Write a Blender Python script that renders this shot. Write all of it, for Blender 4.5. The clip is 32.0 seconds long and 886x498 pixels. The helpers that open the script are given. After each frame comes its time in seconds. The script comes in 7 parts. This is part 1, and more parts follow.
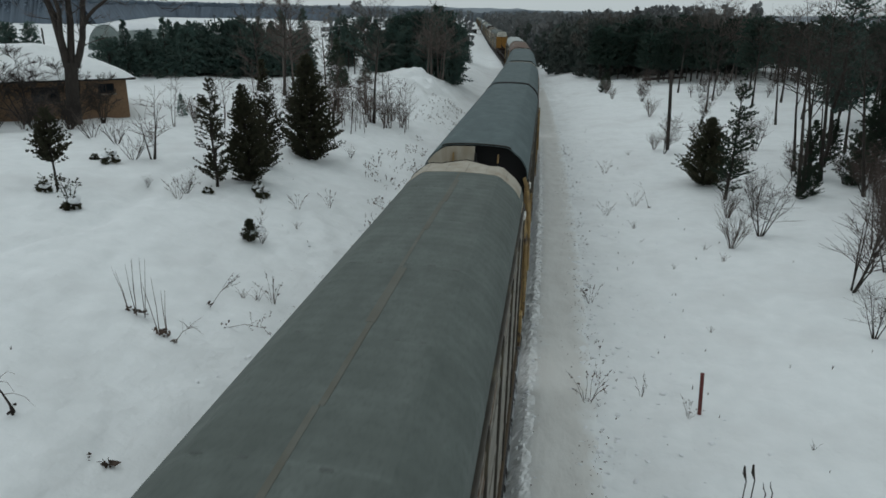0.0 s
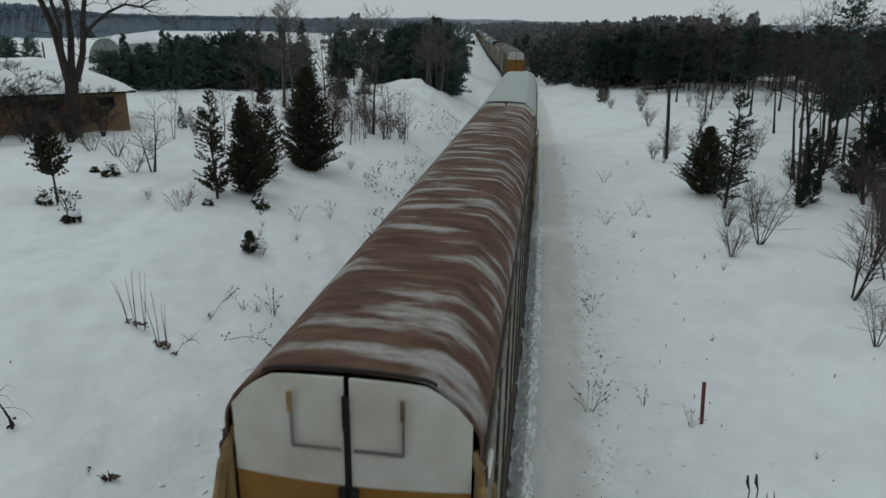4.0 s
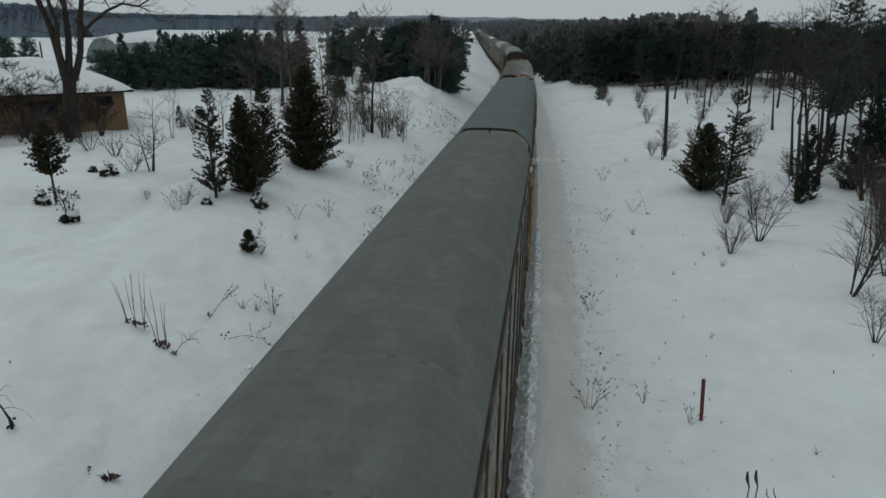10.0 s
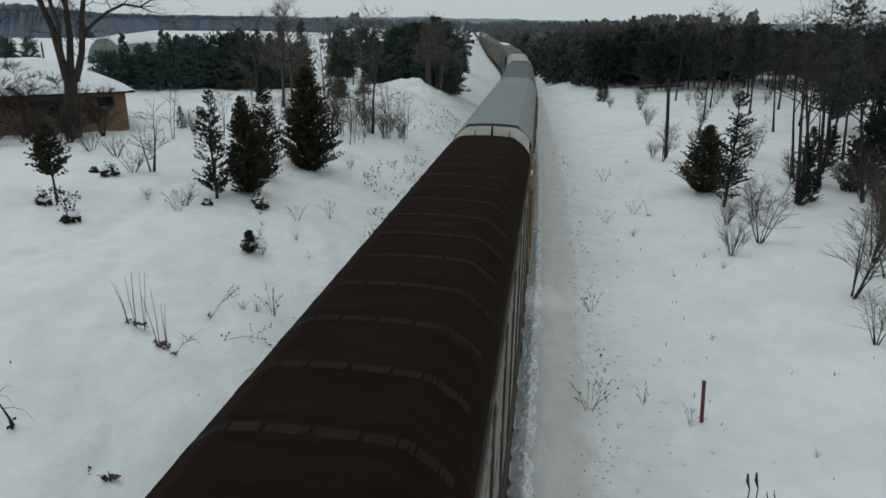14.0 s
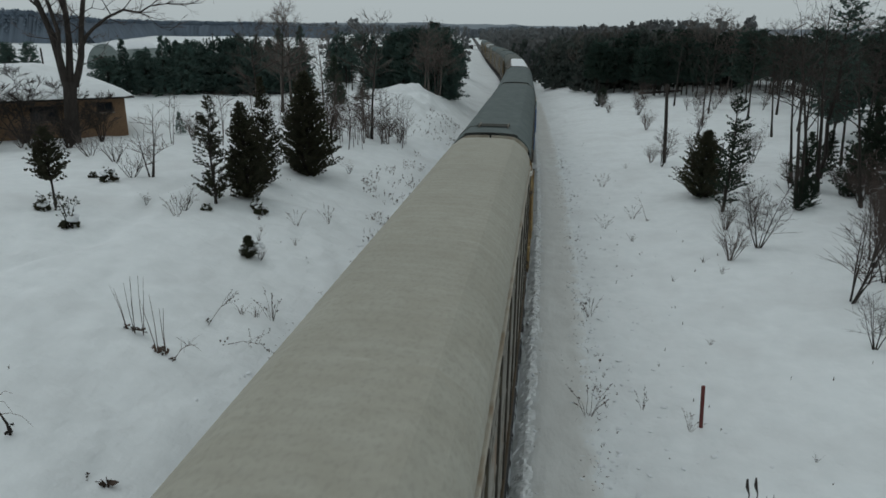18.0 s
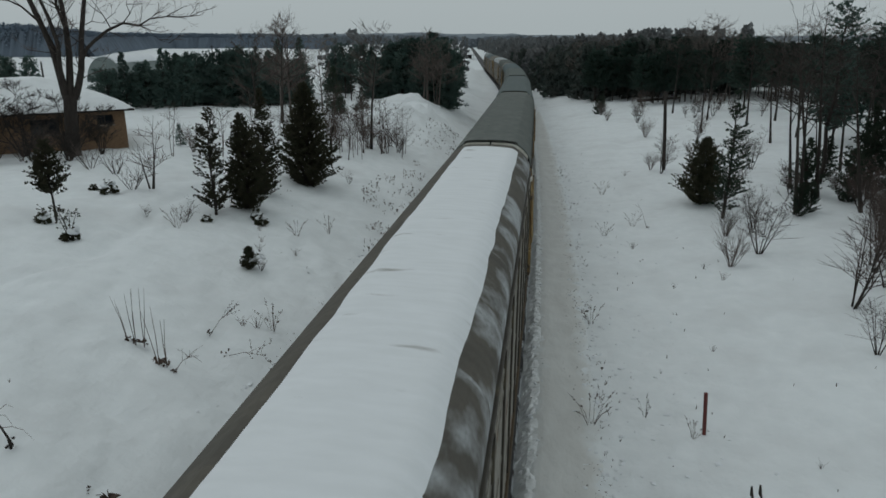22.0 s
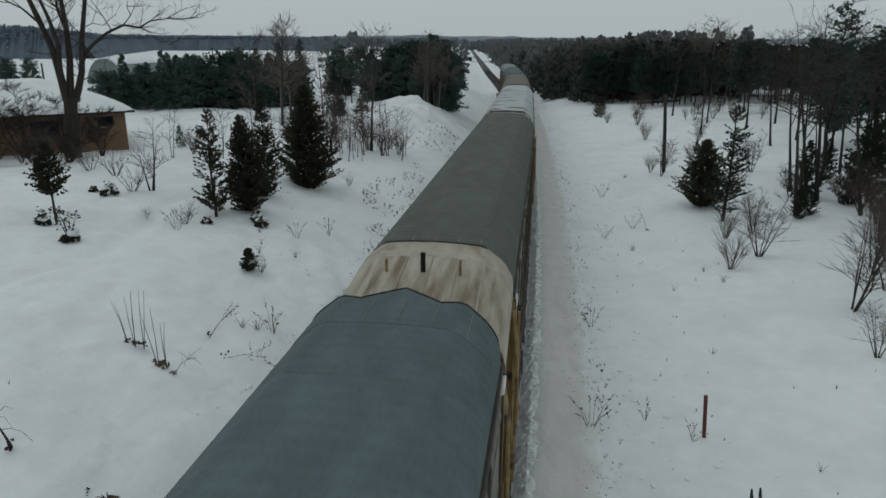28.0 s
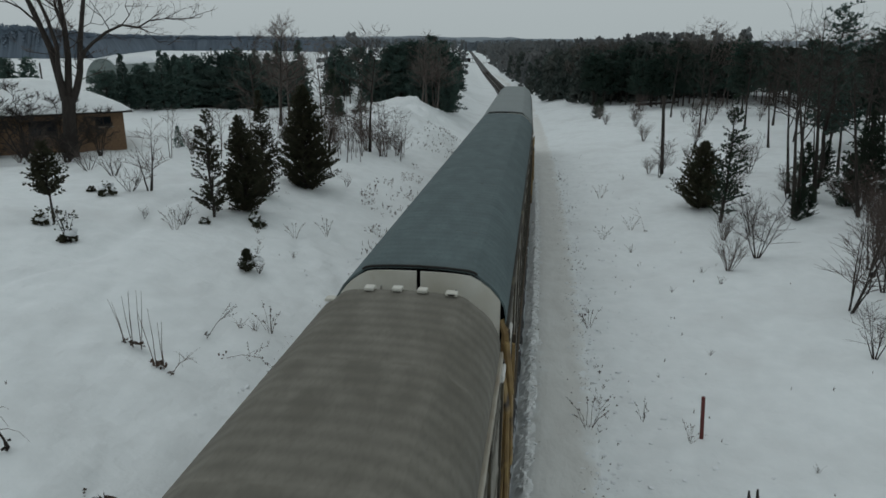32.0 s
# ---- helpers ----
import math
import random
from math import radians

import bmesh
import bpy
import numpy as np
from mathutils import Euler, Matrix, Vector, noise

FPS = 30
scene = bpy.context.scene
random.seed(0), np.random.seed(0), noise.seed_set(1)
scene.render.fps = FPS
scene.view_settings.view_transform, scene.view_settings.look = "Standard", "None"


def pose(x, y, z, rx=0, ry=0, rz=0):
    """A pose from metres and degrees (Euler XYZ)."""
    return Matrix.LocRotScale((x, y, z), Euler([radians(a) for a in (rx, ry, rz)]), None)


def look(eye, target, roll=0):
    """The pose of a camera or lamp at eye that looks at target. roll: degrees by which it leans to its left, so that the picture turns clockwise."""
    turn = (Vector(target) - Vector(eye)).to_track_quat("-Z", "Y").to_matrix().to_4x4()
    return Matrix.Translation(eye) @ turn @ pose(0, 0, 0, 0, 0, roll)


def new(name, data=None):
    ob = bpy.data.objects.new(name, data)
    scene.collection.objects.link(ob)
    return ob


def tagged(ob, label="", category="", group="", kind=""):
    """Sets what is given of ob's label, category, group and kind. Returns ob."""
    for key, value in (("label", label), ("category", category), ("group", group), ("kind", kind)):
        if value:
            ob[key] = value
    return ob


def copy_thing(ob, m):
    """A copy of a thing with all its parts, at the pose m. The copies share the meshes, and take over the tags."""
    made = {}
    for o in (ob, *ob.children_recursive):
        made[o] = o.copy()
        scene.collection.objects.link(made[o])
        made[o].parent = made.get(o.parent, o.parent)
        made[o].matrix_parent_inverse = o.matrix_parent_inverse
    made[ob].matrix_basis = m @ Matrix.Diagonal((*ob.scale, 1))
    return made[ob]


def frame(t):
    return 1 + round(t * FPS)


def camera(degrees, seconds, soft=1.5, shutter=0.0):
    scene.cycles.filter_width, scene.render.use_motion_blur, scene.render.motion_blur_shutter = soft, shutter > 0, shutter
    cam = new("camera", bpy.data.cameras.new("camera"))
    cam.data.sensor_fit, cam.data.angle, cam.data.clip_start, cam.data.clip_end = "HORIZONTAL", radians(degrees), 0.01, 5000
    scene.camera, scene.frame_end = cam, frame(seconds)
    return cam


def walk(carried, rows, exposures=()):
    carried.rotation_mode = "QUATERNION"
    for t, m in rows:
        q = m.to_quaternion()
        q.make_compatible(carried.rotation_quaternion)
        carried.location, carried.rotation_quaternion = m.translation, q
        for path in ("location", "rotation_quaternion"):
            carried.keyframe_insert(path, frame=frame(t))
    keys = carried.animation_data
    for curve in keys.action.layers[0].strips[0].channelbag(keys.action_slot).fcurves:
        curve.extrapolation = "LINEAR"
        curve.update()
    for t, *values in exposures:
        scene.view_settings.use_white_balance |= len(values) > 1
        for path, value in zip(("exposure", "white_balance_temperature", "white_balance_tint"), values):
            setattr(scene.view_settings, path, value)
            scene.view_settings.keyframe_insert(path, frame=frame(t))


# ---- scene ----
EYE = (2.15, 0.0, 9.64)
SPEED = 21.6            # the train's pace, m/s
cam = camera(65.84, 32.0, soft=1.6, shutter=0.07)


def aim(yaw, down, roll):
    """Camera pose: degrees to the left of the near track, below the horizon, lean."""
    turn = Euler((0, 0, radians(yaw))).to_matrix() @ Euler((radians(90 - down), 0, 0)).to_matrix() @ Euler((0, 0, radians(roll))).to_matrix()
    return Matrix.Translation(EYE) @ turn.to_4x4()


EXPOSURES = ((0, 0.10), (3, 0.02), (6, -0.19), (7.5, -0.28), (9, -0.26), (10, -0.14), (12, 0.0), (13, 0.04), (14, 0.15), (17, 0.04), (18, -0.12), (19, -0.15), (20, -0.06), (21, -0.06), (22, -0.22), (23, -0.19), (24, -0.10), (25, -0.09), (28, -0.10), (30, -0.17), (32, -0.17))

PATH = (
    (0, 8.563, 19.261, 1.264),
    (0.5, 8.524, 19.046, 1.301),
    (1, 8.507, 18.705, 1.143),
    (1.5, 8.507, 18.610, 1.085),
    (2, 8.554, 18.520, 0.969),
    (2.5, 8.638, 18.299, 0.968),
    (3, 8.614, 18.330, 0.899),
    (3.5, 8.590, 18.356, 0.850),
    (5.5, 8.554, 18.475, 0.993),
    (6, 8.560, 18.444, 0.948),
    (6.5, 8.590, 18.529, 0.831),
    (7, 8.619, 18.768, 0.749),
    (7.5, 8.596, 18.909, 0.614),
    (8, 8.572, 18.863, 0.716),
    (8.5, 8.614, 18.793, 0.666),
    (9, 8.572, 18.716, 0.639),
    (9.5, 8.506, 18.573, 0.646),
    (10, 8.501, 18.546, 0.632),
    (10.5, 8.381, 18.451, 0.797),
    (11, 8.493, 18.444, 0.554),
    (11.5, 8.506, 18.320, 0.775),
    (12, 8.541, 18.560, 0.827),
    (12.5, 8.541, 18.617, 0.715),
    (13, 8.541, 18.561, 0.709),
    (13.5, 8.588, 18.523, 0.692),
    (14, 8.559, 18.450, 0.748),
    (14.5, 8.582, 18.356, 0.731),
    (16.5, 8.539, 18.058, 0.656),
    (17, 8.532, 17.878, 0.623),
    (17.5, 8.422, 18.017, 0.813),
    (18, 8.469, 18.024, 0.748),
    (18.5, 8.457, 18.082, 0.757),
    (19, 8.397, 17.906, 0.713),
    (19.5, 8.454, 17.812, 0.551),
    (20, 8.530, 17.654, 0.563),
    (20.5, 8.569, 17.501, 0.439),
    (21, 8.583, 17.406, 0.332),
    (21.5, 8.494, 17.313, 0.343),
    (22, 8.519, 17.270, 0.186),
    (22.5, 8.438, 17.299, 0.278),
    (23, 8.391, 17.248, 0.300),
    (23.5, 8.448, 17.204, 0.251),
    (24, 8.454, 17.164, 0.263),
    (24.5, 8.482, 17.147, 0.217),
    (25, 8.447, 17.145, 0.245),
    (25.5, 8.507, 17.140, 0.213),
    (27.5, 8.579, 17.027, 0.087),
    (28, 8.513, 17.089, 0.263),
    (28.5, 8.513, 17.089, 0.263),
    (29, 8.509, 17.114, 0.360),
    (29.5, 8.515, 17.108, 0.364),
    (30, 8.476, 17.151, 0.429),
    (30.5, 8.448, 17.086, 0.494),
    (31, 8.374, 17.007, 0.433),
    (31.5, 8.333, 17.045, 0.443),
    (32, 8.352, 17.014, 0.452),
)
walk(cam, [(t, aim(a, b, c)) for t, a, b, c in PATH], EXPOSURES)



# ---- the lie of the land ----
MIDDLE = 0.07          # the track lies a hand to the right of the plan's axis
BEND, RADIUS, ARC = 14.5, 1414.0, 172.5   # the curve begins, its radius, its length


CROSSING = 405.0       # where a road crosses the line
RAIL_TOP = -0.35       # the line lies in a shallow trough of the snow


def track_x(y):
    """The track's centre line, across, at a distance y."""
    if y < BEND:
        return MIDDLE
    if y < BEND + ARC:
        return MIDDLE - (y - BEND) ** 2 / (2 * RADIUS)
    return MIDDLE - ARC * ARC / (2 * RADIUS) - ARC / RADIUS * (y - BEND - ARC)


def dip(y):
    """How far the line has fallen at a distance y: one in a hundred, beginning gently."""
    if y < 16:
        return 0.0
    if y < 40:
        return -0.0105 * (y - 16) ** 2 / 48
    return -0.0105 * (min(y, 270.0) - 28)


def track_point(s):
    y = s if s < BEND + ARC else BEND + ARC + (s - BEND - ARC) * math.cos(ARC / RADIUS)
    return Vector((track_x(y), y, dip(y)))


def track_pose(s, half):
    """The pose of a car that stands on the track at s, by its two bogies."""
    a, b = track_point(s - half), track_point(s + half)
    d = b - a
    return Matrix.Translation((a + b) / 2 + Vector((0, 0, RAIL_TOP))) @ Matrix.Rotation(-math.atan2(d.x, d.y), 4, 'Z') @ Matrix.Rotation(math.atan2(d.z, math.hypot(d.x, d.y)), 4, 'X')


PROFILE_U = (-4000, -900, -260, -120, -60, -36, -24, -17, -13, -10, -7.5, -5.6, -4.2, -2.6, -2.0, -1.66, 0, 1.66, 2.0, 2.3, 3.0, 4.2, 6.0, 9, 13, 20, 32, 60, 140, 900, 4000)
PROFILE_Z = (4, 0.5, 0.5, 1.4, 2.1, 2.4, 2.5, 2.3, 1.8, 1.0, 0.25, -0.35, -0.6, -0.62, -0.6, -0.82, -0.85, -0.82, -0.52, -0.46, -0.5, -0.44, -0.3, -0.1, 0.3, 0.9, 1.5, 2.0, 1.5, 0.5, 4)


def bumps(x, y, size, seed):
    return noise.noise((x / size + seed, y / size, seed * 1.7))


def ground(x, y, fine=True):
    u = x - track_x(y)
    z = float(np.interp(u, PROFILE_U, PROFILE_Z))
    wide = 8.0 + 0.5 * max(0.0, y - 120)      # the cutting in which the line falls
    z += dip(y) * max(0.0, min(1.0, (wide - abs(u)) / (wide - 2.6)))
    off = max(0.0, min(1.0, (abs(u) - 2.4) / 4.0))
    if u < 0:      # the bank swells into mounds further along
        far = max(0.0, 1 - abs(y - 75) / 20) * max(0.0, 1 - abs(u + 11.3) / 6.4)
        z += (1.75 + 0.6 * bumps(x, y, 3.0, 4.4) + 0.5 * bumps(x, y, 1.4, 8.1) + 0.35 * abs(bumps(x, y, 0.8, 6.1))) * min(1.0, 1.25 * far)
    z += off * (0.34 * bumps(x, y, 9.0, 3.1) + 0.9 * bumps(x, y, 46.0, 7.7) * min(1.0, abs(u) / 40))
    if -22 < x < -9 and 14 < y < 34:      # a trodden trail across the bank
        d = abs(x - float(np.interp(y, (14, 18, 22, 27, 30, 34), (-17.5, -15.4, -14.2, -15.0, -15.7, -15.2))))
        z += 0.06 * math.exp(-((d - 0.75) / 0.3) ** 2) - 0.13 * math.exp(-(d / 0.3) ** 2)
    if fine:
        if -13 < u < -3.5 and 18 < y < 100:      # slumped, trodden snow down the bank
            rough = min(1.0, (u + 13) / 3, (-3.5 - u) / 1.5) * min(1.0, (y - 18) / 8, (100 - y) / 20)
            z += rough * (0.20 * abs(bumps(x, y, 1.5, 9.3)) + 0.10 * bumps(x, y, 0.7, 3.3) + 0.05 * bumps(x, y, 0.33, 7.7))
        z += (0.15 * bumps(x, y, 2.3, 1.3) + 0.09 * bumps(x, y, 0.9, 5.2)) * (0.15 + 0.85 * off)
        z += (0.085 * bumps(x, y, 0.55, 2.2) + 0.07 * bumps(x, y, 1.1, 4.2)) * max(0.0, 1 - abs(u - 5.4) / 3.4) + 0.04 * bumps(x, y, 0.5, 6.4) * off
    return z


# ---- light ----
world = bpy.data.worlds.new("world")
scene.world = world
world.use_nodes = True
wn, wl = world.node_tree.nodes, world.node_tree.links
wn.clear()
sky = wn.new("ShaderNodeTexSky")
sky.sky_type, sky.sun_disc = 'NISHITA', False
sky.sun_elevation, sky.sun_rotation = radians(62), radians(-65)
sky.air_density, sky.dust_density, sky.ozone_density = 1.0, 4.0, 1.5
grey = wn.new("ShaderNodeHueSaturation")          # a closed cloud cover takes the blue out of it
grey.inputs["Saturation"].default_value = 0.0
cloud = wn.new("ShaderNodeMix")
cloud.data_type = 'RGBA'
cloud.inputs[0].default_value = 0.9
cloud.inputs[7].default_value = (4.62, 5.26, 5.42, 1)
back = wn.new("ShaderNodeBackground")
back.inputs["Strength"].default_value = 0.1
wout = wn.new("ShaderNodeOutputWorld")
wl.new(sky.outputs[0], grey.inputs["Color"])
wl.new(grey.outputs[0], cloud.inputs[6])
wl.new(cloud.outputs[2], back.inputs[0])
wl.new(back.outputs[0], wout.inputs[0])
sun = new("sun", bpy.data.lights.new("sun", 'SUN'))
sun.data.energy, sun.data.angle, sun.data.color = 0.24, radians(40), (0.93, 0.98, 1.0)
sun.matrix_world = look((-22, 10, 45), (0, 0, 0))


# ---- materials ----
def material(name, color, rough=0.7, metal=0.0, second=None, scale=6.0, amount=0.5, bump=0.0, bump_scale=30.0, stretch=(1, 1, 1), third=None, third_scale=1.0, third_cut=(0.55, 0.7), jitter=0.0, wave=0.0, wave_size=0.3, groove=0.0, shuffle=False, relief=0.05, spec=0.4, lean=0.0, bump_detail=5, grain=0.0):
    """Base colour, broken by a second tone in fine noise and a third in broad patches; relief by noise and, for sheet metal, by ribs."""
    m = bpy.data.materials.new(name)
    m.use_nodes = True
    n, l = m.node_tree.nodes, m.node_tree.links
    p = n["Principled BSDF"]
    p.inputs["Roughness"].default_value, p.inputs["Metallic"].default_value = rough, metal
    p.inputs["Specular IOR Level"].default_value = spec
    tc = n.new("ShaderNodeTexCoord")
    mp = n.new("ShaderNodeMapping")
    mp.inputs["Scale"].default_value = stretch
    l.new(tc.outputs["Object"], mp.inputs[0])
    if shuffle:      # each piece shows another stretch of the pattern
        inf = n.new("ShaderNodeObjectInfo")
        far = n.new("ShaderNodeMath")
        far.operation, far.inputs[1].default_value = 'MULTIPLY', 90.0
        l.new(inf.outputs["Random"], far.inputs[0])
        l.new(far.outputs[0], mp.inputs["Location"])

    def patches(size, detail, lo, hi, lean=0.0):
        t = n.new("ShaderNodeTexNoise")
        t.inputs["Scale"].default_value, t.inputs["Detail"].default_value = size, detail
        l.new(mp.outputs[0], t.inputs["Vector"])
        r = n.new("ShaderNodeMapRange")
        r.inputs["From Min"].default_value, r.inputs["From Max"].default_value = lo, hi
        if lean:     # more of it towards one side of the piece
            sx = n.new("ShaderNodeSeparateXYZ")
            l.new(tc.outputs["Object"], sx.inputs[0])
            ma = n.new("ShaderNodeMath")
            ma.operation, ma.inputs[1].default_value = 'MULTIPLY_ADD', lean
            l.new(sx.outputs["X"], ma.inputs[0])
            l.new(t.outputs["Fac"], ma.inputs[2])
            l.new(ma.outputs[0], r.inputs["Value"])
        else:
            l.new(t.outputs["Fac"], r.inputs["Value"])
        return r.outputs[0]

    def blend(a, b, f):
        x = n.new("ShaderNodeMix")
        x.data_type = 'RGBA'
        l.new(f, x.inputs[0])
        if isinstance(a, tuple):
            x.inputs[6].default_value = (*a, 1)
        else:
            l.new(a, x.inputs[6])
        x.inputs[7].default_value = (*b, 1)
        return x.outputs[2]

    second = second or tuple(c * 0.75 for c in color)
    mul = n.new("ShaderNodeMath")
    mul.operation = 'MULTIPLY'
    l.new(patches(scale, 6, 0.3, 0.7), mul.inputs[0])
    mul.inputs[1].default_value = amount
    col = blend(color, second, mul.outputs[0])
    if third:
        col = blend(col, third, patches(third_scale, 8, *third_cut, lean))
    if grain:        # specks of grime
        gr = n.new("ShaderNodeMath")
        gr.operation, gr.inputs[1].default_value = 'MULTIPLY', grain
        l.new(patches(14.0, 4, 0.48, 0.72), gr.inputs[0])
        col = blend(col, tuple(c * 0.6 for c in color), gr.outputs[0])
    if jitter:
        info = n.new("ShaderNodeObjectInfo")
        hs = n.new("ShaderNodeHueSaturation")
        r = n.new("ShaderNodeMapRange")
        r.inputs["To Min"].default_value, r.inputs["To Max"].default_value = 1 - jitter, 1 + jitter
        l.new(info.outputs["Random"], r.inputs["Value"])
        l.new(r.outputs[0], hs.inputs["Value"])
        l.new(col, hs.inputs["Color"])
        col = hs.outputs[0]
    if groove:       # furrows darkened in the colour, as the relief alone shades too little
        wg = n.new("ShaderNodeTexWave")
        wg.bands_direction = 'Y'
        wg.inputs["Scale"].default_value, wg.inputs["Distortion"].default_value, wg.inputs["Detail"].default_value = 1.0 / wave_size / 3.18, 0.6, 1.5
        l.new(tc.outputs["Object"], wg.inputs["Vector"])
        gm = n.new("ShaderNodeMath")
        gm.operation, gm.inputs[1].default_value = 'MULTIPLY', groove
        l.new(wg.outputs["Fac"], gm.inputs[0])
        col = blend(col, tuple(c * 0.55 for c in color), gm.outputs[0])
    l.new(col, p.inputs["Base Color"])
    height = None
    if bump:
        t = n.new("ShaderNodeTexNoise")
        t.inputs["Scale"].default_value, t.inputs["Detail"].default_value = bump_scale, bump_detail
        l.new(mp.outputs[0], t.inputs["Vector"])
        height = t.outputs["Fac"]
        b = n.new("ShaderNodeBump")
        b.inputs["Strength"].default_value, b.inputs["Distance"].default_value = min(1.0, bump), relief
        l.new(height, b.inputs["Height"])
        l.new(b.outputs[0], p.inputs["Normal"])
        last = b
    if wave:
        wv = n.new("ShaderNodeTexWave")
        wv.bands_direction = 'Y'
        wv.inputs["Scale"].default_value = 1.0 / wave_size / 3.18 * 1.0
        wv.inputs["Distortion"].default_value = 0.15
        l.new(tc.outputs["Object"], wv.inputs["Vector"])
        b2 = n.new("ShaderNodeBump")
        b2.inputs["Strength"].default_value, b2.inputs["Distance"].default_value = wave, 0.02
        l.new(wv.outputs["Fac"], b2.inputs["Height"])
        if bump:
            l.new(last.outputs[0], b2.inputs["Normal"])
        l.new(b2.outputs[0], p.inputs["Normal"])
    return m


# The grey mottling in the tone stands in for the lumps' faint shading.
SNOW = material("snow", (0.815, 0.84, 0.85), 0.75, second=(0.70, 0.73, 0.74), scale=1.7, amount=0.5, bump=0.9, bump_scale=0.8, bump_detail=8, relief=0.27, third=(0.68, 0.695, 0.70), third_scale=0.3, third_cut=(0.5, 0.8), spec=0.2)
SNOW_CAP = material("snow_cap", (0.80, 0.82, 0.84), 0.8, second=(0.66, 0.68, 0.70), scale=2.0, amount=0.5, bump=0.4, bump_scale=6, spec=0.2)
PACKED = material("packed_snow", (0.70, 0.70, 0.68), 0.7, second=(0.62, 0.61, 0.585), scale=1.6, amount=0.7, bump=0.5, bump_scale=3, relief=0.10, stretch=(1, 0.5, 1), spec=0.3)
CRUST = material("broken_crust", (0.79, 0.805, 0.805), 0.75, second=(0.68, 0.68, 0.665), scale=5, amount=0.7, bump=0.8, bump_scale=7, bump_detail=5, relief=0.05, third=(0.40, 0.38, 0.35), third_scale=3.2, third_cut=(0.64, 0.70), spec=0.2)
BALLAST = material("ballast", (0.10, 0.10, 0.10), 0.95, second=(0.05, 0.05, 0.05), scale=14, amount=1, bump=1.0, bump_scale=20, third=(0.7, 0.71, 0.73), third_scale=1.4, third_cut=(0.72, 0.80))
TIE_WOOD = material("tie_wood", (0.07, 0.055, 0.045), 0.9, second=(0.03, 0.025, 0.02), scale=9, amount=1, bump=0.8, bump_scale=25, third=(0.66, 0.68, 0.70), third_scale=1.7, third_cut=(0.47, 0.56), shuffle=True, jitter=0.2)
RAIL_STEEL = material("rail_steel", (0.09, 0.07, 0.06), 0.45, 0.7, second=(0.05, 0.035, 0.03), scale=5)
ASPHALT = material("asphalt", (0.10, 0.10, 0.10), 0.9, second=(0.25, 0.25, 0.26), scale=1.2, amount=0.8, bump=0.4)
BARK = material("bark", (0.052, 0.043, 0.037), 0.95, second=(0.030, 0.024, 0.021), scale=10, amount=1, bump=0.8, bump_scale=22, stretch=(1, 1, 0.25), jitter=0.2)
TWIG = material("twig", (0.112, 0.086, 0.076), 0.95, second=(0.064, 0.049, 0.043), scale=4, amount=1, jitter=0.25)
TWIG_GREY = material("grey_twig", (0.150, 0.125, 0.112), 0.95, second=(0.11, 0.092, 0.082), scale=3, amount=1, jitter=0.25)
CEDAR = material("cedar_leaf", (0.052, 0.058, 0.037), 0.9, second=(0.080, 0.070, 0.047), scale=1.8, amount=0.8, jitter=0.25, spec=0.08)
PINE = material("pine_needle", (0.068, 0.118, 0.104), 0.95, second=(0.100, 0.126, 0.108), scale=0.9, amount=0.8, jitter=0.25, spec=0.05)
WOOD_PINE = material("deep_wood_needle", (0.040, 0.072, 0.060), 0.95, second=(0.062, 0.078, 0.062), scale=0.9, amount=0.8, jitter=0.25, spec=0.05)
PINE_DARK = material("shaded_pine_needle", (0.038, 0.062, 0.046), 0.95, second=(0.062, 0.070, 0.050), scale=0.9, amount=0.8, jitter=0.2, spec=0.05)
DRY = material("dry_stalk", (0.115, 0.080, 0.062), 0.95, second=(0.06, 0.042, 0.034), scale=5, amount=1, jitter=0.3)
RED_POST = material("red_post", (0.165, 0.034, 0.030), 0.7, second=(0.08, 0.026, 0.022), scale=9, amount=0.8, bump=0.3)
BRICK_WALL = material("tan_brick_wall", (0.27, 0.172, 0.10), 0.9, second=(0.15, 0.09, 0.056), scale=7, amount=1.0, bump=0.4, bump_scale=16, stretch=(1, 1, 2.5))
MORTAR = material("mortar", (0.24, 0.21, 0.18), 0.95, scale=12, bump=0.5)
GLASS = material("dark_glass", (0.02, 0.024, 0.03), 0.08, scale=2, spec=0.6)
WHITE_PAINT = material("white_paint", (0.72, 0.71, 0.68), 0.5, second=(0.52, 0.49, 0.43), scale=2.5, amount=0.6, bump=0.1)
BARN_METAL = material("barn_sheet", (0.20, 0.235, 0.228), 0.5, 0.2, second=(0.15, 0.18, 0.175), scale=0.8, amount=0.7)
OLD_WOOD = material("old_wood", (0.035, 0.028, 0.025), 0.95, second=(0.03, 0.024, 0.02), scale=7, amount=1, bump=0.7, stretch=(1, 0.3, 1))
BLACK = material("black_gap", (0.008, 0.008, 0.009), 0.9, scale=3)
SOOT_STEEL = material("sooty_steel", (0.012, 0.011, 0.010), 0.75, 0.15, second=(0.024, 0.019, 0.016), scale=4, amount=0.8, bump=0.3)
WELL_BROWN = material("well_brown", (0.027, 0.013, 0.009), 0.75, 0.05, second=(0.014, 0.008, 0.007), scale=2.4, amount=0.9, bump=0.25, third=(0.022, 0.016, 0.013), third_scale=1.2, spec=0.2)
GRIMY_CAP = material("grimy_cap", (0.060, 0.060, 0.050), 0.7, 0.1, second=(0.030, 0.028, 0.024), scale=3, amount=0.9, bump=0.2)
RACK_PALE = material("worn_frame_steel", (0.22, 0.19, 0.15), 0.6, 0.3, second=(0.09, 0.06, 0.045), scale=6, amount=1, bump=0.1)
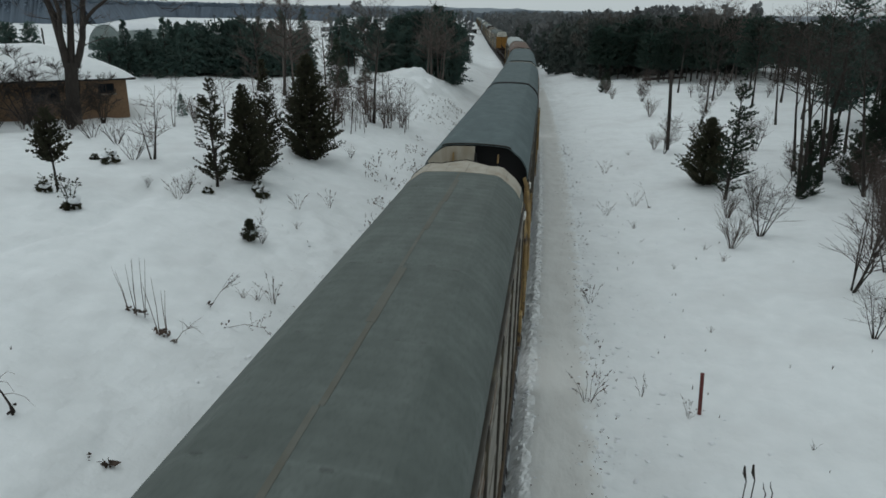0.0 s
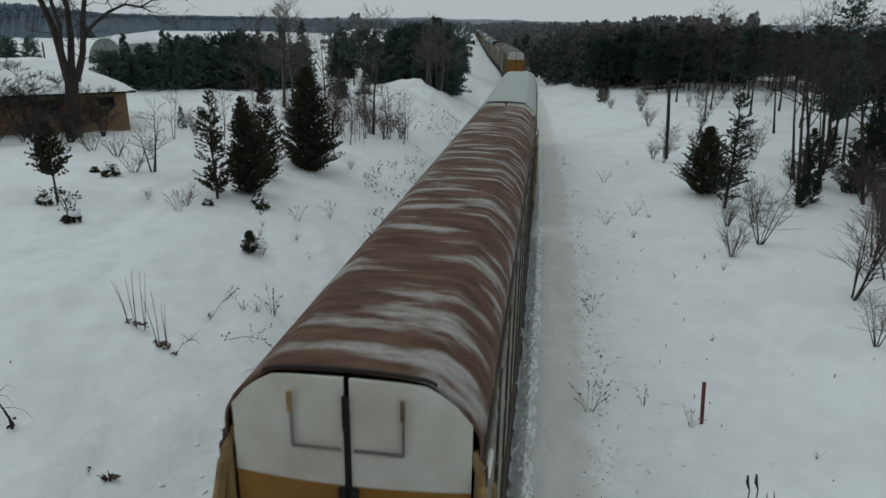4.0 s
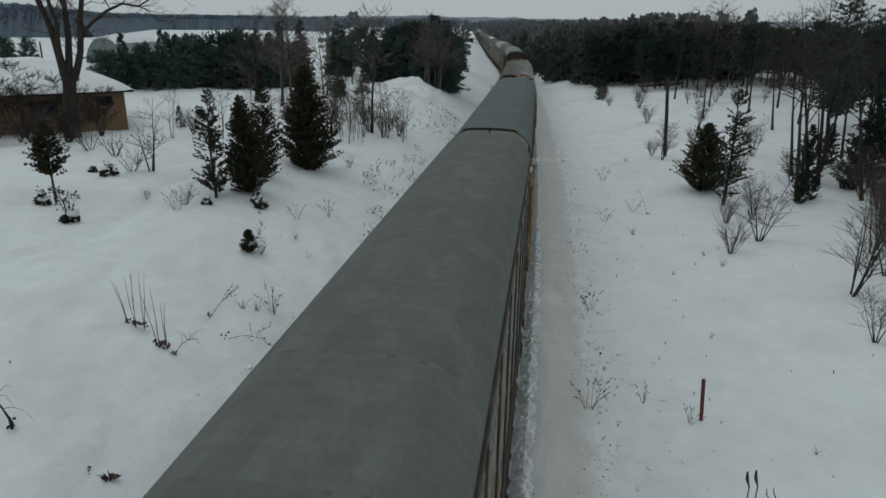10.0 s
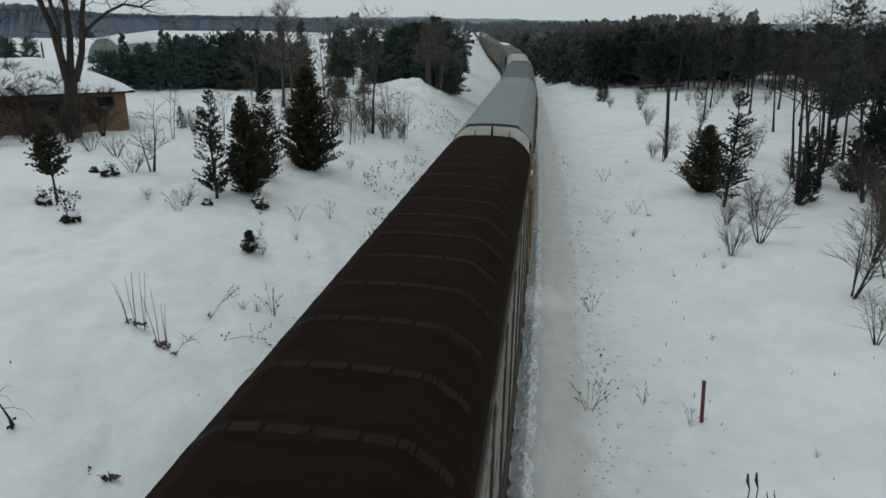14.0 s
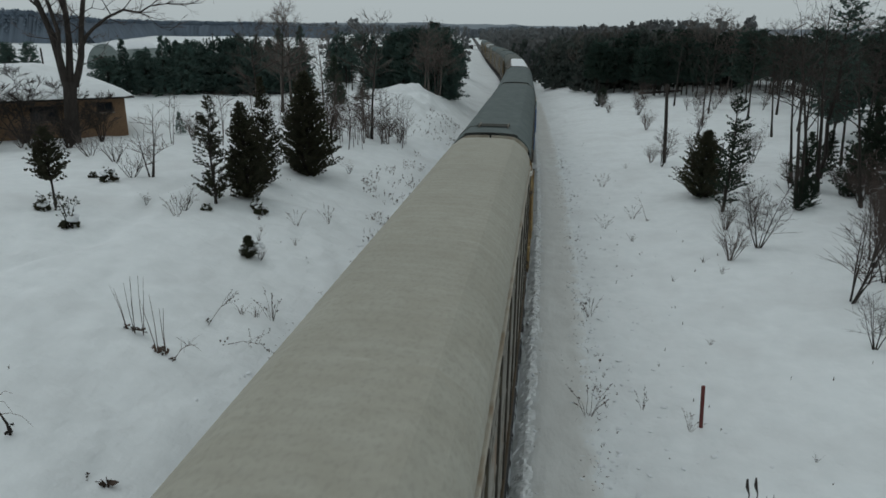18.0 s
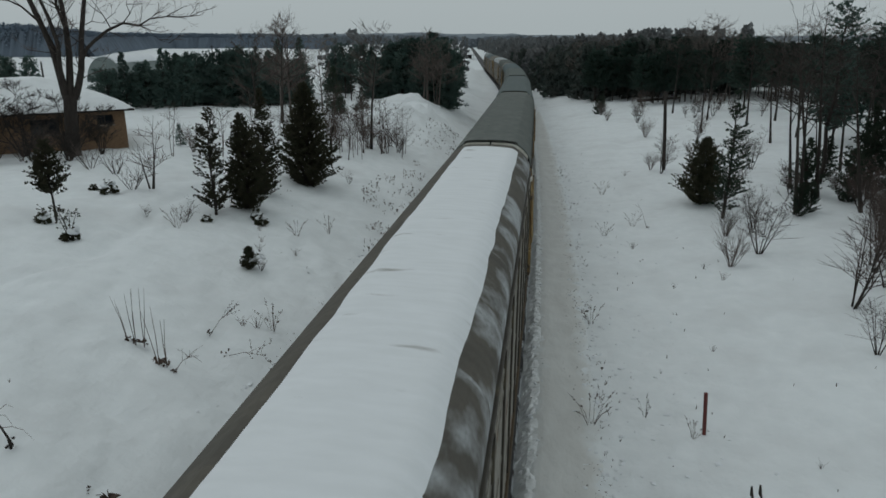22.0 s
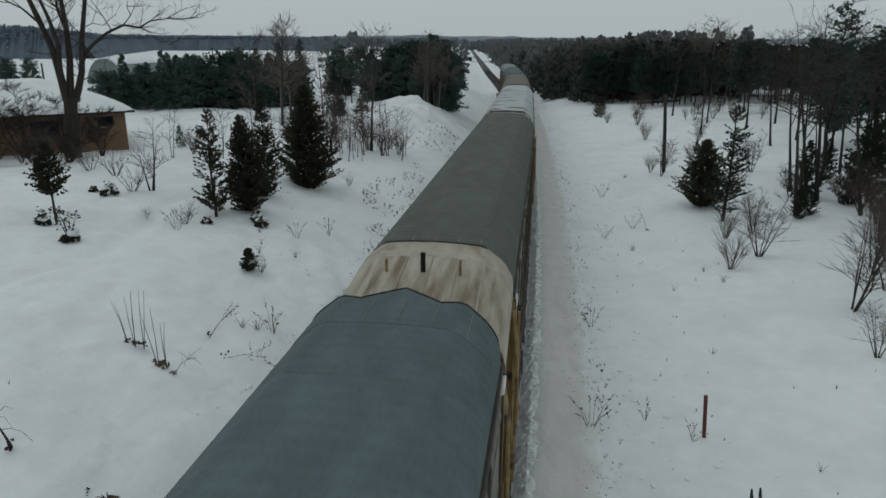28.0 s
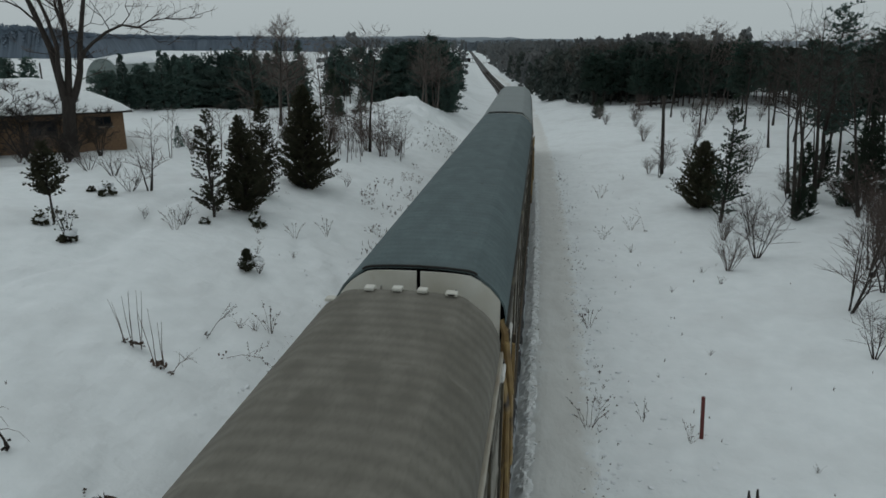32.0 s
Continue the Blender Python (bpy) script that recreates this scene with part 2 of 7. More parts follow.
WELL_GREY = material("well_ledge", (0.17, 0.17, 0.16), 0.7, 0.1, second=(0.12, 0.11, 0.10), scale=3.5, amount=0.9, third=(0.68, 0.70, 0.71), third_scale=1.8, third_cut=(0.6, 0.7))
GALVANISED = material("galvanised_panel", (0.23, 0.22, 0.20), 0.65, 0.15, second=(0.13, 0.12, 0.10), scale=2.5, amount=0.8, bump=0.15, jitter=0.18, third=(0.22, 0.15, 0.09), third_scale=0.9, third_cut=(0.6, 0.8))
YELLOW = material("yellow_post", (0.32, 0.22, 0.085), 0.6, second=(0.15, 0.09, 0.04), scale=3, amount=0.9, bump=0.1, third=(0.05, 0.035, 0.025), third_scale=2.2, third_cut=(0.55, 0.65))
ORANGE_DOOR = material("ochre_door", (0.30, 0.145, 0.022), 0.6, second=(0.21, 0.095, 0.018), scale=1.8, amount=0.8, bump=0.1, third=(0.06, 0.04, 0.025), third_scale=0.7, third_cut=(0.62, 0.85))
WHITE_DOOR = material("white_door", (0.62, 0.61, 0.56), 0.5, second=(0.46, 0.43, 0.36), scale=1.6, amount=0.8, bump=0.1, third=(0.30, 0.20, 0.11), third_scale=1.3, third_cut=(0.66, 0.85))
TAN_DOOR = material("tan_door", (0.40, 0.37, 0.31), 0.55, second=(0.27, 0.23, 0.17), scale=2.2, amount=0.9, bump=0.1, third=(0.20, 0.135, 0.075), third_scale=1.3, third_cut=(0.56, 0.74), stretch=(1.6, 1, 0.6))
WHITE_STREAKED = material("streaked_white_sheet", (0.43, 0.395, 0.325), 0.6, second=(0.27, 0.23, 0.17), scale=2.4, amount=0.9, bump=0.1, third=(0.17, 0.125, 0.075), third_scale=1.6, third_cut=(0.47, 0.66), stretch=(2.2, 0.35, 1))
RUST_DOOR = material("rusted_door", (0.60, 0.57, 0.50), 0.7, second=(0.45, 0.37, 0.26), scale=2.2, amount=0.8, bump=0.2, third=(0.19, 0.075, 0.025), third_scale=1.5, third_cut=(0.44, 0.57), lean=-0.04, stretch=(1.2, 1, 0.7))
STAINED_DOOR = material("stained_white_door", (0.58, 0.56, 0.50), 0.65, second=(0.42, 0.37, 0.29), scale=2.0, amount=0.8, bump=0.15, third=(0.22, 0.10, 0.035), third_scale=1.1, third_cut=(0.60, 0.70), lean=-0.05, stretch=(1.2, 1, 0.7))
INK = material("black_lettering", (0.03, 0.03, 0.03), 0.6, scale=5)


def roof_paint(name, color, second, third=None, cut=(0.58, 0.75), third_scale=0.8, stretch=(1, 1, 1), wave=0.22, rough=0.75, amount=0.8, groove=0.13, lean=0.0, spec=0.12, shuffle=True):
    if third is None:      # paint chalked and rubbed in places
        third, cut, third_scale, stretch = tuple(c * 1.15 for c in color), (0.46, 0.72), 1.5, (1.5, 0.7, 1)
    return material(name, color, rough, 0.0, second=second, scale=1.6, amount=amount, bump=0.08, bump_scale=18, third=third, third_scale=third_scale, third_cut=cut, stretch=stretch, wave=wave, wave_size=0.3, groove=groove, shuffle=shuffle, jitter=0.03 if shuffle else 0.0, spec=spec, lean=lean, grain=0.4)


ROOFS = {
    "grey_green": roof_paint("grey_green_roof", (0.125, 0.143, 0.134), (0.094, 0.108, 0.100)),
    "blue_grey": roof_paint("blue_grey_roof", (0.108, 0.140, 0.145), (0.085, 0.112, 0.116)),
    "cool_grey": roof_paint("cool_grey_roof", (0.122, 0.146, 0.143), (0.096, 0.115, 0.113)),
    "olive_grey": roof_paint("olive_grey_roof", (0.140, 0.152, 0.141), (0.106, 0.116, 0.106)),
    "dull_olive": roof_paint("dull_olive_roof", (0.106, 0.117, 0.106), (0.083, 0.092, 0.082)),
    "light_grey": roof_paint("light_grey_roof", (0.24, 0.265, 0.265), (0.205, 0.228, 0.228), (0.265, 0.29, 0.29), groove=0.06),
    "white": roof_paint("whitish_roof", (0.418, 0.451, 0.440), (0.380, 0.407, 0.398), (0.41, 0.44, 0.43), wave=0.1, groove=0.05),
    "cream": roof_paint("cream_roof", (0.40, 0.385, 0.33), (0.345, 0.325, 0.27), (0.43, 0.415, 0.36), groove=0.10),
    "tan": roof_paint("tan_grey_roof", (0.190, 0.178, 0.152), (0.130, 0.120, 0.100), wave=0.35, groove=0.36),
    "rust": roof_paint("rusted_brown_roof", (0.075, 0.040, 0.027), (0.16, 0.095, 0.07), (0.36, 0.345, 0.32), (0.50, 0.62), 0.9, (0.7, 2.4, 1), 0.5, 0.8, 1.0, shuffle=False),
    "dark_brown": roof_paint("dark_brown_roof", (0.014, 0.008, 0.0065), (0.022, 0.013, 0.010), (0.055, 0.043, 0.038), (0.66, 0.8), 0.9, (0.5, 2.2, 1), 0.2, 0.85, 1.0, spec=0.02),
    "weathered": roof_paint("weathered_roof", (0.072, 0.060, 0.041), (0.15, 0.14, 0.118), (0.36, 0.37, 0.36), (0.53, 0.62), 1.5, (0.85, 2.1, 1), 0.4, 0.7, 1.0, 0.5, 0.09, shuffle=False),
    "white_rust": roof_paint("white_roof_with_rust", (0.46, 0.505, 0.52), (0.39, 0.42, 0.425), (0.17, 0.08, 0.036), (0.54, 0.68), 0.8, (0.75, 1.3, 1), 0.2, lean=-0.025, shuffle=False),
    "snowy": roof_paint("dull_brown_roof", (0.13, 0.118, 0.10), (0.085, 0.08, 0.072), (0.42, 0.44, 0.45), (0.68, 0.88), 1.3, (1.0, 0.8, 1), 0.2, lean=0.15),
}
SEAM_GRIME = material("grime", (0.078, 0.086, 0.082), 0.85, second=(0.105, 0.115, 0.110), scale=9, amount=1, shuffle=True)
RIDGE_STAIN = material("ridge_stain", (0.120, 0.124, 0.108), 0.8, second=(0.098, 0.094, 0.076), scale=2, amount=1, bump=0.1)
SEAM_PALE = material("worn_seam", (0.031, 0.021, 0.016), 0.85, second=(0.016, 0.010, 0.008), spec=0.05, scale=3, amount=1, shuffle=True)
SIDE_PALE = material("pale_side_sheet", (0.25, 0.235, 0.205), 0.7, second=(0.14, 0.125, 0.10), scale=2.5, amount=0.9, bump=0.15, jitter=0.18, third=(0.16, 0.10, 0.06), third_scale=1.3, third_cut=(0.56, 0.7), shuffle=True)
SNOW_LOAD = material("thin_roof_snow", (0.80, 0.82, 0.84), 0.8, second=(0.70, 0.72, 0.73), scale=1.2, amount=0.6, bump=0.4, bump_scale=4, stretch=(1.0, 4.5, 1), third=(0.36, 0.35, 0.33), third_scale=0.7, third_cut=(0.66, 0.76), spec=0.2)
LEAF_BROWN = material("dead_leaf", (0.19, 0.145, 0.12), 0.95, second=(0.10, 0.073, 0.06), scale=5, amount=1)
GRIMY_RIM = material("grimy_rim", (0.062, 0.056, 0.044), 0.8, second=(0.035, 0.028, 0.022), scale=2.5, amount=1.0, bump=0.15, third=(0.14, 0.12, 0.075), third_scale=0.8, third_cut=(0.56, 0.68))
SILL_BROWN = material("dull_ochre_sill", (0.085, 0.056, 0.030), 0.8, second=(0.06, 0.045, 0.03), scale=2.0, amount=0.8, bump=0.2, jitter=0.1)
BALLAST_SNOWY = material("snow_dusted_ballast", (0.07, 0.065, 0.06), 0.95, second=(0.03, 0.03, 0.03), scale=14, amount=1, bump=1.0, bump_scale=16, third=(0.56, 0.58, 0.60), third_scale=2.2, third_cut=(0.44, 0.54))
FAR_TIE = material("far_tie_wood", (0.05, 0.042, 0.038), 0.95, second=(0.03, 0.026, 0.022), scale=5, amount=1)


def soft_edges(m, outside):
    """Let a strip's colour run out raggedly into what lies on both sides of it; its UV map goes across it."""
    n, l = m.node_tree.nodes, m.node_tree.links
    p = n["Principled BSDF"]
    inner = p.inputs["Base Color"].links[0].from_socket
    uv, sep = n.new("ShaderNodeUVMap"), n.new("ShaderNodeSeparateXYZ")
    l.new(uv.outputs[0], sep.inputs[0])
    tc, t = n.new("ShaderNodeTexCoord"), n.new("ShaderNodeTexNoise")
    t.inputs["Scale"].default_value, t.inputs["Detail"].default_value = 1.3, 6
    l.new(tc.outputs["Object"], t.inputs["Vector"])
    mid = n.new("ShaderNodeMath")
    mid.operation, mid.inputs[1].default_value = 'SUBTRACT', 0.5
    l.new(sep.outputs["X"], mid.inputs[0])
    side = n.new("ShaderNodeMath")
    side.operation = 'ABSOLUTE'
    l.new(mid.outputs[0], side.inputs[0])
    add = n.new("ShaderNodeMath")
    add.operation, add.inputs[1].default_value = 'MULTIPLY_ADD', 0.55
    l.new(t.outputs["Fac"], add.inputs[0])
    l.new(side.outputs[0], add.inputs[2])
    r = n.new("ShaderNodeMapRange")
    r.inputs["From Min"].default_value, r.inputs["From Max"].default_value = 0.52, 0.74
    l.new(add.outputs[0], r.inputs["Value"])
    x = n.new("ShaderNodeMix")
    x.data_type = 'RGBA'
    l.new(r.outputs[0], x.inputs[0])
    l.new(inner, x.inputs[6])
    x.inputs[7].default_value = (*outside, 1)
    l.new(x.outputs[2], p.inputs["Base Color"])


soft_edges(PACKED, (0.77, 0.795, 0.80))


# ---- mesh tools ----
class Geo:
    """A list of points and faces that grows piece by piece."""

    def __init__(self):
        self.v, self.f = [], []

    def add(self, verts, faces, m=None):
        k = len(self.v)
        self.v += [tuple(m @ Vector(p)) for p in verts] if m else [tuple(p) for p in verts]
        self.f += [tuple(i + k for i in f) for f in faces]
        return self

    def box(self, c, s, m=None, bevel=0.0):
        x, y, z = (a / 2 for a in s)
        b = min(bevel, x * 0.45, y * 0.45, z * 0.45)
        if b <= 0:
            vs = [(i * x, j * y, k * z) for i in (-1, 1) for j in (-1, 1) for k in (-1, 1)]
            fs = [(0, 1, 3, 2), (4, 6, 7, 5), (0, 4, 5, 1), (2, 3, 7, 6), (0, 2, 6, 4), (1, 5, 7, 3)]
        else:
            vs, fs, ix = [], [], {}
            for i in (-1, 1):
                for j in (-1, 1):
                    for k in (-1, 1):
                        for a in range(3):
                            p = [i * (x - b), j * (y - b), k * (z - b)]
                            p[a] = (i * x, j * y, k * z)[a]
                            ix[i, j, k, a] = len(vs)
                            vs.append(tuple(p))
            for a in range(3):
                o = [q for q in range(3) if q != a]
                for sgn in (-1, 1):
                    ring = []
                    for p, q in ((-1, -1), (1, -1), (1, 1), (-1, 1)):
                        key = [0, 0, 0]
                        key[a], key[o[0]], key[o[1]] = sgn, p, q
                        ring.append(ix[(*key, a)])
                    fs.append(tuple(ring if (sgn > 0) ^ (a == 1) else ring[::-1]))
                for p in (-1, 1):
                    for q in (-1, 1):
                        key = [[0, 0, 0], [0, 0, 0]]
                        for e, sgn in enumerate((-1, 1)):
                            key[e][a], key[e][o[0]], key[e][o[1]] = sgn, p, q
                        ring = [ix[(*key[0], o[0])], ix[(*key[1], o[0])], ix[(*key[1], o[1])], ix[(*key[0], o[1])]]
                        fs.append(tuple(ring))
            for i in (-1, 1):
                for j in (-1, 1):
                    for k in (-1, 1):
                        fs.append((ix[i, j, k, 0], ix[i, j, k, 1], ix[i, j, k, 2]))
        t = Matrix.Translation(c)
        return self.add(vs, fs, (m @ t) if m else t)

    def beam(self, a, b, w, h, bevel=0.0):
        """A bar from a to b, w wide and h high."""
        a, b = Vector(a), Vector(b)
        d = b - a
        q = d.to_track_quat('Y', 'Z').to_matrix().to_4x4()
        return self.box((0, 0, 0), (w, d.length, h), Matrix.Translation((a + b) / 2) @ q, bevel)

    def tube(self, pts, radii, n=5, cap=True):
        pts = [Vector(p) for p in pts]
        k = len(self.v)
        for i, p in enumerate(pts):
            d = (pts[min(i + 1, len(pts) - 1)] - pts[max(i - 1, 0)]).normalized()
            a = d.orthogonal().normalized() if abs(d.z) > 0.95 else d.cross(Vector((0, 0, 1))).normalized()
            b = d.cross(a)
            for j in range(n):
                w = 2 * math.pi * j / n
                self.v.append(tuple(p + (a * math.cos(w) + b * math.sin(w)) * radii[i]))
        for i in range(len(pts) - 1):
            for j in range(n):
                self.f.append((k + i * n + j, k + i * n + (j + 1) % n, k + (i + 1) * n + (j + 1) % n, k + (i + 1) * n + j))
        if cap:
            self.f.append(tuple(k + j for j in range(n))[::-1])
            self.f.append(tuple(k + (len(pts) - 1) * n + j for j in range(n)))
        return self

    def sweep(self, profile, ys, closed=False, m=None):
        """A profile of (x, z) points drawn along y."""
        n = len(profile)
        vs = [(x, y, z) for y in ys for x, z in profile]
        fs = []
        for i in range(len(ys) - 1):
            for j in range(n if closed else n - 1):
                fs.append((i * n + j, i * n + (j + 1) % n, (i + 1) * n + (j + 1) % n, (i + 1) * n + j))
        if closed:
            k = len(vs)      # the ends keep their own corners, so that shading stays crisp there
            vs += vs[:n] + vs[k - n:k]
            fs.append(tuple(range(k, k + n))[::-1])
            fs.append(tuple(range(k + n, k + 2 * n)))
        return self.add(vs, fs, m)

    def mesh(self, name, smooth=False):
        me = bpy.data.meshes.new(name)
        me.from_pydata(self.v, [], self.f)
        me.update()
        bm = bmesh.new()
        bm.from_mesh(me)
        if len(bm.faces) < 60000:
            bmesh.ops.recalc_face_normals(bm, faces=bm.faces)
        for f in bm.faces:
            f.smooth = smooth
        bm.to_mesh(me)
        bm.free()
        return me


def part(name, geo, mat, parent=None, label="", smooth=False, at=None):
    me = geo if isinstance(geo, bpy.types.Mesh) else geo.mesh(name, smooth)
    if not me.materials:
        me.materials.append(mat)
    ob = new(name, me)
    if parent:
        ob.parent = parent
    if at:
        ob.matrix_basis = at
    return tagged(ob, label)


def thing(name, label, category, group="", kind="", m=None):
    ob = new(name)
    ob.empty_display_size = 0.2
    if m:
        ob.matrix_basis = m
    return tagged(ob, label, category, group, kind)


# ---- ground, track ----
def spread(fine_to, step, far, growth):
    out, s = [0.0], step
    while out[-1] < far:
        out.append(out[-1] + s)
        if out[-1] > fine_to:
            s *= growth
    return out


def build_ground():
    side = spread(16, 0.25, 3800, 1.075)
    us = [-a for a in side[:0:-1]] + side
    ahead = spread(86, 0.27, 4600, 1.05)
    ys = [-a for a in spread(6, 1.2, 1000, 1.25)[:0:-1]] + ahead
    n = len(us)
    vs = [(track_x(y) + u, y, ground(track_x(y) + u, y)) for y in ys for u in us]
    fs = [(i * n + j, i * n + j + 1, (i + 1) * n + j + 1, (i + 1) * n + j) for i in range(len(ys) - 1) for j in range(n - 1)]
    g = Geo()
    g.v, g.f = vs, fs
    tagged(part("ground", g, SNOW, smooth=True), "open ground under deep fresh snow, rising in a bank beside the track", "ground", kind="structure")


def ribbon(u0, u1, ys, lift, wobble=0.0):
    """A strip of the ground beside the track, lifted a little."""
    g = Geo()
    k = 14
    vs = []
    for y in ys:
        w = wobble * bumps(0, y, 2.0, 9.1)
        for j in range(k + 1):
            u = u0 + (u1 - u0) * j / k + (w if j in (0, k) else 0)
            edge = -0.06 if j in (0, k) else lift * min(1.0, min(j, k - j) / 4) + 0.03 * bumps(u * 1.4, y, 0.5, 3.7)
            vs.append((track_x(y) + u, y, ground(track_x(y) + u, y) + edge))
    g.add(vs, [(i * (k + 1) + j, i * (k + 1) + j + 1, (i + 1) * (k + 1) + j + 1, (i + 1) * (k + 1) + j) for i in range(len(ys) - 1) for j in range(k)])
    return g


def build_track():
    track = thing("railway_track", "single railway track on dark ballast with snow between the ties", "track", kind="structure")
    ys = [-60 + 3.0 * i for i in range(90)] + [210 + 20 * i for i in range(60)]
    for side in (-0.75, 0.75):
        g = Geo()
        prof = ((-0.036, 0.0), (-0.036, -0.04), (-0.01, -0.05), (-0.01, -0.14), (-0.07, -0.17), (0.07, -0.17), (0.01, -0.14), (0.01, -0.05), (0.036, -0.04), (0.036, 0.0))
        n = len(prof)
        vs = [(track_x(y) + side + x, y, z + RAIL_TOP + dip(y)) for y in ys for x, z in prof]
        g.add(vs, [(i * n + j, i * n + (j + 1) % n, (i + 1) * n + (j + 1) % n, (i + 1) * n + j) for i in range(len(ys) - 1) for j in range(n)])
        part("rail", g, RAIL_STEEL, track, "rusty steel rail")
    bed = Geo()
    prof = ((-1.8, -0.62), (-1.5, -0.26), (-0.7, -0.24), (0.7, -0.24), (1.5, -0.26), (1.8, -0.62))
    far = [60 + 4.0 * i for i in range(60)] + [300 + 25 * i for i in range(60)]
    vs = [(track_x(y) + x, y, z + 0.06 * bumps(x * 7, y, 0.9, 2.2) + 0.02 + RAIL_TOP + dip(y)) for y in far for x, z in prof]
    bed.add(vs, [(i * 6 + j, i * 6 + j + 1, (i + 1) * 6 + j + 1, (i + 1) * 6 + j) for i in range(len(far) - 1) for j in range(5)])
    part("ballast_bed", bed, BALLAST, track, "dark crushed stone with snow in its hollows")
    near_bed = Geo()
    near = [-30 + 0.5 * i for i in range(181)]
    prof = ((-1.72, -0.60), (-1.66, -0.38), (-0.9, -0.26), (-0.4, -0.25), (0.0, -0.24), (0.4, -0.25), (0.9, -0.26), (1.66, -0.38), (1.72, -0.60))
    k = len(prof)
    vs = [(track_x(y) + x, y, z + (0.05 if abs(x) < 1 else 0.015) * bumps(x * 3, y, 0.5, 2.2) + 0.07 + RAIL_TOP + dip(y)) for y in near for x, z in prof]
    near_bed.add(vs, [(i * k + j, i * k + j + 1, (i + 1) * k + j + 1, (i + 1) * k + j) for i in range(len(near) - 1) for j in range(k - 1)])
    for side in (-1, 1):
        edge = Geo()
        vs = [(track_x(y) + side * x, y, z + 0.012 * bumps(x * 3, y, 0.3, 6.2) + 0.06 + RAIL_TOP + dip(y)) for y in near for x, z in ((1.36, -0.34), (1.5, -0.335), (1.64 + 0.03 * bumps(side, y, 0.8, 1.2), -0.36), (1.72, -0.6))]
        edge.add(vs, [(i * 4 + j, i * 4 + j + 1, (i + 1) * 4 + j + 1, (i + 1) * 4 + j) for i in range(len(near) - 1) for j in range(3)])
        part("ballast_shoulder", edge, BALLAST, track, "dark strip of crushed stone beside the ties")
    part("ballast_bed", near_bed, BALLAST_SNOWY, track, "crushed stone patched with trodden snow")
    tie = Geo().box((0, 0, 0), (2.6, 0.22, 0.17), bevel=0.015).mesh("tie")
    tie.materials.append(TIE_WOOD)
    for i in range(150):
        y = -4 + 0.53 * i
        part("tie", tie, TIE_WOOD, track, at=pose(track_x(y) + 0.02 * bumps(0, i, 1.1, 4), y, RAIL_TOP + dip(y) - 0.245 + 0.012 * bumps(3, i, 1.3, 5), 0, 0, 1.2 * bumps(6, i, 1.7, 2)))
    rest = Geo()
    for i in range(420):
        y = 75.5 + 0.53 * i
        rest.box((track_x(y), y, RAIL_TOP + dip(y) - 0.225), (2.6, 0.26, 0.17))
    tagged(part("far_ties", rest, FAR_TIE, track), kind="stuff")
    ys2 = [4 + 0.25 * i for i in range(340)] + [90 + 3 * i for i in range(60)]
    path = tagged(part("service_path", ribbon(1.8, 4.0, ys2, 0.02, 0.1), PACKED, smooth=True), "packed dirty snow of a service path along the rails", "path", kind="structure")
    across = path.data.uv_layers.new(name="across")
    for loop in path.data.loops:
        across.data[loop.index].uv = ((loop.vertex_index % 15) / 14, 0.5)
    # the road that crosses the line
    y = CROSSING
    road = Geo()
    vs = []
    for i in range(61):
        x = track_x(y) - 60 + 2.4 * i
        for dy in (-3.4, 3.4):
            vs.append((x, y + dy + 0.05 * (x - track_x(y)), max(ground(x, y, False), RAIL_TOP + dip(y)) + 0.10 if abs(x - track_x(y)) > 3 else RAIL_TOP + dip(y) + 0.02))
    road.add(vs, [(2 * i, 2 * i + 1, 2 * i + 3, 2 * i + 2) for i in range(60)])
    tagged(part("road", road, ASPHALT), "ploughed asphalt road crossing the railway", "road", kind="structure")


build_ground()
build_track()


# ---- the train ----
HALF = 1.57           # half width of a car
SHELL = ((1.55, 4.92), (1.545, 5.08), (1.515, 5.23), (1.40, 5.42), (1.30, 5.53), (1.26, 5.56), (1.02, 5.735), (0.96, 5.77), (0.86, 5.795), (0.5, 5.822), (0.0, 5.835))
ARCH = SHELL + tuple((-x, z) for x, z in SHELL[-2::-1])
LENGTH = 27.7
BAYS = 11
SHARED = {}
STAINED = ("weathered", "white_rust", "rust")      # roofs whose stains run on from bay to bay


def shared(name, build, mat, smooth=False):
    """One mesh for all alike pieces of a kind and material."""
    key = (name, mat.name)
    if key not in SHARED:
        SHARED[key] = build().mesh(name, smooth)
        SHARED[key].materials.append(mat)
    return SHARED[key]


def roof_sheet(length, y=0.0):
    """One bay of the roof: arched sheet with turned-down laps."""
    def build():
        g = Geo()
        inner = tuple((x * 0.985, z - 0.035) for x, z in ARCH)
        g.sweep(ARCH + inner[::-1], (y - length / 2, y + length / 2), closed=True)
        return g
    return build


def roof_lap(half=0.035):
    """The strip that covers the joint of two roof sheets."""
    n = len(ARCH)
    vs = [(x * k, y, z + lift) for y, lift, k in ((-half, -0.008, 0.997), (-half * 0.7, 0.0012, 1.0008), (half * 0.7, 0.0012, 1.0008), (half, -0.008, 0.997)) for x, z in ARCH]
    return Geo().add(vs, [(i * n + j, i * n + j + 1, (i + 1) * n + j + 1, (i + 1) * n + j) for i in range(3) for j in range(n - 1)])


